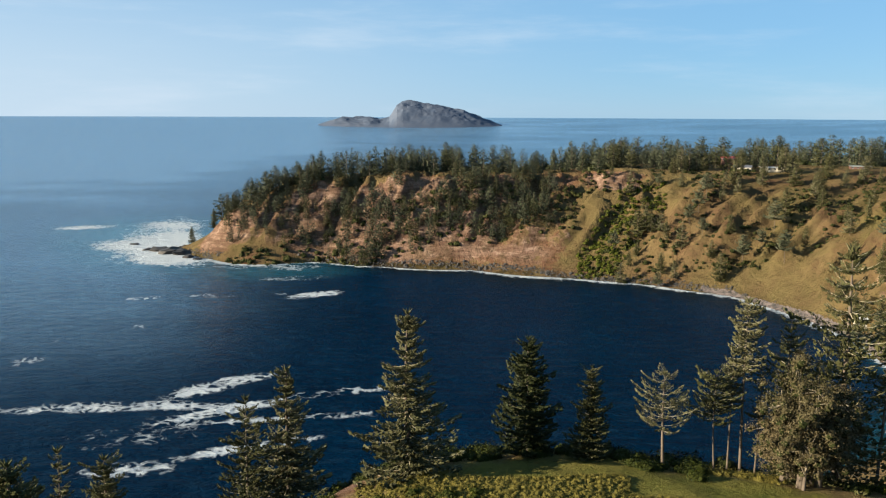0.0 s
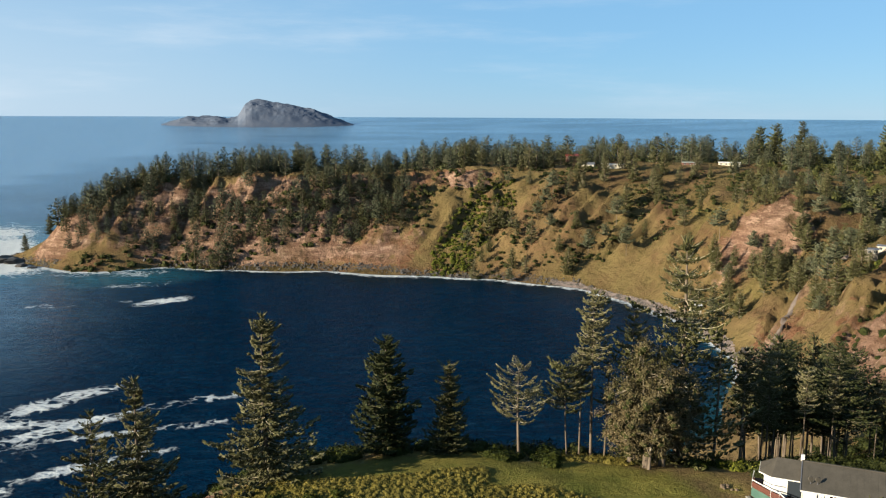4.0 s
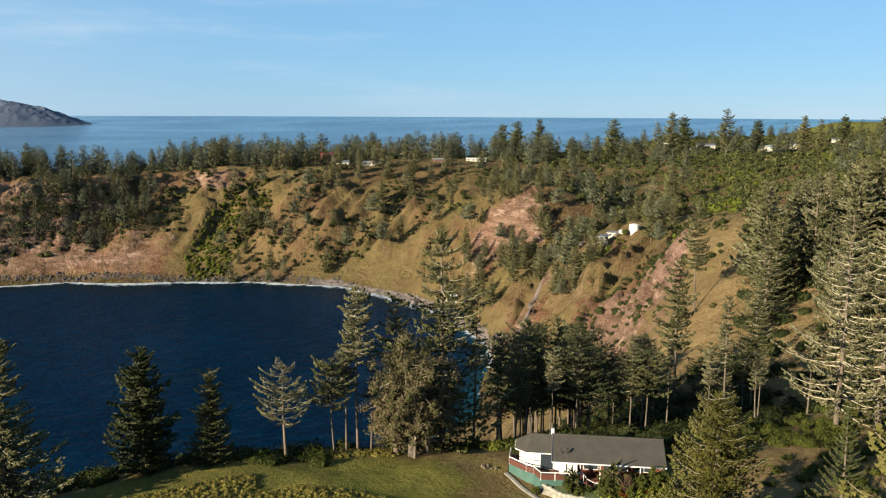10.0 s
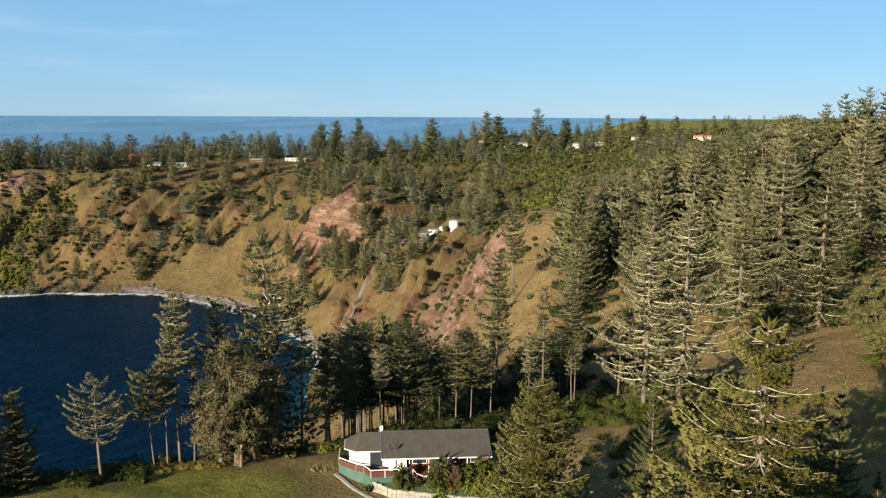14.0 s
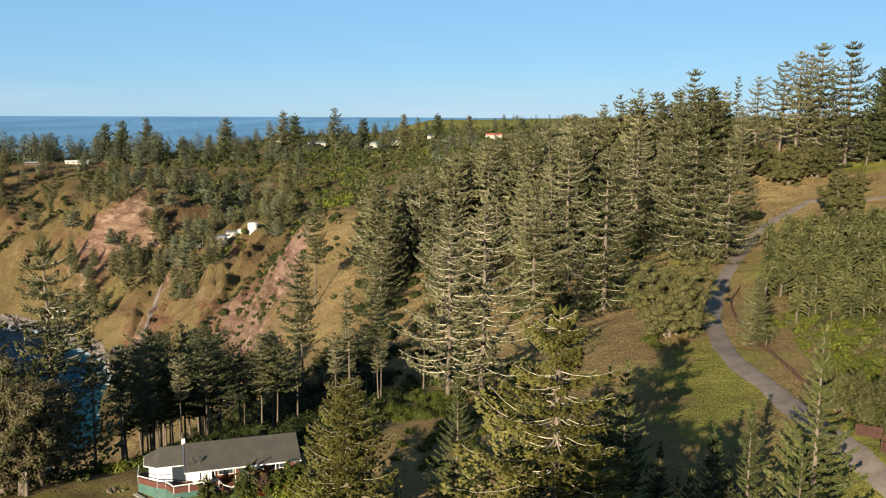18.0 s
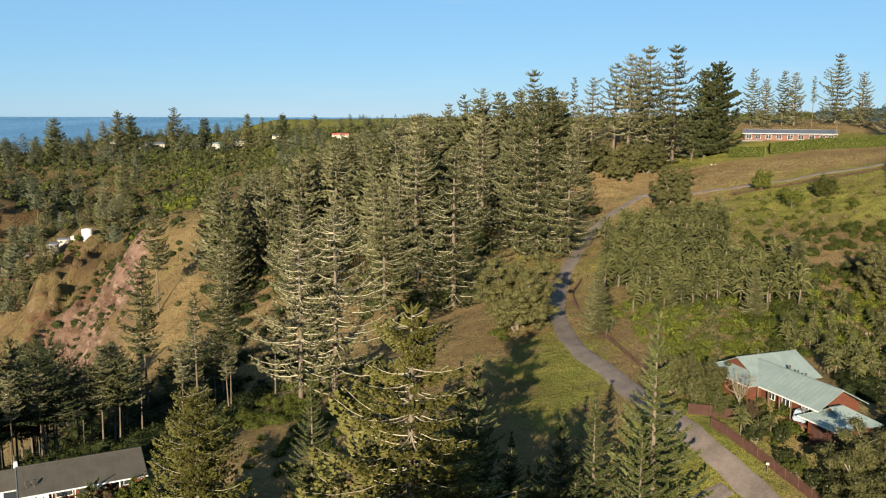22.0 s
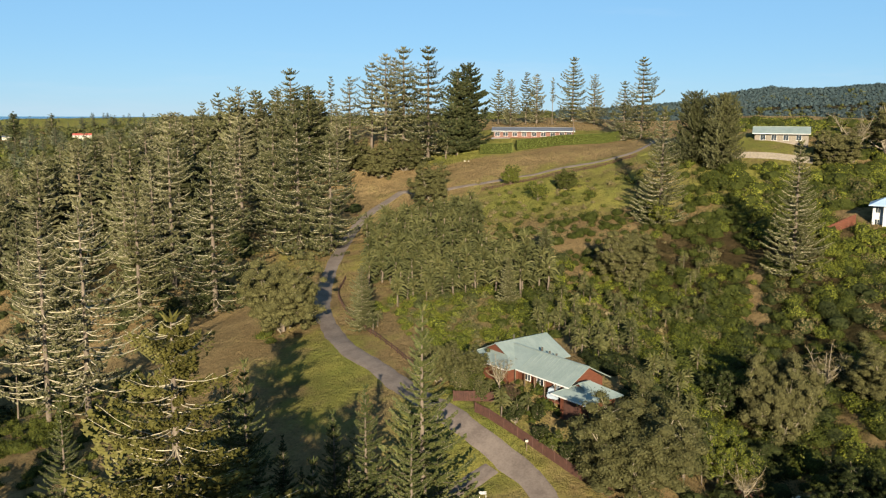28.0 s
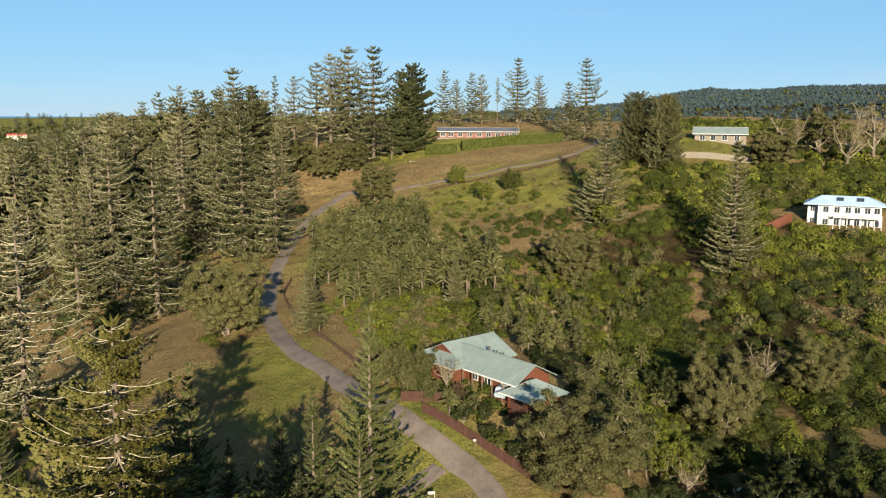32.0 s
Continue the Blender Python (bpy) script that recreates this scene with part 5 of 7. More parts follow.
for style, b, r, h, wide, seed, leaf in (
        ("oak", 90.1, 103, 13.8, 1.18, 0, "oak_bright"), ("oak", 66.0, 167, 17.0, 0.95, 1, None), ("oak", 98.9, 134, 16.0, 0.70, 1, "oak_bright"), ("oak", 88.8, 188, 13.0, 1.05, 1, None), ("oak", 75.8, 256, 12.0, 1.0, 0, None),
        ("willow", 23.7, 117, 17.0, 1.0, 0, "feather_leaf"), ("willow", 24.7, 119, 14.5, 1.1, 1, "feather_leaf"), ("willow", 22.6, 118.5, 11.0, 1.2, 0, "feather_leaf"), ("bare", 23.9, 116, 12.5, 0.62, 1, None), ("bare", 97.1, 112, 6.0, 1.0, 0, None), ("bush", 93.2, 112, 8.5, 0.8, 0, None), ("bush", 95.6, 116, 9.5, 0.85, 1, "scrub_bright"),
        ("bush", 95.4, 137, 8.0, 0.9, 1, None), ("bare", 101.5, 150, 10.0, 1.0, 1, None), ("oak", 104.5, 148, 10.0, 1.1, 0, None), ("bare", 102.0, 262, 15.0, 1.0, 0, None), ("pale", 103.6, 268, 16.0, 1.1, 1, None), ("bare", 105.2, 258, 18.0, 0.8, 1, None), ("bare", 106.6, 270, 19.0, 1.0, 0, None),
        ("oak", 101.0, 255, 11.0, 1.2, 1, None), ("bush", 97.5, 124, 6.0, 1.0, 0, None), ("bush", 106.0, 112, 6.5, 0.9, 1, None), ("bush", 103.5, 118, 6.5, 1.1, 0, None), ("bush", 93.0, 255, 9.0, 1.0, 1, "scrub_bright"), ("bush", 90.9, 215, 7.0, 0.9, 0, "scrub_bright"),
        ("oak", 76.5, 127, 7.0, 0.9, 1, None), ("oak", 78.6, 124, 6.0, 0.9, 0, None), ("bare", 80.6, 119, 6.0, 0.8, 0, None), ("oak", 72.6, 285, 13.0, 0.9, 0, None), ("oak", 74.2, 288, 12.0, 1.0, 1, None), ("pale", 76.9, 292, 9.0, 0.8, 0, None), ("oak", 70.8, 292, 11.0, 1.0, 1, None),
        ("oak", 81.2, 253, 6.0, 0.9, 0, "scrub_bright"), ("bush", 83.0, 238, 5.5, 1.0, 1, "scrub_bright"), ("oak", 84.8, 243, 6.5, 0.9, 1, "scrub"), ("bush", 60.8, 199, 6.0, 0.9, 0, None), ("bush", 102.8, 108, 7.0, 1.0, 1, None)):
    broadleaf(style, b, r, h, wide, seed, leaf)


# garden plants along the veranda of the bluff house
for k, (lx, h, leaf) in enumerate(((-4.4, 3.3, "scrub"), (0.2, 3.9, "scrub"), (1.5, 3.4, "scrub_bright"), (2.9, 3.7, "red_leaf"), (4.0, 3.5, "scrub"), (5.6, 4.2, "scrub_bright"), (7.0, 3.9, "scrub"), (-9.0, 1.5, "scrub_bright"), (4.8, 2.6, "red_leaf"), (-2.6, 2.2, "scrub"))):
    ly = -6.2 - 0.3 * (k % 2)
    gx0, gy0 = 69.02 + lx * 0.8348 + ly * 0.5505, 91.77 - lx * 0.5505 + ly * 0.8348
    broadleaf("bush", math.degrees(math.atan2(gx0, gy0)), math.hypot(gx0, gy0), h, 0.8, k % 2, leaf)


M["flower"] = leafy("red_flowers", (0.16, 0.016, 0.010), (0.26, 0.030, 0.018), (0.30, 0.06, 0.03))
for lx, h, leaf in ((2.3, 1.7, "flower"), (5.0, 1.5, "flower"), (3.4, 2.6, "scrub_bright"), (6.4, 2.8, "scrub_bright"), (0.9, 2.4, "scrub_bright"), (-3.4, 1.9, "scrub_bright"), (7.6, 2.2, "oak_bright")):
    gx0, gy0 = 69.02 + lx * 0.8348 - 7.4 * 0.5505, 91.77 - lx * 0.5505 - 7.4 * 0.8348
    broadleaf("bush", math.degrees(math.atan2(gx0, gy0)), math.hypot(gx0, gy0), h, 0.75, 1, leaf)


# undergrowth behind the bluff house, the shade there put into its colour
scrub("undergrowth", "tangled undergrowth beneath the pines behind the house, darkened for their shade", 34, 31.5, 43.0, 122, 136, 1.3, 2.4, 416, 0.086, "scrub_dark", 91)


# shrubs in front of the red house
for k, (lx, ly, h, leaf) in enumerate(((-14.5, -6.0, 3.8, "oak_leaf"), (-12.0, -7.2, 4.2, "oak_leaf"), (-9.6, -6.2, 3.2, "scrub"), (-7.4, -7.4, 3.6, "oak_leaf"), (-3.6, -5.2, 2.6, "red_leaf"), (-1.2, -5.6, 2.2, "scrub"), (1.6, -5.8, 2.6, "scrub_dark"), (-0.2, -8.2, 3.2, "scrub_dark"), (4.4, -8.4, 3.0, "scrub_dark"), (6.8, -8.8, 3.4, "scrub"), (9.2, -8.6, 3.2, "scrub_dark"))):
    gx0, gy0 = 117.8 - lx * 0.5519 + ly * 0.8339, 11.3 - lx * 0.8339 - ly * 0.5519
    broadleaf("bush", math.degrees(math.atan2(gx0, gy0)), math.hypot(gx0, gy0), h, 0.85, k % 2, leaf)


def palm_meshes(seed):
    rng = np.random.default_rng(900 + seed)
    s = np.linspace(0, 1, 5)
    TV, TF = tubes(np.stack([0.2 * np.sin(s * 2), 0.15 * s, s * 4.6 - 0.3], 1)[None], (0.17 - 0.05 * s)[None], 6)
    n, k = 64, 4
    q = np.linspace(0, 1, k)
    az = np.arange(n) * 2.4 + rng.normal(0, 0.2, n)
    lift = rng.uniform(0.2, 2.0, n)
    L = rng.uniform(1.2, 2.2, n)
    base = rng.uniform(2.2, 4.6, n)[:, None]
    run = L[:, None] * q * np.cos(lift * 0.6)[:, None]
    up = L[:, None] * (lift[:, None] * q * 0.8 - 0.6 * q ** 2.2)
    mid = np.stack([np.cos(az)[:, None] * run, np.sin(az)[:, None] * run, base + up], 2)
    side = np.stack([-np.sin(az), np.cos(az), 0 * az], 1)[:, None]
    half = (0.11 * np.sin(np.pi * (0.12 + 0.88 * q) ** 0.8) + 0.02)[None, :, None]
    drop = np.zeros((n, k, 3))
    drop[..., 2] = -0.16
    V = np.stack([mid - side * half + drop, mid, mid + side * half + drop], 2)
    ids = np.arange(n * k * 3).reshape(n, k, 3)
    F = np.concatenate([np.stack([ids[:, :-1, c], ids[:, :-1, c + 1], ids[:, 1:, c + 1], ids[:, 1:, c]], -1).reshape(-1, 4) for c in (0, 1)])
    return mesh_of("trunk", TV, TF, [M["bark"]], True), mesh_of("crown", V.reshape(-1, 3), F, [M["palm"]])


palms = [palm_meshes(k) for k in range(4)]
rng = random.Random(77)
planted = []
for b0, b1, r0, r1, count, h0, h1 in ((71.5, 84, 172, 238, 230, 0.8, 1.4), (83, 90, 140, 175, 45, 0.4, 0.8), (85.5, 95, 112, 150, 38, 0.5, 0.9), (86, 94, 165, 230, 30, 0.4, 0.7)):
    made = 0
    for _ in range(count * 10):
        b, r = rng.uniform(b0, b1), math.sqrt(rng.uniform(r0 * r0, r1 * r1))
        if made >= count or not free_of(b, r, planted, 1.7) or (b > 79.3 and 198 < r < 245) or (b < 73.5 and r < 190) or (85 < b < 92.5 and r < 131):
            continue
        planted.append(polar(b, r))
        made += 1
        x, y = planted[-1]
        k = rng.uniform(h0, h1)
        tree = thing("palm_tree", Matrix.Translation((x, y, ground(x, y))) @ Matrix.Rotation(rng.uniform(0, 6.28), 4, "Z") @ Matrix.Scale(k, 4), "small palm with arching olive fronds and dry skirts", "palm", "palms in the valley")
        for name, me in zip(("trunk", "crown"), palms[rng.randrange(4)]):
            tagged(hang(name, me, tree), kind="" if name == "trunk" else "stuff")

# scrub, space by space
clear = lambda b, r: ~((np.abs(b - 105) < 3.9) & (np.abs(r - 208) < 8)) & ~((b > 94.6) & (b < 100.6) & (r > 247) & (r < 275)) & ~((np.abs(b - 97.1 + 0.02 * (r - 176)) < 0.45) & (r > 162) & (r < 192))
scrub("valley_scrub", "thick green scrub filling the valley", 520, 92, 112, 118, 262, 1.4, 2.9, 540, 0.119, "scrub", 1, lambda b, r: clear(b, r) & (vnoise(b * 0.55, r * 0.045, 101) > -0.25))
scrub("dark_valley_scrub", "green bushes in the ravine, coloured dark for its shade", 260, 93, 112, 105, 190, 1.4, 2.8, 540, 0.112, "scrub_dark", 2, clear)
scrub("bright_valley_scrub", "bright yellow-green bushes on the valley side", 260, 90, 112, 130, 255, 1.3, 2.4, 540, 0.106, "scrub_bright", 3, lambda b, r: clear(b, r) & (vnoise(b * 0.55, r * 0.045, 101) < 0.15))
scrub("shade_thicket", "palms and shrubs behind the red house, coloured dark for the shade", 90, 86.3, 94, 122, 141, 1.0, 2.0, 420, 0.10, "scrub_dark", 59, lambda b, r: (r > 128) | (b > 88.6))
scrub("creeper_bank", "sunlit yellow-green creeper over the valley bank", 330, 83.5, 97, 132, 196, 0.8, 1.7, 420, 0.09, "scrub_bright", 58, lambda b, r: (b > 86) | (r > 146))
scrub("dry_valley_scrub", "grey-brown dead scrub among the bushes", 110, 93, 112, 150, 262, 1.4, 2.4, 288, 0.158, "scrub_dry", 4, lambda b, r: clear(b, r) & (vnoise(b * 0.5, r * 0.04, 102) > 0.1))
scrub("garden_scrub", "yellow-green shrubs round the red house", 120, 71.5, 84, 138, 178, 1.0, 2.0, 504, 0.086, "scrub_bright", 5, lambda b, r: r > 178 - (b - 71) * 7.5)
scrub("valley_creeper", "bright green creeper spilling down the valley side", 130, 92.3, 96.3, 138, 170, 1.0, 2.2, 420, 0.09, "scrub_bright", 61)
scrub("roadside_bright_shrubs", "yellow-green shrubs between the palms and the road", 20, 75.6, 78.6, 134, 148, 1.0, 2.0, 400, 0.09, "scrub_bright", 62)
scrub("slope_scrub", "mixed shrubs below the hill house", 330, 80, 92, 138, 225, 0.9, 2.0, 414, 0.092, "scrub", 6, lambda b, r: (r > 144))
scrub("hill_tussocks", "low tussocks and small shrubs on the hill", 150, 76, 92, 205, 258, 0.4, 1.0, 170, 0.11, "scrub_dry", 7)
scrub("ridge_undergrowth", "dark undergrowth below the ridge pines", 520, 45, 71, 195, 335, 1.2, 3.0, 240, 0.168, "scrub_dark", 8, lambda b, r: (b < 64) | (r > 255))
scrub("gully_undergrowth", "undergrowth in the gully, coloured dark for its shade", 420, 27, 53, 136, 235, 1.0, 2.6, 208, 0.196, "scrub_dark", 9, lambda b, r: (r > 142) & ((b < 48) | (r > 165)))
scrub("gully_green", "green shrubs on the gully banks", 130, 27, 57, 128, 165, 0.8, 1.7, 368, 0.086, "scrub", 10, lambda b, r: (b < 30) | (b > 46))
scrub("bluff_scrub", "shrubs along the edge of the bluff", 130, -12, 29, 118, 140, 0.7, 1.5, 304, 0.122, "scrub", 11, lambda b, r: r > 121)
scrub("bluff_dark_scrub", "dark shrubs under the bluff pines", 110, -16, 29, 112, 138, 0.9, 2.1, 320, 0.137, "scrub_dark", 12, lambda b, r: (r > 121.5) | (b < -9))
scrub("ridge_spur_scrub", "green shrubs on the broken ridge side", 190, 35, 44, 300, 400, 0.8, 2.0, 120, 0.22, "scrub_dark", 13)
scrub("far_slope_scrub", "green bushes on the far slope", 800, 8, 31, 640, 765, 0.7, 2.3, 44, 0.55, "far_scrub", 14, lambda b, r: vnoise(b * 0.8, r * 0.03, 61) > -0.1)
scrub("far_green_patch", "green thicket running down the far slope", 420, 9, 14.5, 652, 742, 1.2, 2.3, 60, 0.42, "scrub_bright", 15, lambda b, r: np.abs(b - 9.6 - (r - 660) * 0.055) < 1.9)
scrub("far_cliff_scrub", "bushes on the far cliff face", 380, -15, 9, 701, 739, 1.2, 3.2, 56, 0.7, "far_scrub", 16)
scrub("far_plateau_scrub", "green scrub and gardens on the far plateau", 1600, -8, 46, 765, 1300, 2.0, 5.0, 40, 1.1, "far_scrub", 17, lambda b, r: (r > 772) & ((r < 1000) | (b > 20)) & ~((np.abs(r - 785) < 32) & (b > 17) & (b < 30)))
scrub("far_valley_scrub", "dark wooded valley behind the orange spur", 1100, 32, 47, 480, 900, 1.8, 4.0, 60, 0.7, "far_scrub", 18, lambda b, r: (r > 500) & ((r > 605) | (b > 34.5)))
scrub("ridge_back_scrub", "bright green open scrub behind the ridge", 260, 41, 58, 400, 900, 1.8, 3.8, 60, 0.75, "scrub_bright", 19, lambda b, r: vnoise(b * 0.5, r * 0.012, 63) > 0.05)
scrub("ridge_back_bushes", "grey-green bush and low trees behind the ridge", 520, 44, 62, 400, 900, 2.0, 4.4, 60, 0.75, "far_scrub", 64, lambda b, r: vnoise(b * 0.5, r * 0.012, 63) < 0.15)
scrub("plateau_edge_scrub", "mixed bush and garden trees across the plateau", 1500, 44, 70, 560, 1500, 2.5, 5.5, 40, 1.3, "far_scrub", 36)
scrub("inland_scrub", "far green bush and farm trees inland", 1800, 42, 112, 850, 2300, 3.5, 7.5, 30, 2.0, "far_scrub", 20)
scrub("inland_woods", "woods below the mountain, tinted blue for haze", 1300, 84, 113, 900, 2100, 3.5, 8.0, 24, 2.4, "hazy_leaf", 35)
scrub("mountain_woods", "dark woods over the far mountain", 15000, 84, 114, 1900, 2950, 3.0, 6.0, 9, 2.0, "hazy_leaf", 21, None, 0.35, 1.15)
scrub("hedge_lawn_shrubs", "garden shrubs round the white bluff house", 36, 36, 44, 103, 110, 0.6, 1.2, 110, 0.22, "scrub", 22)
scrub("palm_understorey", "low olive shrubs between the palms", 360, 71.8, 85, 170, 240, 1.1, 2.0, 198, 0.132, "palm", 23, lambda b, r: ((b > 73.5) | (r > 190)) & ((b < 79.3) | (r < 200)))
scrub("crest_scrub", "dense rounded green bushes over the crest", 330, 93, 113, 208, 340, 1.6, 3.0, 288, 0.165, "scrub", 31, clear)
scrub("crest_bright_scrub", "yellow-green bushes on the crest", 420, 94, 113, 200, 330, 1.5, 2.8, 288, 0.165, "scrub_bright", 32, clear)
scrub("tank_shrubs", "shrubs in front of the storage tanks", 26, 35.4, 38.0, 452, 464, 1.2, 2.2, 70, 0.4, "scrub", 33)
scrub("white_house_scrub", "bright leafy bushes in front of the white house", 150, 100.2, 112, 180, 203, 1.3, 2.3, 330, 0.132, "scrub_bright", 24)
scrub("hill_shrubs", "small green shrubs in rows on the hill pasture", 90, 78.5, 90.5, 212, 256, 0.5, 1.3, 300, 0.10, "scrub", 34)
scrub("ridge_grass_shrubs", "small shrubs on the open ridge grass", 60, 38, 48, 255, 330, 0.6, 1.6, 60, 0.32, "scrub_dry", 25)
scrub("veranda_garden", "leafy garden plants along the veranda", 40, 36.2, 43.5, 105.4, 108.6, 0.9, 1.7, 170, 0.15, "scrub_bright", 26)
scrub("bluff_tussocks", "golden green tussocks along the front of the lawn", 4200, -6, 33, 92, 109, 0.22, 0.5, 64, 0.046, "straw", 27, lambda b, r: r < 102 - 2.0 * np.sin(b * 0.3) + 6 * (b < 13))
scrub("bluff_edge_scrub", "dark rounded bushes along the edge of the bluff", 150, -8, 18, 112, 121, 0.7, 1.6, 300, 0.10, "scrub", 41, lambda b, r: (r > 116.5 - 2.5 * ((b > 12) | (b < 1)) + 1.5 * np.sin(b * 1.7)))
scrub("bluff_edge_tussocks", "golden grass along the edge of the bluff", 160, 17.5, 23, 116.5, 121, 0.4, 0.8, 170, 0.05, "straw", 42)
scrub("gully_floor_bushes", "bushes under the gully pines, coloured dark for their shade", 200, 30, 46, 120, 140, 1.0, 2.1, 200, 0.13, "scrub_dark", 44)
scrub("gully_head_bushes", "bright green bushes at the head of the gully", 34, 26.5, 32, 121, 133, 0.8, 1.8, 260, 0.11, "scrub_bright", 43)
scrub("bluff_bank_scrub", "low dark and golden shrubs on the bank of the bluff", 120, -14, 3, 98, 122, 0.5, 1.3, 130, 0.15, "scrub", 28, lambda b, r: (b < -7) | (r > 117) | (r < 101))
scrub("garden_hedge_shrubs", "shrubs in the garden of the red house", 60, 76, 88, 112, 122, 0.5, 1.2, 120, 0.15, "scrub", 29, lambda b, r: (r > 119) | (b > 82))
scrub("roadside_shrubs", "dark and green shrubs beside the near trees", 90, 46, 58, 108, 150, 0.7, 1.6, 368, 0.079, "scrub", 30, lambda b, r: (b < 56) | (r < 120))


# ---- made things ----
M["roof_dark"] = plain("dark_roof_sheet", (0.0344, 0.031, 0.0249), (0.0482, 0.043, 0.0353), 0.6, 0.8, 0.2, obj=True)
M["roof_pale"] = plain("pale_green_roof_sheet", (0.111, 0.137, 0.127), (0.149, 0.175, 0.159), 0.5, 0.45, 0.4)
M["roof_grey"] = plain("grey_roof_sheet", (0.052, 0.054, 0.064), (0.075, 0.078, 0.090), 0.5, 0.5, 0.4)
M["roof_blue"] = plain("blue_grey_roof_sheet", (0.209, 0.281, 0.379), (0.274, 0.34, 0.432), 0.5, 0.45, 0.4)
M["roof_red"] = plain("red_roof_sheet", (0.261, 0.0458, 0.0327), (0.34, 0.0784, 0.0523), 0.5, 0.6, 0.3)
M["white"] = plain("white_paint", (0.379, 0.372, 0.356), (0.458, 0.451, 0.432), 1.0, 0.6, 0.3)
M["weatherboard"] = plain("pale_weatherboard", (0.235, 0.240, 0.250), (0.300, 0.305, 0.310), 1.0, 0.6, 0.3, stretch=(0.4, 0.4, 7))
M["green_paint"] = plain("green_paint", (0.026, 0.062, 0.050), (0.042, 0.083, 0.067), 1.0, 0.6, 0.3)
M["redwood"] = plain("red_boards", (0.0533, 0.0181, 0.00946), (0.086, 0.0292, 0.0155), 1.0, 0.7, 0.2, stretch=(1, 1, 6))
M["brick"] = plain("pink_brick", (0.0946, 0.0447, 0.0344), (0.129, 0.0671, 0.0516), 2.0, 0.85, 0.2)
M["fence_brown"] = plain("brown_palings", (0.0292, 0.0138, 0.0103), (0.0533, 0.0241, 0.0172), 2.0, 0.8, 0.2)
M["timber"] = plain("weathered_timber", (0.0645, 0.0473, 0.0327), (0.12, 0.0903, 0.0645), 2.0, 0.9, 0.1)
M["pale_fence"] = plain("pale_timber", (0.103, 0.0903, 0.0731), (0.155, 0.133, 0.107), 2.0, 0.9, 0.1)
M["stone"] = plain("pale_stone", (0.261, 0.236, 0.183), (0.379, 0.347, 0.281), 1.5, 0.9, 0.2, bump=0.02)
M["balustrade"] = plain("dark_red_boards", (0.045, 0.0170, 0.0120), (0.075, 0.027, 0.019), 1.0, 0.7, 0.2, stretch=(6, 6, 0.3))
M["lawn_green"] = plain("mown_lawn", (0.022, 0.036, 0.012), (0.052, 0.066, 0.022), 1.2, 0.95, 0.3, bump=0.05)
M["wall_stone"] = plain("weathered_wall_stone", (0.13, 0.122, 0.098), (0.22, 0.205, 0.165), 1.5, 0.9, 0.3, bump=0.04)
M["deck"] = plain("deck_boards", (0.075, 0.028, 0.018), (0.12, 0.047, 0.030), 1.0, 0.7, 0.2, stretch=(0.3, 6, 1))
M["hedge"] = leafy("hedge_leaves", (0.0409, 0.0591, 0.0136), (0.0772, 0.091, 0.0227), (0.109, 0.109, 0.0364))
gm, gt, gp = nodes_of("window_glass", 0.06, 0.5)
gp.inputs["Base Color"].default_value = (0.02, 0.025, 0.03, 1)
M["glass"] = gm


def box(bm, x0, x1, y0, y1, z0, z1):
    v = [bm.verts.new((x, y, z)) for z in (z0, z1) for x, y in ((x0, y0), (x1, y0), (x1, y1), (x0, y1))]
    for f in ((3, 2, 1, 0), (4, 5, 6, 7), (0, 1, 5, 4), (1, 2, 6, 5), (2, 3, 7, 6), (3, 0, 4, 7)):
        bm.faces.new([v[i] for i in f])


def boxes(*rows):
    bm = bmesh.new()
    for row in rows:
        box(bm, *row)
    return bm


def slab(bm, pts, thick):
    """A sloping sheet with thickness: pts counter-clockwise seen from above."""
    top = [bm.verts.new(p) for p in pts]
    low = [bm.verts.new((p[0], p[1], p[2] - thick)) for p in pts]
    bm.faces.new(top)
    bm.faces.new(low[::-1])
    for i in range(len(pts)):
        j = (i + 1) % len(pts)
        bm.faces.new((top[i], low[i], low[j], top[j]))


def plane_part(name, pts, material, parent, thick=0.12):
    bm = bmesh.new()
    slab(bm, pts, thick)
    return part(name, bm, material, parent)


def ribs(parent, p00, p10, p01, p11, material, step=0.75, high=0.035):
    """Standing seams up a roof plane from the eave p00-p10 to the ridge p01-p11, as one part."""
    p00, p10, p01, p11 = map(Vector, (p00, p10, p01, p11))
    n = max(2, int((p10 - p00).length / step))
    up = (p10 - p00).cross(p01 - p00).normalized()
    if up.z < 0:
        up = -up
    wid = (p10 - p00).normalized() * 0.03
    bm = bmesh.new()
    for i in range(1, n):
        a, b = p00.lerp(p10, i / n), p01.lerp(p11, i / n)
        v = [bm.verts.new(p) for p in (a - wid, a + wid, b + wid, b - wid)]
        w = [bm.verts.new(q.co + up * high) for q in v]
        bm.faces.new(w)
        for k in range(4):
            bm.faces.new((v[k], v[(k + 1) % 4], w[(k + 1) % 4], w[k]))
    bm.normal_update()
    tagged(part("seams", bm, material, parent), kind="stuff")


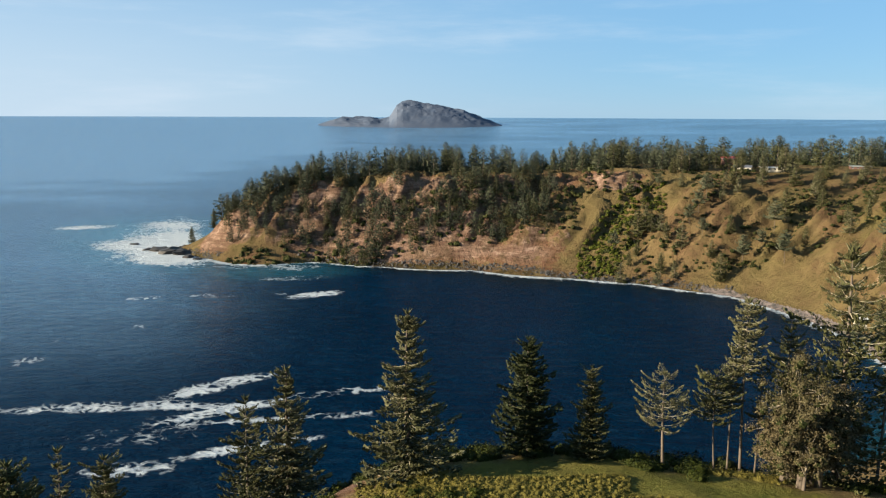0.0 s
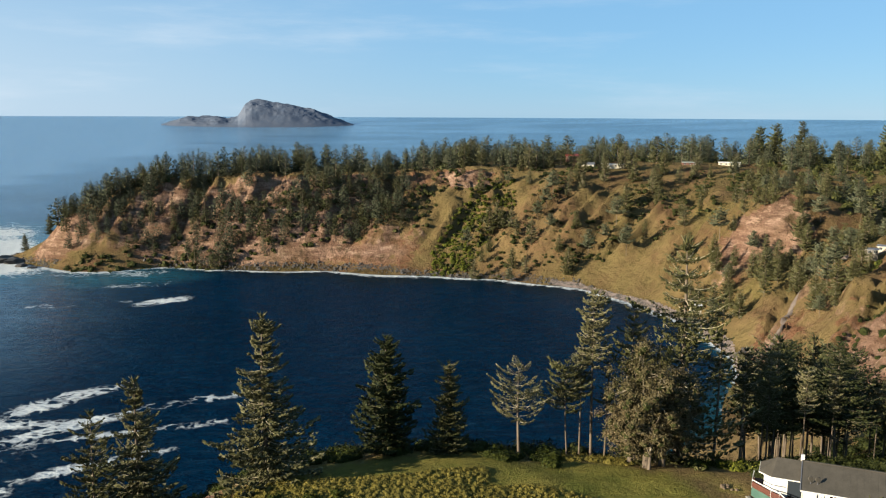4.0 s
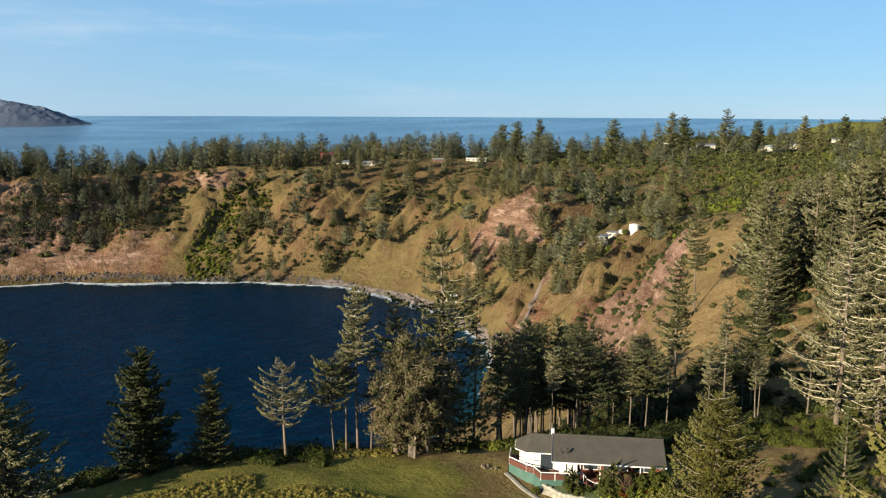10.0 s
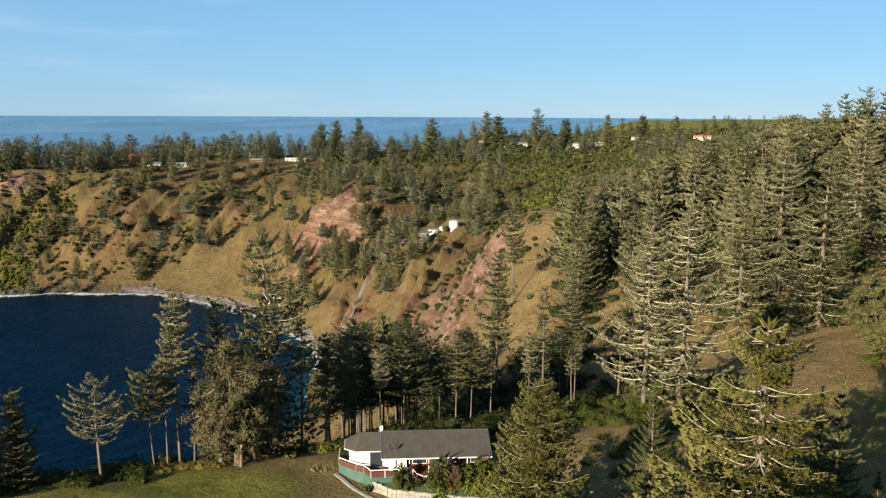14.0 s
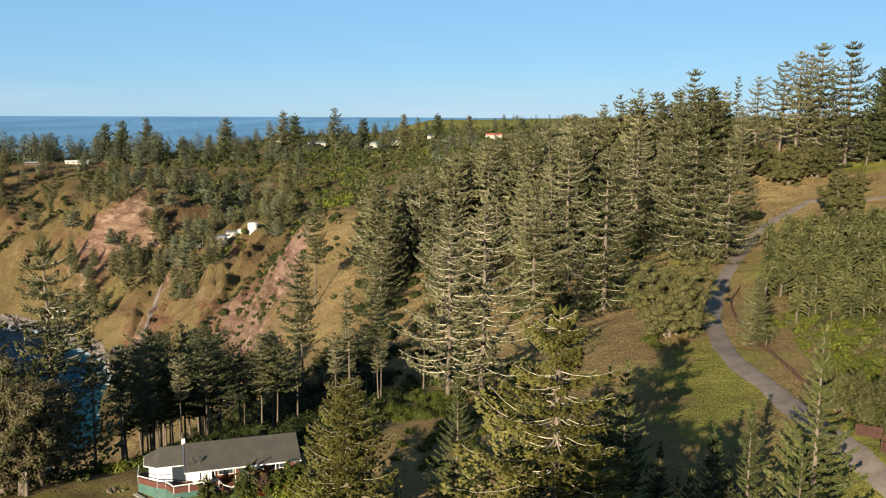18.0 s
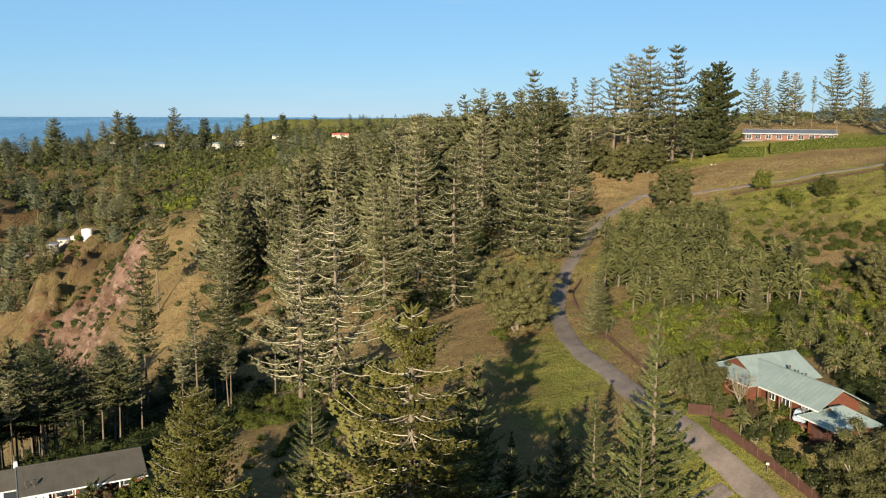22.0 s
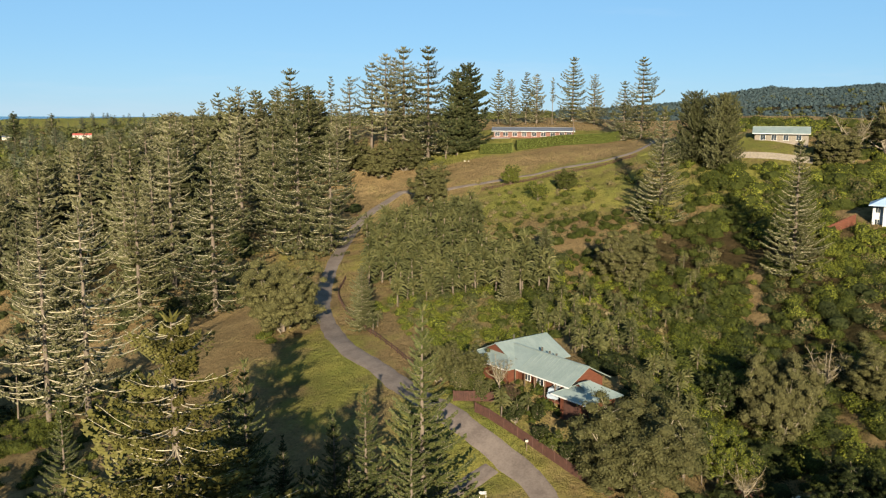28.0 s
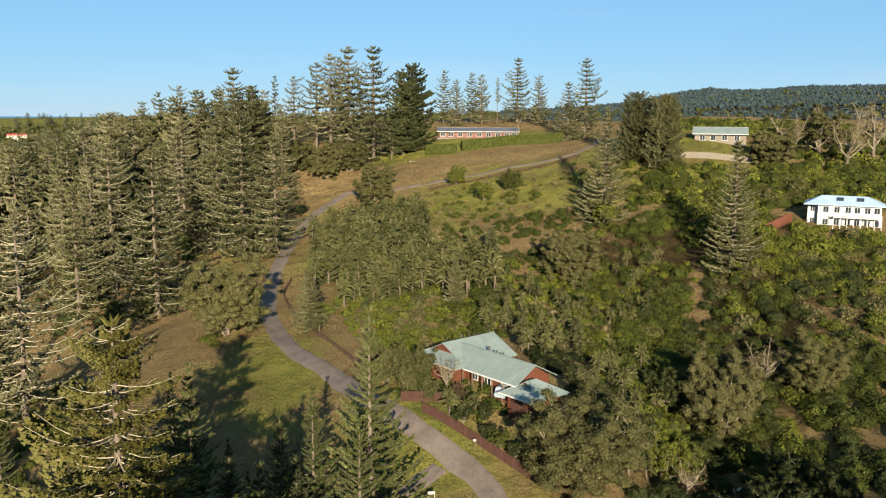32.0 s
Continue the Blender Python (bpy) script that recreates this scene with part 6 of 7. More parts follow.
def gable_roof(parent, x0, x1, half, eave, ridge, material, y=0.0, seams=True, high=0.035):
    a = plane_part("roof_plane", [(x0, y - half, eave), (x1, y - half, eave), (x1, y, ridge), (x0, y, ridge)], material, parent)
    b = plane_part("roof_plane", [(x1, y + half, eave), (x0, y + half, eave), (x0, y, ridge), (x1, y, ridge)], material, parent)
    part("ridge_cap", boxes((x0, x1, y - 0.14, y + 0.14, ridge - 0.02, ridge + 0.06)), material, parent)
    part("gutter", boxes((x0, x1, y - half - 0.12, y - half, eave - 0.16, eave - 0.02)), M["white"], parent)
    if seams:
        ribs(a, (x0, y - half, eave), (x1, y - half, eave), (x0, y, ridge), (x1, y, ridge), material, high=high)
    return a, b


def gable_end(parent, x, half, low, ridge, material, y=0.0, thick=0.12):
    bm = bmesh.new()
    pts = [(y - half, low), (y + half, low), (y, ridge)]
    a = [bm.verts.new((x, q, z)) for q, z in pts]
    b = [bm.verts.new((x + thick, q, z)) for q, z in pts]
    bm.faces.new(a[::-1])
    bm.faces.new(b)
    for i in range(3):
        j = (i + 1) % 3
        bm.faces.new((a[i], a[j], b[j], b[i]))
    return part("gable", bm, material, parent)


def window_at(parent, x, y, z, w, h, side="y", sign=-1, frame_mat=None):
    """A window set on a wall: frame and pane. side: the axis that the wall faces."""
    frame_mat = frame_mat or M["white"]
    e, d = 0.07, 0.06

    def b(u0, u1, z0, z1, n0, n1):
        lo, hi = sorted((sign * n0, sign * n1))
        return (x + u0, x + u1, y + lo, y + hi, z + z0, z + z1) if side == "y" else (x + lo, x + hi, y + u0, y + u1, z + z0, z + z1)
    win = part("window", boxes(b(-w / 2, w / 2, -e, 0, 0, d), b(-w / 2, w / 2, h, h + e, 0, d), b(-w / 2, -w / 2 + e, 0, h, 0, d), b(w / 2 - e, w / 2, 0, h, 0, d), b(-0.025, 0.025, 0, h, 0, d)), frame_mat, parent)
    part("pane", boxes(b(-w / 2 + e, w / 2 - e, 0, h, 0.0, 0.025)), M["glass"], win)
    return win


def house_at(name, x, y, z, angle, label, category="house", group=""):
    return thing(name, Matrix.Translation((x, y, z)) @ Matrix.Rotation(radians(angle), 4, "Z"), label, category, group)


# the white house on the bluff: long dark roof, eight-sided end room, green-skirted deck
hA = house_at("bluff_house", 69.02, 91.77, 76.7, -33.4, "white bungalow with a long dark sheet roof and a green-skirted deck")
# main wall in dark boards, standing in for the veranda's deep shade
part("wall", boxes((-6.0, 7.6, -2.9, 4.2, -1.5, 2.75)), M["redwood"], hA)
part("wall", boxes((-6.0, -3.6, -3.6, -2.9, -1.5, 2.6)), M["white"], hA)
for k in range(6):
    part("veranda_post", boxes((-5.9 + 2.6 * k, -5.8 + 2.6 * k, -4.6, -4.5, -1.2, 2.5)), M["white"], hA)
part("veranda_floor", boxes((-6.0, 7.6, -4.6, -2.9, -0.2, 0.05)), M["deck"], hA)
gable_roof(hA, -7.0, 7.9, 4.9, 2.6, 4.55, M["roof_dark"], high=0.012)
gable_end(hA, 7.45, 4.2, 2.7, 4.3, M["white"])
# end room with a hipped five-sided end
room = [(-6.0, -2.4), (-6.0, 2.4), (-10.2, 2.4), (-11.4, 1.35), (-11.4, -1.35), (-10.2, -2.4)]
for k in range(1, 6):
    (px, py), (qx, qy) = room[k], room[(k + 1) % 6]
    out = Vector((qy - py, px - qx, 0)).normalized()
    inn = out * -0.14
    bm = bmesh.new()
    slab(bm, [(px, py, 2.95), (qx, qy, 2.95), (qx + inn.x, qy + inn.y, 2.95), (px + inn.x, py + inn.y, 2.95)], 4.2)
    bmesh.ops.recalc_face_normals(bm, faces=bm.faces)
    part("wall", bm, M["white"], hA)
    a, b = Vector((px, py, 0)), Vector((qx, qy, 0))
    rows8 = {3: (("glass_door", 0.08, 0.92, 0.4, 2.5, M["glass"]),), 4: (("rail", 0.04, 0.96, 1.55, 1.66, M["roof_grey"]),), 5: (("rail", 0.03, 0.36, 1.55, 1.66, M["roof_grey"]), ("glass_door", 0.40, 0.80, 0.4, 2.6, M["glass"]), ("door_frame", 0.80, 0.83, 0.35, 2.7, M["white"]))}
    for name, s0, s1, z0, z1, mat in rows8.get(k, ()):
        u, w = a.lerp(b, s0) + out * 0.03, a.lerp(b, s1) + out * 0.03
        bm = bmesh.new()
        slab(bm, [(u.x, u.y, z1), (w.x, w.y, z1), (w.x + out.x * 0.04, w.y + out.y * 0.04, z1), (u.x + out.x * 0.04, u.y + out.y * 0.04, z1)], z1 - z0)
        bmesh.ops.recalc_face_normals(bm, faces=bm.faces)
        part(name, bm, mat, hA)
eaves = [(-6.4, 2.95), (-10.5, 2.95), (-12.0, 1.7), (-12.0, -1.7), (-10.5, -2.95), (-6.4, -2.95)]
for k in range(5):
    p, q = eaves[k], eaves[k + 1]
    tip = [(-9.9, 0, 4.5)] if 0 < k < 4 else ([(-9.9, 0, 4.5), (-6.4, 0, 4.5)] if k == 0 else [(-6.4, 0, 4.5), (-9.9, 0, 4.5)])
    bm = bmesh.new()
    slab(bm, [(p[0], p[1], 2.9), (q[0], q[1], 2.9)] + tip, 0.1)
    bmesh.ops.recalc_face_normals(bm, faces=bm.faces)
    part("roof_plane", bm, M["roof_dark"], hA)
    if k > 1:
        d = Vector((q[0] - p[0], q[1] - p[1], 0))
        o = Vector((d.y, -d.x, 0)).normalized() * -0.06
        bm = bmesh.new()
        slab(bm, [(p[0] - o.x, p[1] - o.y, 2.89), (q[0] - o.x, q[1] - o.y, 2.89), (q[0] + o.x, q[1] + o.y, 2.89), (p[0] + o.x, p[1] + o.y, 2.89)], 0.13)
        bmesh.ops.recalc_face_normals(bm, faces=bm.faces)
        part("gutter", bm, M["white"], hA)
bm = bmesh.new()
slab(bm, [(-7.08, -4.95, 2.66), (-6.96, -4.95, 2.66), (-6.96, 0, 4.62), (-7.08, 0, 4.62)], 0.2)
bmesh.ops.recalc_face_normals(bm, faces=bm.faces)
part("verge_board", bm, M["roof_grey"], hA)
part("chimney", boxes((-7.2, -6.75, 0.2, 0.65, 4.2, 5.15)), M["white"], hA)
for k, (sx, sy) in enumerate(((-5.9, -3.7), (-5.1, -3.6))):
    bm = bmesh.new()
    bmesh.ops.create_cone(bm, cap_ends=True, segments=14, radius1=0.34, radius2=0.28, depth=0.07, matrix=Matrix.Translation((sx, sy, 3.75)) @ Matrix.Rotation(radians(65), 4, "X") @ Matrix.Rotation(radians(25), 4, "Y"))
    dish = part("satellite_dish", bm, M["roof_dark"], hA)
    part("bracket", boxes((sx - 0.03, sx + 0.03, sy - 0.03, sy + 0.03, 3.1, 3.72)), M["roof_grey"], dish)
# deck with skirt, rail, and posts
deck_line = [(-12.8, 2.2), (-12.8, -1.0), (-10.4, -3.3), (-9.35, -3.9), (-8.4, -5.7), (-2.8, -5.2)]
bm = bmesh.new()
slab(bm, [(x, y, 0.35) for x, y in deck_line] + [(-2.8, -4.65, 0.35), (-6.05, -4.65, 0.35), (-6.05, 2.2, 0.35)], 0.18)
bmesh.ops.recalc_face_normals(bm, faces=bm.faces)
deck = part("deck", bm, M["deck"], hA)
for (xa, ya), (xb, yb) in zip(deck_line[:-1], deck_line[1:]):
    d = Vector((xb - xa, yb - ya, 0))
    nrm = Vector((d.y, -d.x, 0)).normalized() * 0.04
    for z0, z1, mat, name in ((-1.9, 0.30, M["green_paint"], "skirt"), (1.24, 1.36, M["white"], "rail"), (0.42, 1.08, M["balustrade"], "balustrade")):
        bm = bmesh.new()
        slab(bm, [(xa - nrm.x, ya - nrm.y, z1), (xb - nrm.x, yb - nrm.y, z1), (xb + nrm.x, yb + nrm.y, z1), (xa + nrm.x, ya + nrm.y, z1)], z1 - z0)
        bmesh.ops.recalc_face_normals(bm, faces=bm.faces)
        part(name, bm, mat, deck)
    steps = max(1, int(d.length / 1.8))
    for i in range(steps + 1):
        q = Vector((xa, ya, 0)).lerp(Vector((xb, yb, 0)), i / steps)
        part("post", boxes((q.x - 0.05, q.x + 0.05, q.y - 0.05, q.y + 0.05, 0.2, 1.3)), M["white"], deck)
for x, w in ((-4.6, 1.5), (-1.8, 2.0), (2.0, 2.2), (5.2, 2.2)):
    window_at(hA, x, -2.9, 1.0, w, 1.05)
part("door", boxes((-0.1, 0.75, -2.96, -2.9, 0.1, 2.1)), M["glass"], hA)
# stair with white rail down to the garden
stair = part("stair", boxes(*[(-2.8 + 0.3 * k, -2.5 + 0.3 * k, -5.9, -4.9, 0.2 - 0.18 * k, 0.32 - 0.18 * k) for k in range(5)]), M["deck"], hA)
for run in ([(-2.8, -5.2, 1.32), (-2.4, -5.95, 0.95)], [(-2.4, -5.95, 0.95), (-1.4, -5.95, 0.45)], [(-1.4, -5.95, 0.45), (-0.4, -5.95, 0.45)]):
    (xa, ya, za), (xb, yb, zb) = run
    bm = bmesh.new()
    slab(bm, [(xa, ya - 0.05, za), (xb, yb - 0.05, zb), (xb, yb + 0.05, zb), (xa, ya + 0.05, za)], 0.1)
    bmesh.ops.recalc_face_normals(bm, faces=bm.faces)
    part("rail", bm, M["white"], stair)
    part("post", boxes((xb - 0.05, xb + 0.05, yb - 0.05, yb + 0.05, -1.6, zb)), M["balustrade"], stair)


def bluff_spot(lx, ly):
    return 69.02 + lx * 0.8348 + ly * 0.5505, 91.77 - lx * 0.5505 + ly * 0.8348


# lawn terrace in front of the veranda, held by a curved pale stone wall
edge = [(-8.2, -5.8, -0.35), (-7.6, -6.0, -0.5), (-6.9, -6.3, -0.65), (-6.1, -7.0, -0.72), (-5.0, -7.6, -0.75), (-2.6, -8.2, -0.75), (0, -9.0, -0.75), (2.5, -9.8, -0.75), (5.5, -10.6, -0.72), (9.0, -11.0, -0.7)]
back = [(min(max(lx, -8.1), 9.0), -4.4, -0.25) for lx, ly, z in edge]
V, F = [], []
for k, (f, b) in enumerate(zip(edge, back)):
    for s in range(7):
        q = Vector(f).lerp(Vector(b), s / 6)
        V.append(bluff_spot(q.x, q.y) + (76.7 + q.z + 0.05 * math.sin(k * 1.7 + s * 2.1) * (0 < s < 6),))
for k in range(len(edge) - 1):
    F += [(k * 7 + s, (k + 1) * 7 + s, (k + 1) * 7 + s + 1, k * 7 + s + 1) for s in range(6)]
terrace = tagged(new("garden_terrace", mesh_of("garden_terrace", V, F, [M["lawn_green"]], True)), "small green lawn terrace below the veranda", "lawn", kind="structure")
garden_wall = thing("garden_wall", Matrix.Translation((69.02, 91.77, 76.7)) @ Matrix.Rotation(radians(-33.4), 4, "Z"), "curved pale stone retaining wall of the garden", "wall")
rg = random.Random(77)
for (xa, ya, za), (xb, yb, zb) in zip(edge[:-1], edge[1:]):
    d = Vector((xb - xa, yb - ya, 0))
    n = max(1, round(d.length / 0.8))
    nrm = Vector((d.y, -d.x, 0)).normalized() * 0.16
    for i in range(n):
        a, b = Vector((xa, ya, 0)).lerp(Vector((xb, yb, 0)), i / n), Vector((xa, ya, 0)).lerp(Vector((xb, yb, 0)), (i + 0.97) / n)
        z1 = za + (zb - za) * i / n + 0.1 + rg.uniform(-0.04, 0.04)
        for top, low, lean in ((z1, z1 - 0.5, 0.0), (z1 - 0.52, z1 - 1.9, 0.06)):
            bm = bmesh.new()
            o = nrm * (1 + lean * 4 + rg.uniform(-0.1, 0.1))
            slab(bm, [(a.x - nrm.x, a.y - nrm.y, top), (b.x - nrm.x, b.y - nrm.y, top), (b.x + o.x, b.y + o.y, top), (a.x + o.x, a.y + o.y, top)], top - low)
            bmesh.ops.recalc_face_normals(bm, faces=bm.faces)
            part("stone", bm, M["wall_stone"], garden_wall)

# the red house with the pale green roof: a cross wing with a gablet, the long main roof, and a low wing
hB = house_at("red_house", 117.8, 11.3, 86.2, -130.0, "red timber house with a pale green sheet roof and gablets")
RP = M["roof_pale"]
for row in ((-15.5, -6.7, -3.2, 7.8, -2.6, 2.45), (-6.7, 4.4, -1.2, 4.6, -2.6, 2.45), (3.9, 8.7, -3.0, 2.5, -3.6, 1.45)):
    part("wall", boxes(row), M["redwood"], hB)


def roof_face(pts):
    bm = bmesh.new()
    slab(bm, pts, 0.1)
    bmesh.ops.recalc_face_normals(bm, faces=bm.faces)
    return part("roof_plane", bm, RP, hB)


def dutch_wing(x0, x1, y0, y1, eave, ridge, gablet_y, hipped):
    """A wing whose ridge runs away from the front, with a small gable over its front hip."""
    xm, rise = (x0 + x1) / 2, ridge - eave
    zg = eave + rise * (gablet_y - y0) / ((x1 - x0) / 2)
    hw = (ridge - zg) * (x1 - x0) / 2 / rise
    yb = y1 - ((x1 - x0) / 2 if hipped else 0)
    for sgn, xe in ((-1, x0), (1, x1)):
        side = roof_face([(xe, y0, eave), (xe, y1, eave), (xm, yb, ridge), (xm, gablet_y - 0.35, ridge), (xm + sgn * hw, gablet_y - 0.35, zg)])
        if sgn > 0:
            ribs(side, (xe, gablet_y, eave), (xe, yb, eave), (xm, gablet_y, ridge), (xm, yb, ridge), RP)
    roof_face([(x0, y0, eave), (x1, y0, eave), (xm + hw, gablet_y, zg), (xm - hw, gablet_y, zg)])
    if hipped:
        roof_face([(x1, y1, eave), (x0, y1, eave), (xm, yb, ridge)])
    bm = bmesh.new()
    slab(bm, [(xm - hw, gablet_y, zg), (xm + hw, gablet_y, zg), (xm, gablet_y + 0.02, ridge - 0.1)], 0.05)
    bmesh.ops.recalc_face_normals(bm, faces=bm.faces)
    part("gable", bm, M["redwood"], hB)
    part("ridge_cap", boxes((xm - 0.14, xm + 0.14, gablet_y - 0.35, yb, ridge - 0.02, ridge + 0.05)), RP, hB)
    part("gutter", boxes((x0, x1, y0 - 0.12, y0, eave - 0.16, eave - 0.02)), M["white"], hB)


dutch_wing(-16.4, -5.8, -4.1, 8.6, 2.4, 4.9, -1.6, False)
dutch_wing(3.0, 9.5, -3.9, 3.4, 1.4, 3.2, -1.7, True)
front = roof_face([(-5.8, -2.6, 2.36), (5.0, -2.6, 2.4), (5.0, 1.2, 4.6), (-10.4, 1.2, 4.6)])
ribs(front, (-5.8, -2.6, 2.4), (5.0, -2.6, 2.4), (-5.8, 1.2, 4.6), (5.0, 1.2, 4.6), RP)
roof_face([(5.0, 5.6, 2.4), (-5.8, 5.6, 2.36), (-10.4, 1.2, 4.6), (5.0, 1.2, 4.6)])
part("ridge_cap", boxes((-10.3, 5.0, 1.06, 1.34, 4.58, 4.66)), RP, hB)
part("gutter", boxes((-5.6, 5.0, -2.72, -2.6, 2.24, 2.38)), M["white"], hB)
gable_end(hB, 4.3, 3.3, 2.4, 4.4, M["redwood"], 1.4)
for sgn, ye in ((-1, -2.6), (1, 5.6)):
    bm = bmesh.new()
    slab(bm, [(4.98, ye, 2.42), (5.08, ye, 2.42), (5.08, 1.2, 4.64), (4.98, 1.2, 4.64)], 0.12)
    bmesh.ops.recalc_face_normals(bm, faces=bm.faces)
    part("verge_board", bm, M["roof_pale"], hB)
for x, y, w in ((-14.6, -3.2, 0.9), (-12.9, -3.2, 1.0), (-8.6, -3.2, 1.2), (-4.6, -1.2, 1.2), (-2.0, -1.2, 1.4), (1.4, -1.2, 1.2)):
    window_at(hB, x, y, 0.7, w, 1.3)
part("garage_door", boxes((4.6, 7.6, -3.06, -3.0, -2.0, 0.9)), M["fence_brown"], hB)
part("deck", boxes((-6.7, 4.4, -2.5, -1.2, -0.5, -0.3)), M["deck"], hB)
for x, y, z in ((-11.6, 2.2, 4.9), (-6.4, 3.2, 3.9), (-5.2, 3.6, 3.5), (-4.4, 4.2, 3.2)):
    bm = bmesh.new()
    bmesh.ops.create_cone(bm, cap_ends=True, segments=10, radius1=0.17, radius2=0.15, depth=0.8, matrix=Matrix.Translation((x, y, z + 0.2)))
    part("vent_pipe", bm, M["roof_dark"], hB)
for k in range(6):
    part("veranda_post", boxes((-6.0 + 2.05 * k, -5.88 + 2.05 * k, -2.5, -2.38, -1.0, 2.35)), M["timber"], hB)

# hill house, white house, and the pale house on the far side
hC = house_at("hill_house", 303.2, 39.3, 116.3, -82.5, "long low brick house with a grey sheet roof on the hill")
part("wall", boxes((-13.6, 13.6, -3.8, 3.8, -1.5, 2.5)), M["brick"], hC)
gable_roof(hC, -14.4, 14.2, 4.9, 2.5, 3.7, M["roof_grey"])
part("base_wall", boxes((-14.4, -8.0, -4.9, -4.7, -2.2, 0.2)), M["roof_grey"], hC)
for x in (-12.4, -9.6, -6.4, -3.2, 0.2, 3.4, 6.6, 9.8, 12.2):
    window_at(hC, x, -3.8, 0.7, 1.7, 1.3)
for k in range(9):
    part("veranda_post", boxes((-13.8 + 3.4 * k, -13.7 + 3.4 * k, -4.75, -4.65, -1.0, 2.4)), M["timber"], hC)

hD = house_at("white_house", 201.2, -55.0, 100.8, -105.0, "two-storey white weatherboard house with a blue-grey roof and balcony")
part("wall", boxes((-5.2, 7.3, -3.6, 3.6, -2.0, 5.2)), M["weatherboard"], hD)
part("wall", boxes((-7.3, -5.2, -2.4, 3.2, -2.0, 5.1)), M["weatherboard"], hD)
for z in (0.1, 2.7, 5.0):
    part("trim_board", boxes((-5.25, 7.35, -3.66, -3.6, z, z + 0.16)), M["white"], hD)
for pts in ([(-8.1, -4.4, 5.1), (8.1, -4.4, 5.1), (4.6, 0, 6.8), (-4.6, 0, 6.8)], [(8.1, 4.4, 5.1), (-8.1, 4.4, 5.1), (-4.6, 0, 6.8), (4.6, 0, 6.8)], [(-8.1, 4.4, 5.1), (-8.1, -4.4, 5.1), (-4.6, 0, 6.8)], [(8.1, -4.4, 5.1), (8.1, 4.4, 5.1), (4.6, 0, 6.8)]):
    plane_part("roof_plane", pts, M["roof_blue"], hD)
for x in (-1.6, 2.4):
    plane_part("skylight", [(x, -2.5, 5.95), (x + 1.4, -2.5, 5.95), (x + 1.4, -1.0, 6.53), (x, -1.0, 6.53)], M["glass"], hD, 0.08)
for z in (0.7, 3.4):
    window_at(hD, -6.3, -2.4, z, 1.0, 1.25)
    for x in (-3.6, -1.4, 0.8, 2.6, 4.6, 6.4):
        window_at(hD, x, -3.6, z, 1.2, 1.25)
balcony = part("balcony", boxes((-2.0, 7.4, -5.3, -3.6, 2.45, 2.62)), M["white"], hD)
for z in (0.62, 0.9, 1.15):
    part("rail", boxes((-2.0, 7.4, -5.34, -5.28, 2.0 + z, 2.06 + z)), M["white"], balcony)
for k in range(8):
    part("post", boxes((-2.0 + 1.33 * k, -1.9 + 1.33 * k, -5.35, -5.25, -0.6, 3.2)), M["white"], balcony)
part("terrace", boxes((-2.5, 9.5, -6.2, -3.6, -1.6, -0.45)), M["white"], hD)

hE = house_at("pale_house", 267.4, -37.2, 117.0, -97.8, "pale block house with a light green roof above a timber fence")
part("wall", boxes((-7.2, 7.2, -3.4, 3.4, -1.5, 2.6)), M["pale_fence"], hE)
gable_roof(hE, -7.9, 7.7, 4.6, 2.5, 4.4, M["roof_pale"])
gable_end(hE, 7.2, 3.6, 2.55, 4.2, M["pale_fence"])
for x in (-5.0, -2.0, 1.2, 4.6):
    window_at(hE, x, -3.4, 0.6, 1.5, 1.5)


def small_house(b, r, z, length, deep, turn, wall, roof, label, low=False):
    x, y = polar(b, r)
    h = house_at("cottage", x, y, z, -b + turn, label, "house", "far houses")
    L, D = length / 2, deep / 2
    part("wall", boxes((-L, L, -D, D, -3, 2.6)), M[wall], h)
    gable_roof(h, -L - 0.5, L + 0.5, D + 0.7, 2.5, 3.1 if low else 4.3, M[roof], seams=False)
    for s in (-L, L - 0.12):
        gable_end(h, s, D, 2.55, 2.95 if low else 4.1, M[wall])
    n = max(2, int(length / 4))
    for k in range(n):
        window_at(h, -L + (k + 0.5) * length / n, -D, 0.7, 1.6, 1.2)
    return h


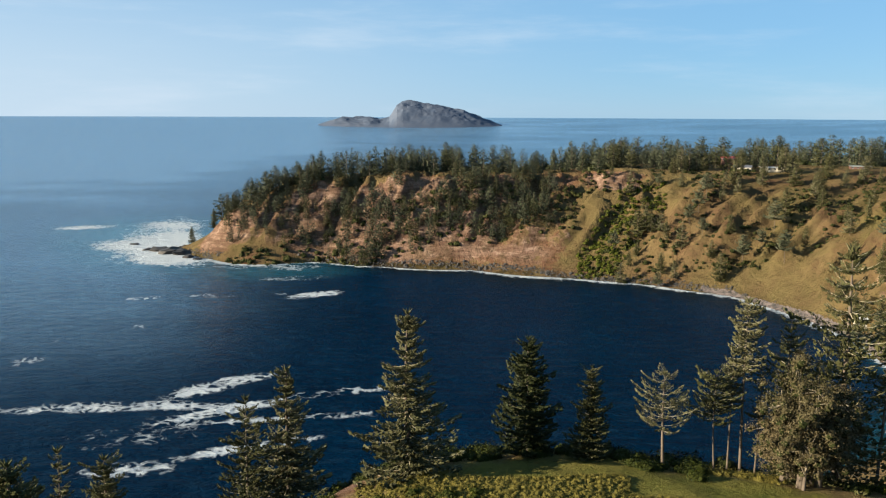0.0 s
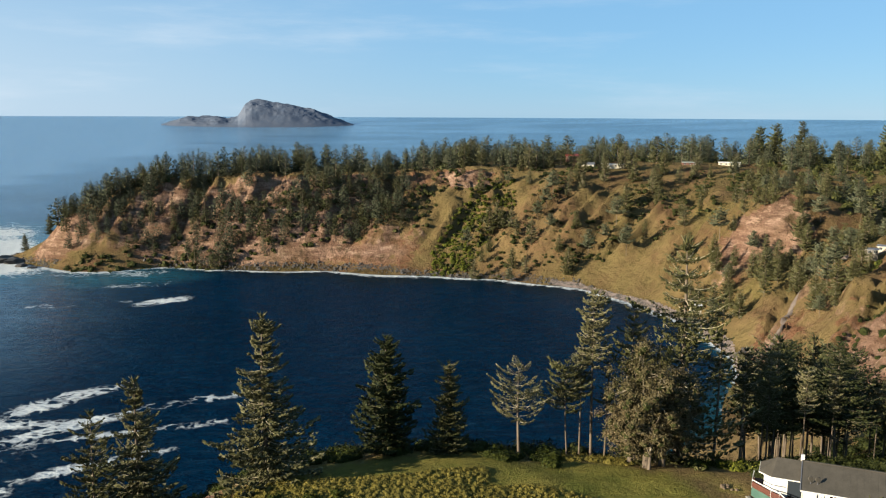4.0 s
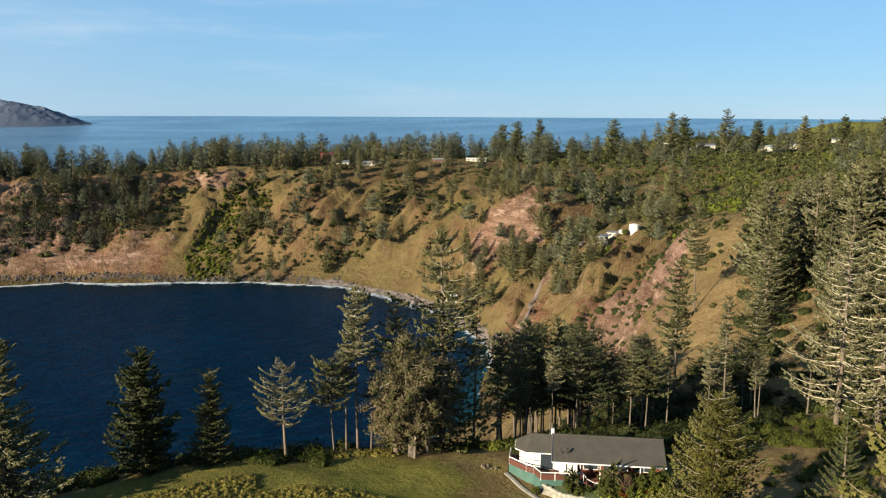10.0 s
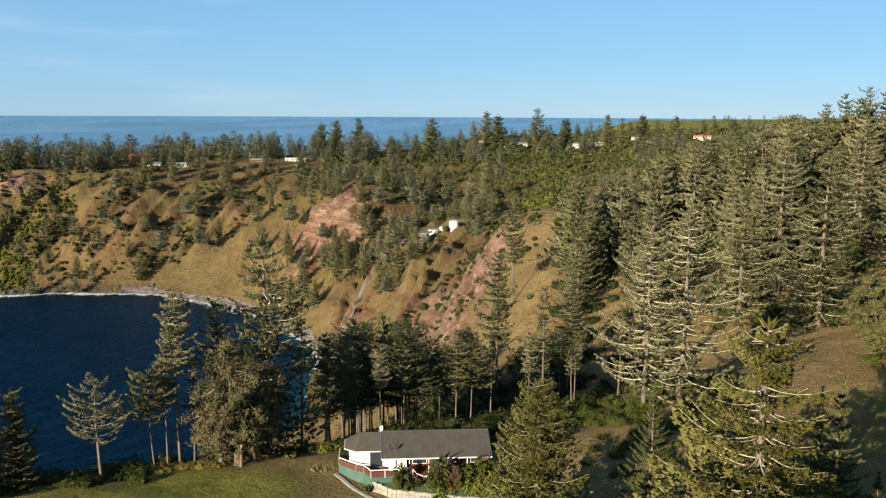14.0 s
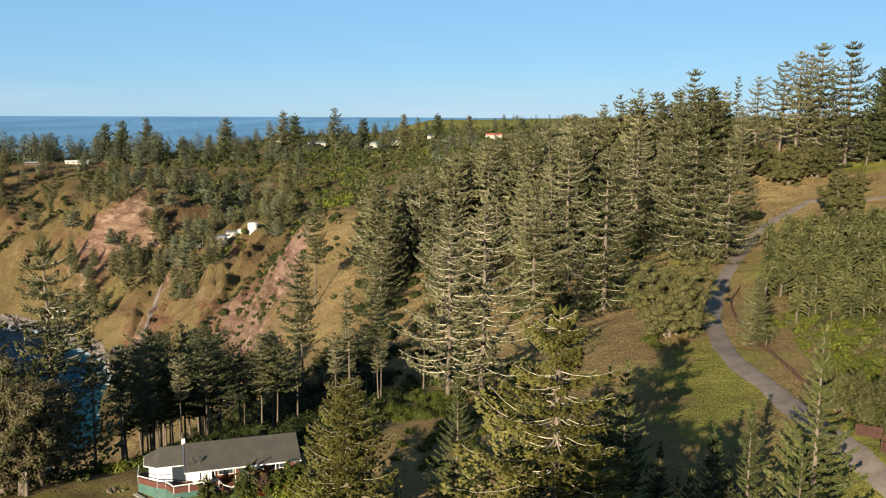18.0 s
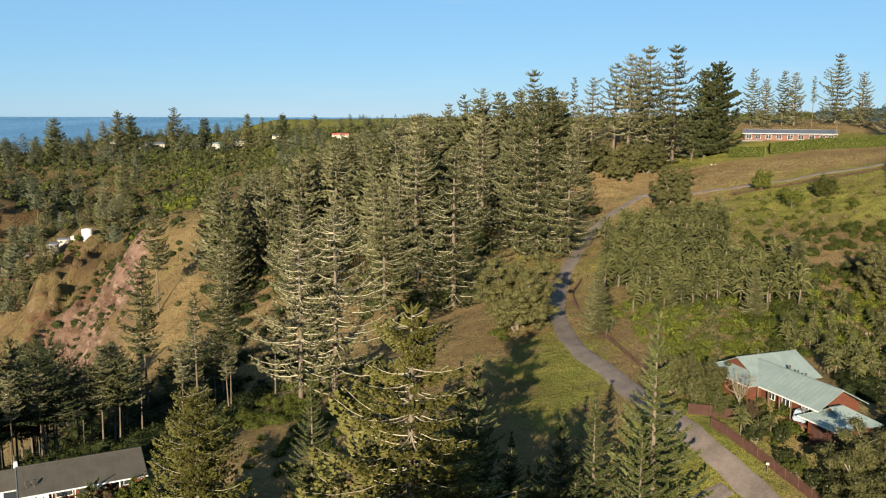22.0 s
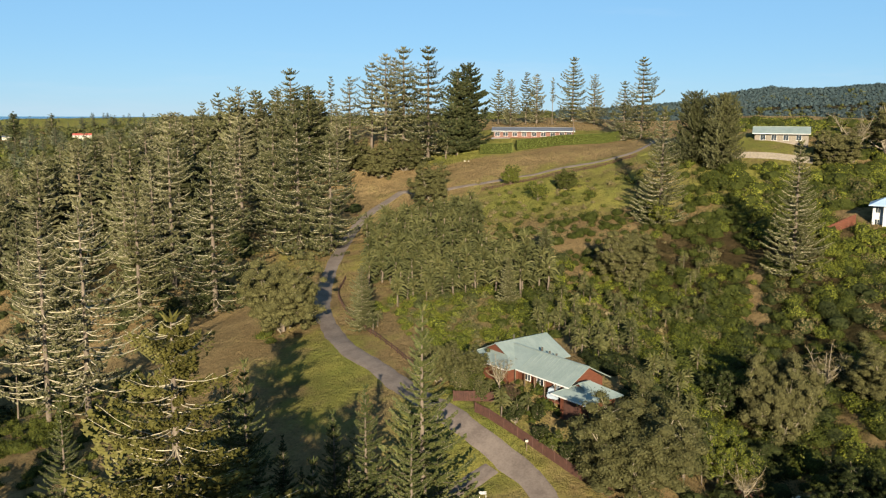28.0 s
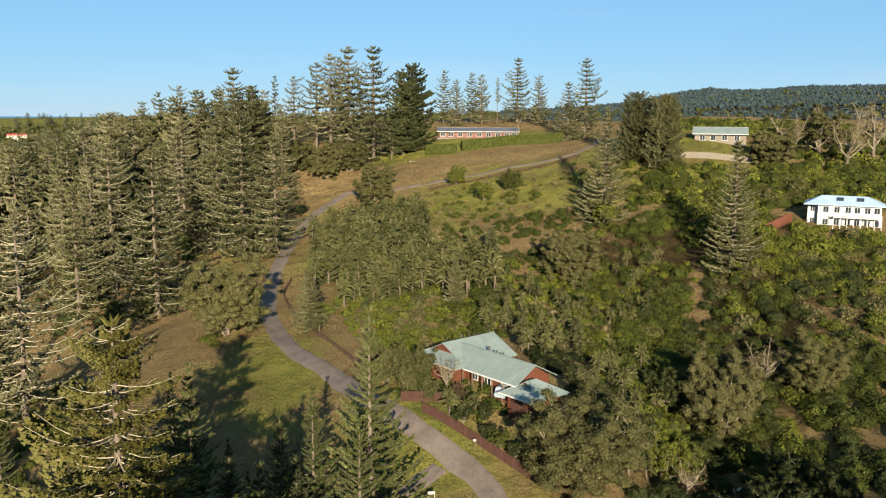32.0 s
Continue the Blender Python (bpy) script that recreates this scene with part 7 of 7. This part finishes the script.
for b, r, z, length, deep, turn, wall, roof, label, low in (
        (18.3, 812, 83.0, 15, 8, 5, "brick", "roof_red", "far house with a red roof among pines", False), (19.1, 768, 78.0, 14, 7, -8, "stone", "roof_grey", "far grey-roofed cottage at the cliff top", False),
        (20.8, 768, 78.4, 19, 6, 3, "stone", "white", "long white shed at the far cliff top", True), (25.7, 792, 80.0, 16, 7, 10, "brick", "roof_pale", "far brick house with a pale roof", True), (28.0, 802, 79.8, 18, 7, -6, "stone", "white", "far white house on the plateau", True),
        (42.6, 1050, 85.5, 20, 9, 8, "stone", "roof_grey", "far house with a dark grey roof", False), (46.0, 1000, 86.8, 20, 8, -4, "stone", "roof_pale", "far white farmhouse with a pale roof", False), (47.9, 1050, 88.0, 14, 8, 12, "stone", "roof_grey", "small far house in the bush", False),
        (50.3, 1200, 90.0, 18, 8, -10, "stone", "roof_grey", "far white house with a pale roof", False), (54.2, 1100, 94.5, 20, 9, 6, "stone", "roof_red", "far house with an orange roof", False), (40.5, 1100, 86.0, 18, 8, 0, "stone", "roof_grey", "far grey house among dark trees", False), (41.3, 1010, 84.0, 14, 8, 14, "stone", "roof_dark", "far dark-roofed house on the plateau", False),
        (36.4, 467, 57.4, 5, 4, 12, "pale_fence", "roof_grey", "pale shed beside the fuel tanks", True), (37.1, 478, 57.8, 6, 4, -10, "stone", "roof_grey", "small pale hut beside the fuel tanks", True), (26.4, 520, 11.0, 6, 4, 20, "stone", "white", "pale hut above the beach", True)):
    small_house(b, r, z, length, deep, turn, wall, roof, label, low)

# fuel tanks
for b, r, rad, h in ((38.4, 466, 2.7, 6.4), (37.6, 464, 1.4, 3.2)):
    p = Vector((*polar(b, r), 60.0))
    tank = thing("storage_tank", Matrix.Translation(p), "white cylindrical storage tank on a valley shelf", "tank", "storage tanks")
    bm = bmesh.new()
    bmesh.ops.create_cone(bm, cap_ends=True, segments=36, radius1=rad, radius2=rad, depth=h + 1, matrix=Matrix.Translation((0, 0, h / 2 - 0.5)))
    shell = part("shell", bm, M["white"], tank)
    bm = bmesh.new()
    bmesh.ops.create_cone(bm, cap_ends=True, segments=36, radius1=rad + 0.08, radius2=0.2, depth=0.5, matrix=Matrix.Translation((0, 0, h + 0.25)))
    part("lid", bm, M["white"], tank)
    for z in (h * 0.33, h * 0.66):
        bm = bmesh.new()
        bmesh.ops.create_cone(bm, cap_ends=True, segments=36, radius1=rad + 0.05, radius2=rad + 0.05, depth=0.08, matrix=Matrix.Translation((0, 0, z)))
        part("hoop", bm, M["pale_fence"], tank)


# ---- roads, fences, hedges ----
def along(points, step):
    """Ground points every step metres along a smooth line through (bearing, distance) points."""
    pts = [Vector(polar(b, r)) for b, r in points]
    pts = [pts[0] * 2 - pts[1]] + pts + [pts[-1] * 2 - pts[-2]]
    out = []
    for a, b, c, d in zip(pts, pts[1:], pts[2:], pts[3:]):
        n = max(1, int((c - b).length / step))
        for i in range(n):
            t = i / n
            out.append(0.5 * ((2 * b) + (c - a) * t + (2 * a - 5 * b + 4 * c - d) * t * t + (3 * b - a - 3 * c + d) * t ** 3))
    return out + [pts[-2]]


def road_strip(name, points, width, material, label, lift=0.12, category="road"):
    mid = along(points, 2.0)
    V, F = [], []
    cols = 7
    for i, p in enumerate(mid):
        d = (mid[min(i + 1, len(mid) - 1)] - mid[max(i - 1, 0)]).normalized()
        w = width * (1 + 0.06 * math.sin(i * 0.9) + 0.05 * math.sin(i * 2.3))
        for k in range(cols):
            q = p + Vector((d.y, -d.x)) * w * (k / (cols - 1) - 0.5)
            V.append((q.x, q.y, ground(q.x, q.y) + (lift if 0 < k < cols - 1 else -0.1)))
    for i in range(len(mid) - 1):
        for k in range(cols - 1):
            a = i * cols + k
            F.append((a, a + 1, a + cols + 1, a + cols))
    me = mesh_of(name, V, F, [material], True)
    me.flip_normals()
    return tagged(new(name, me), label, category, kind="structure")


ROAD = [(86, 88), (83.8, 100), (81, 107), (77.8, 114.3), (74.7, 124.6), (72.4, 137), (70.2, 149), (69, 166), (68.6, 179), (68.95, 202), (69.6, 219), (70.4, 238), (71.4, 253), (72.5, 262), (74.0, 270)]
road_strip("road", ROAD, 4.1, M["asphalt"], "worn narrow asphalt road winding up the hill")
road_strip("hill_road", [(74.0, 270), (76, 262), (79, 258), (82, 259), (85, 262), (88.2, 266), (89.8, 276), (90.5, 290)], 2.0, M["asphalt"], "worn asphalt road round the hill house")
road_strip("beach_track", [(31.0, 425), (31.6, 442), (32.0, 465), (32.5, 485), (33.4, 498), (35.0, 492), (36.4, 480), (37.4, 474)], 3.6, M["asphalt"], "grey track down to the beach", 0.3)
road_strip("side_track", [(80.2, 105), (77, 100), (73, 96)], 3.0, M["asphalt"], "side track off the road")
def bearing_of(lx, ly):
    x, y = bluff_spot(lx, ly)
    return math.degrees(math.atan2(x, y)), math.hypot(x, y)


road_strip("garden_path", [bearing_of(*q) for q in ((-13.2, -1.6), (-12.2, -3.0), (-11.2, -4.6), (-10.2, -5.9), (-8.8, -7.2), (-6.9, -8.6), (-4.5, -9.8), (-1.5, -10.6))], 0.9, M["wall_stone"], "curved pale concrete path below the garden wall", 0.1, "path")
road_strip("valley_path", [(98.5, 116), (101, 112), (104, 110), (108, 108)], 2.0, M["stone"], "pale gravel path in the valley garden", 0.1, "path")


def paling_fence(points, high, material, label, step=1.8):
    pts = along(points, step)
    o = pts[0]
    base = ground(o.x, o.y)
    f = thing("fence", Matrix.Translation((o.x, o.y, base)), label, "fence")
    for a, b in zip(pts, pts[1:]):
        za, zb = ground(a.x, a.y) - base, ground(b.x, b.y) - base
        a2, b2 = a - o, b - o
        bm = bmesh.new()
        n = 12
        d = (b2 - a2) / n
        nrm = Vector((d.y, -d.x)).normalized() * 0.015
        for k in range(n):
            p, q = a2 + d * k, a2 + d * (k + 0.9)
            z = za + (zb - za) * k / n
            slab(bm, [(p.x - nrm.x, p.y - nrm.y, z + high), (q.x - nrm.x, q.y - nrm.y, z + high), (q.x + nrm.x, q.y + nrm.y, z + high), (p.x + nrm.x, p.y + nrm.y, z + high)], high + 0.2)
        bmesh.ops.recalc_face_normals(bm, faces=bm.faces)
        tagged(part("paling_panel", bm, material, f), kind="stuff")
        part("post", boxes((a2.x - 0.06, a2.x + 0.06, a2.y - 0.06, a2.y + 0.06, za - 0.3, za + high + 0.08)), material, f)


paling_fence([(77.5, 119.2), (78.9, 118), (80.3, 116.8)], 1.5, M["fence_brown"], "brown paling fence at the drive of the red house")
paling_fence([(79.0, 115.4), (81, 111.8), (83, 108.3), (86.1, 103.4), (88.5, 101)], 1.4, M["fence_brown"], "long brown paling fence beside the road")
paling_fence([(95.2, 252), (98.2, 253.5), (99.8, 255)], 1.7, M["pale_fence"], "pale timber fence below the pale house")


paling_fence([(100.6, 201.5), (101.6, 204), (102.4, 206.5)], 2.2, M["redwood"], "dark red board fence beside the white house")


def rail_fence(points, label, step=2.6, high=0.9):
    pts = along(points, step)
    o = pts[0]
    base = ground(o.x, o.y)
    f = thing("rail_fence", Matrix.Translation((o.x, o.y, base)), label, "fence")
    for a, b in zip(pts, pts[1:]):
        za, zb = ground(a.x, a.y) - base, ground(b.x, b.y) - base
        a2, b2 = a - o, b - o
        part("post", boxes((a2.x - 0.08, a2.x + 0.08, a2.y - 0.08, a2.y + 0.08, za - 0.3, za + high + 0.1)), M["fence_brown"], f)
        for z in (high * 0.5, high):
            bm = bmesh.new()
            nrm = Vector(((b2 - a2).y, -(b2 - a2).x)).normalized() * 0.05
            slab(bm, [(a2.x - nrm.x, a2.y - nrm.y, za + z), (b2.x - nrm.x, b2.y - nrm.y, zb + z), (b2.x + nrm.x, b2.y + nrm.y, zb + z), (a2.x + nrm.x, a2.y + nrm.y, za + z)], 0.17)
            part("rail", bm, M["fence_brown"], f)


rail_fence([(70.2, 200), (69.7, 188), (70.6, 167.3), (72.5, 151), (74.4, 137.7), (76.3, 128)], "low timber rail fence beside the road")
rail_fence([(79.3, 252), (82, 253), (84.6, 256), (87.3, 259), (89.3, 264)], "low timber rail fence on the hill")


def hedge(points, high, label, seed):
    rng = np.random.default_rng(seed)
    pts = along(points, 0.5)
    o = Vector((pts[0].x, pts[0].y, ground(pts[0].x, pts[0].y)))
    half = 0.9
    rows, P, N = [], [], []
    for a, b in zip(pts, pts[1:] + [pts[-1] * 2 - pts[-2]]):
        d = (b - a).normalized()
        side = Vector((d.y, -d.x))
        g = ground(a.x, a.y) - o.z
        c = Vector((a.x - o.x, a.y - o.y))
        rows.append([(c.x + side.x * u, c.y + side.y * u, g + z) for u, z in ((-half, -0.3), (-half, high), (half, high), (half, -0.3))])
        for _ in range(150):
            k, u, v, e = rng.integers(0, 5), rng.uniform(-1, 1), rng.random(), rng.normal(0, 0.05)
            if k < 2:
                P.append((c.x + side.x * half * u + d.x * v * 0.5, c.y + side.y * half * u + d.y * v * 0.5, g + high + e))
                N.append((0, 0, 1))
            else:
                w = 1 if k % 2 else -1
                P.append((c.x + side.x * w * (half + e) + d.x * v * 0.5, c.y + side.y * w * (half + e) + d.y * v * 0.5, g + high * (u + 1) / 2))
                N.append((side.x * w, side.y * w, 0))
    P, N = np.array(P), np.array(N) + rng.normal(0, 0.35, (len(P), 3))
    N /= np.linalg.norm(N, axis=1, keepdims=True)
    p, q = perp(N)
    w = rng.random((len(P), 1)) * 6.3
    p, q = p * np.cos(w) + q * np.sin(w), q * np.cos(w) - p * np.sin(w)
    V = np.stack([P - p * 0.13, P + p * 0.11 - q * 0.09, P + p * 0.03 + q * 0.12], 1).reshape(-1, 3)
    h = thing("hedge", Matrix.Translation(o), label, "hedge")
    tagged(hang("foliage", mesh_of("foliage", V, np.arange(len(V)).reshape(-1, 3), [M["hedge"]]), h), kind="stuff")
    ids = np.arange(len(rows) * 4).reshape(-1, 4)
    F = np.concatenate([np.stack([ids[:-1, k], ids[:-1, k + 1], ids[1:, k + 1], ids[1:, k]], 1) for k in range(3)] + [ids[:1], ids[-1:]])
    hang("core", mesh_of("core", np.array(rows).reshape(-1, 3) * (1, 1, 1), F, [M["core_green"]]), h)


hedge([(79.2, 289), (80.2, 286.5), (81.2, 285.5)], 3.0, "clipped green hedge below the hill house", 1)
hedge([(81.5, 288), (83, 290), (84.5, 292), (86.5, 296), (88.1, 300.5)], 3.2, "long clipped green hedge round the hill lawn", 2)

# shore boulders
rng = np.random.default_rng(5)
ico = np.array([(math.cos(k * 2.4) * math.sqrt(1 - u * u), math.sin(k * 2.4) * math.sqrt(1 - u * u), u) for k, u in enumerate(np.linspace(1, -1, 9))])
bmi = bmesh.new()
for v in ico:
    bmi.verts.new(v)
hull = bmesh.ops.convex_hull(bmi, input=bmi.verts[:])
bmi.verts.index_update()
tri = np.array([[v.index for v in f.verts] for f in bmi.faces])
bmi.free()
b = np.concatenate([rng.uniform(-17.5, 30, 2600), rng.uniform(-20, -14.5, 500)])
shore_b = np.array([s[0] for s in SHORE[:14]])
edge = np.interp(b[:2600], shore_b[:11], [s[1] for s in SHORE[:11]])
r = np.concatenate([edge + rng.normal(2.5, 2.6, 2600), rng.uniform(750, 835, 500)])
x, y = polar_many(b, r)
z = height(x, y)
ok = (z > -1.0) & (z < 6)
x, y, z = x[ok], y[ok], z[ok]
size = rng.uniform(0.35, 1.1, len(x)) * (1 + 1.0 * (rng.random(len(x)) < 0.06))
P = ico[None] * size[:, None, None] * rng.uniform(0.6, 1.3, (len(x), len(ico), 3)) * (1, 1, 0.7) + np.stack([x, y, np.maximum(z, 0) + 0.1], 1)[:, None]
F = (tri[None] + len(ico) * np.arange(len(x))[:, None, None]).reshape(-1, 3)
tagged(new("shore_boulders", mesh_of("shore_boulders", P.reshape(-1, 3), F, [M["rock"]])), "dark wet boulders along the shore", "rocks", kind="stuff")


# pale cobbles on the beach at the head of the bay
M["cobble"] = plain("beach_cobbles", (0.055, 0.045, 0.042), (0.135, 0.108, 0.098), 0.25, 0.8, 0.3, bump=0.05, obj=False)
b = rng.uniform(17, 29.6, 5200)
edge = np.interp(b, shore_b[:12], [s[1] for s in SHORE[:12]])
r = edge + rng.uniform(-1.5, 1, len(b)) + rng.random(len(b)) * np.interp(b, [17, 22, 26, 29.6], [4, 8, 15, 17])
x, y = polar_many(b, r)
z = height(x, y)
ok = (z > -0.8) & (z < 7)
x, y, z = x[ok], y[ok], z[ok]
size = rng.uniform(0.3, 0.75, len(x))
P = ico[None] * size[:, None, None] * rng.uniform(0.6, 1.3, (len(x), len(ico), 3)) * (1, 1, 0.7) + np.stack([x, y, np.maximum(z, 0) + 0.1], 1)[:, None]
F = (tri[None] + len(ico) * np.arange(len(x))[:, None, None]).reshape(-1, 3)
tagged(new("beach_cobbles", mesh_of("beach_cobbles", P.reshape(-1, 3), F, [M["cobble"]])), "grey-pink cobbles heaped along the beach", "stones", kind="stuff")


# ---- small things ----
# a parked van beside the red house
M["car_paint"] = plain("pale_blue_car_paint", (0.172, 0.206, 0.241), (0.224, 0.249, 0.284), 0.5, 0.3, 0.5)
M["tyre"] = plain("black_tyre", (0.0103, 0.0103, 0.0103), (0.0215, 0.0215, 0.0215), 4.0, 0.9, 0.2)
vp = spot(84.7, 117)
van = thing("parked_van", Matrix.Translation(vp + Vector((0, 0, 0.1))) @ Matrix.Rotation(radians(-20), 4, "Z"), "pale blue van parked in the shade of the red house", "car")
bm = boxes((-2.2, 2.2, -0.85, 0.85, 0.35, 1.0))
bmesh.ops.bevel(bm, geom=bm.edges[:], offset=0.14, segments=2, affect="EDGES")
part("body", bm, M["car_paint"], van)
bm = bmesh.new()
low = [bm.verts.new(v) for v in ((-2.05, -0.82, 0.96), (1.25, -0.82, 0.96), (1.25, 0.82, 0.96), (-2.05, 0.82, 0.96))]
top = [bm.verts.new(v) for v in ((-1.85, -0.7, 1.75), (0.65, -0.7, 1.75), (0.65, 0.7, 1.75), (-1.85, 0.7, 1.75))]
bm.faces.new(low[::-1])
bm.faces.new(top)
for k in range(4):
    bm.faces.new((low[k], low[(k + 1) % 4], top[(k + 1) % 4], top[k]))
bmesh.ops.bevel(bm, geom=bm.edges[:], offset=0.08, segments=2, affect="EDGES")
part("cabin", bm, M["car_paint"], van)
for y in (-0.79, 0.77):
    part("side_window", boxes((-1.6, 0.55, y - 0.02, y + 0.04, 1.12, 1.58)), M["glass"], van)
for x in (-1.4, 1.4):
    for y in (-0.8, 0.8):
        bm = bmesh.new()
        bmesh.ops.create_cone(bm, cap_ends=True, segments=18, radius1=0.33, radius2=0.33, depth=0.2, matrix=Matrix.Translation((x, y, 0.33)) @ Matrix.Rotation(radians(90), 4, "X"))
        wheel = part("wheel", bm, M["tyre"], van)
        bm = bmesh.new()
        bmesh.ops.create_cone(bm, cap_ends=True, segments=14, radius1=0.19, radius2=0.19, depth=0.23, matrix=Matrix.Translation((x, y, 0.33)) @ Matrix.Rotation(radians(90), 4, "X"))
        part("hubcap", bm, M["roof_grey"], wheel)

# white signpost at the foot of the road
sp = spot(79.6, 98.5)
sign = thing("road_sign", Matrix.Translation(sp) @ Matrix.Rotation(radians(-75), 4, "Z") @ Matrix.Scale(0.7, 4), "small white signboard on two posts beside the road", "sign")
for x in (-0.55, 0.55):
    part("post", boxes((x - 0.03, x + 0.03, -0.03, 0.03, -0.3, 1.9)), M["white"], sign)
board = part("board", boxes((-0.5, 0.5, -0.03, 0.03, 1.4, 1.8)), M["roof_grey"], sign)
part("top_rail", boxes((-0.6, 0.6, -0.035, 0.035, 1.84, 1.92)), M["white"], sign)
for z in (1.48, 1.62, 1.74):
    part("text_bar", boxes((-0.45, 0.42, -0.045, -0.032, z - 0.03, z + 0.03)), M["white"], board)

# letter box on the paling fence and stones on the lawn
lb = spot(82.6, 107.8)
letter_box = thing("letter_box", Matrix.Translation(lb), "small white letter box beside the brown fence", "letter box")
part("post", boxes((-0.05, 0.05, -0.05, 0.05, -0.2, 1.2)), M["timber"], letter_box)
part("body", boxes((-0.13, 0.13, -0.18, 0.18, 1.2, 1.45)), M["stone"], letter_box)


def stone(b, r, size, label, group, material="stone", seed=0):
    rs = random.Random(seed)
    bm = bmesh.new()
    bmesh.ops.create_icosphere(bm, subdivisions=2, radius=size)
    for v in bm.verts:
        v.co *= 0.8 + 0.4 * rs.random()
        v.co.z *= 0.65
    me = bpy.data.meshes.new("stone")
    bm.to_mesh(me)
    bm.free()
    me.materials.append(M[material])
    ob = new("stone", me)
    ob.matrix_basis = Matrix.Translation(spot(b, r) + Vector((0, 0, size * 0.3)))
    return tagged(ob, label, "stone", group)


rs = random.Random(8)
for k in range(9):
    stone(29.1 + rs.uniform(-0.5, 0.5), 114.6 + rs.uniform(-0.7, 0.7), rs.uniform(0.16, 0.34), "grey-brown fire-ring stone on the dry lawn", "stones on the lawn", "timber", k)
for k in range(14):
    stone(99.5 + k * 0.42 + rs.uniform(-0.1, 0.1), 117.5 + 0.25 * k, rs.uniform(0.25, 0.5), "pale stone edging the valley path", "stones along the valley path", "stone", 20 + k)
for k in range(3):
    stone(78.3 + rs.uniform(-0.2, 0.2), 283 + rs.uniform(-1, 1), rs.uniform(0.2, 0.35), "white-painted stone on the hill lawn", "stones on the hill lawn", "stone", 40 + k)

# garden palms with bare stems
for b, r, k in ((34.9, 108.7, 0.72), (37.6, 108.5, 0.88), (80.8, 113.8, 0.75), (81.9, 112.6, 0.6), (82.6, 113.8, 0.55), (71.8, 163, 0.7), (72.3, 160, 0.6), (72.0, 156, 0.65)):
    x, y = polar(b, r)
    tree = thing("palm_tree", Matrix.Translation((x, y, ground(x, y))) @ Matrix.Rotation(b * 3.1, 4, "Z") @ Matrix.Scale(k, 4), "small garden palm with a bare grey stem", "palm", "garden palms")
    for name, me in zip(("trunk", "crown"), palms[int(b) % 4]):
        tagged(hang(name, me, tree), kind="" if name == "trunk" else "stuff")

# mixed growth between the road fence and the palms
scrub("bank_ferns", "olive and dry ferns on the bank above the red house", 130, 72.5, 83, 136, 176, 0.6, 1.3, 160, 0.11, "oak_bright", 56, lambda b, r: r > 176 - (b - 71) * 6.5)
scrub("bank_dead_fronds", "dead brown fronds between the shrubs", 90, 76, 92, 134, 185, 0.5, 1.1, 130, 0.12, "scrub_dry", 57)
# a few single shrubs of their own colour
M["fern"] = leafy("yellow_fern", (0.0894, 0.0689, 0.00828), (0.172, 0.131, 0.0179), (0.207, 0.166, 0.0344))
scrub("reddish_bush", "reddish half-bare bush beside the valley path", 7, 96.4, 97.6, 113, 117, 1.2, 1.9, 340, 0.10, "red_leaf", 51)
scrub("yellow_ferns", "yellow ferns behind the red house", 9, 80.2, 81.9, 134, 141, 0.7, 1.2, 200, 0.14, "fern", 52)
scrub("mown_bush", "low rounded dark shrub on the open lawn", 5, 64.4, 65.2, 160, 166, 1.0, 1.5, 260, 0.12, "scrub", 53)
scrub("dead_thicket", "grey leafless thicket in the valley scrub", 60, 103, 109, 165, 195, 1.2, 2.0, 220, 0.10, "scrub_dry", 54)
scrub("valley_fern_patch", "dry palm and fern litter on the valley floor", 150, 85.5, 93.5, 135, 172, 0.5, 1.1, 90, 0.18, "scrub_dry", 55)


# dark rocks off the tip of the headland
def sea_rock(b, r, wide, high, seed):
    rk = np.random.default_rng(seed)
    v = BALL_V * (1 + 0.25 * rk.normal(0, 0.6, (len(BALL_V), 1)))
    v = v * (wide / 2, wide / 2 * rk.uniform(0.6, 1.0), high)
    ob = new("sea_rock", mesh_of("sea_rock", v, BALL_F, [M["rock"]]))
    x, y = polar(b, r)
    ob.matrix_basis = Matrix.Translation((x, y, 0.2)) @ Matrix.Rotation(seed, 4, "Z")
    return tagged(ob, "dark wave-washed rock off the headland", "rock", "rocks off the headland")


for k, (b, r, wide, high) in enumerate(((-17.6, 800, 26, 9), (-18.3, 815, 20, 6), (-17.0, 790, 18, 8), (-19.0, 822, 12, 3), (-16.6, 770, 14, 4), (-19.8, 860, 9, 2), (-16.0, 757, 9, 2.5))):
    sea_rock(b, r, wide, high * 0.55, k + 1)


# utility pole by the hill house
pole_at = spot(85.2, 297)
pole = thing("utility_pole", Matrix.Translation(pole_at), "grey timber utility pole with a crossarm beside the hill house", "pole")
bm = bmesh.new()
bmesh.ops.create_cone(bm, cap_ends=True, segments=10, radius1=0.16, radius2=0.11, depth=8.4, matrix=Matrix.Translation((0, 0, 3.8)))
part("mast", bm, M["timber"], pole)
part("crossarm", boxes((-0.06, 0.06, -0.9, 0.9, 7.3, 7.45)), M["timber"], pole)
for y in (-0.75, 0.75):
    bm = bmesh.new()
    bmesh.ops.create_cone(bm, cap_ends=True, segments=8, radius1=0.06, radius2=0.04, depth=0.18, matrix=Matrix.Translation((0, y, 7.54)))
    part("insulator", bm, M["white"], pole)
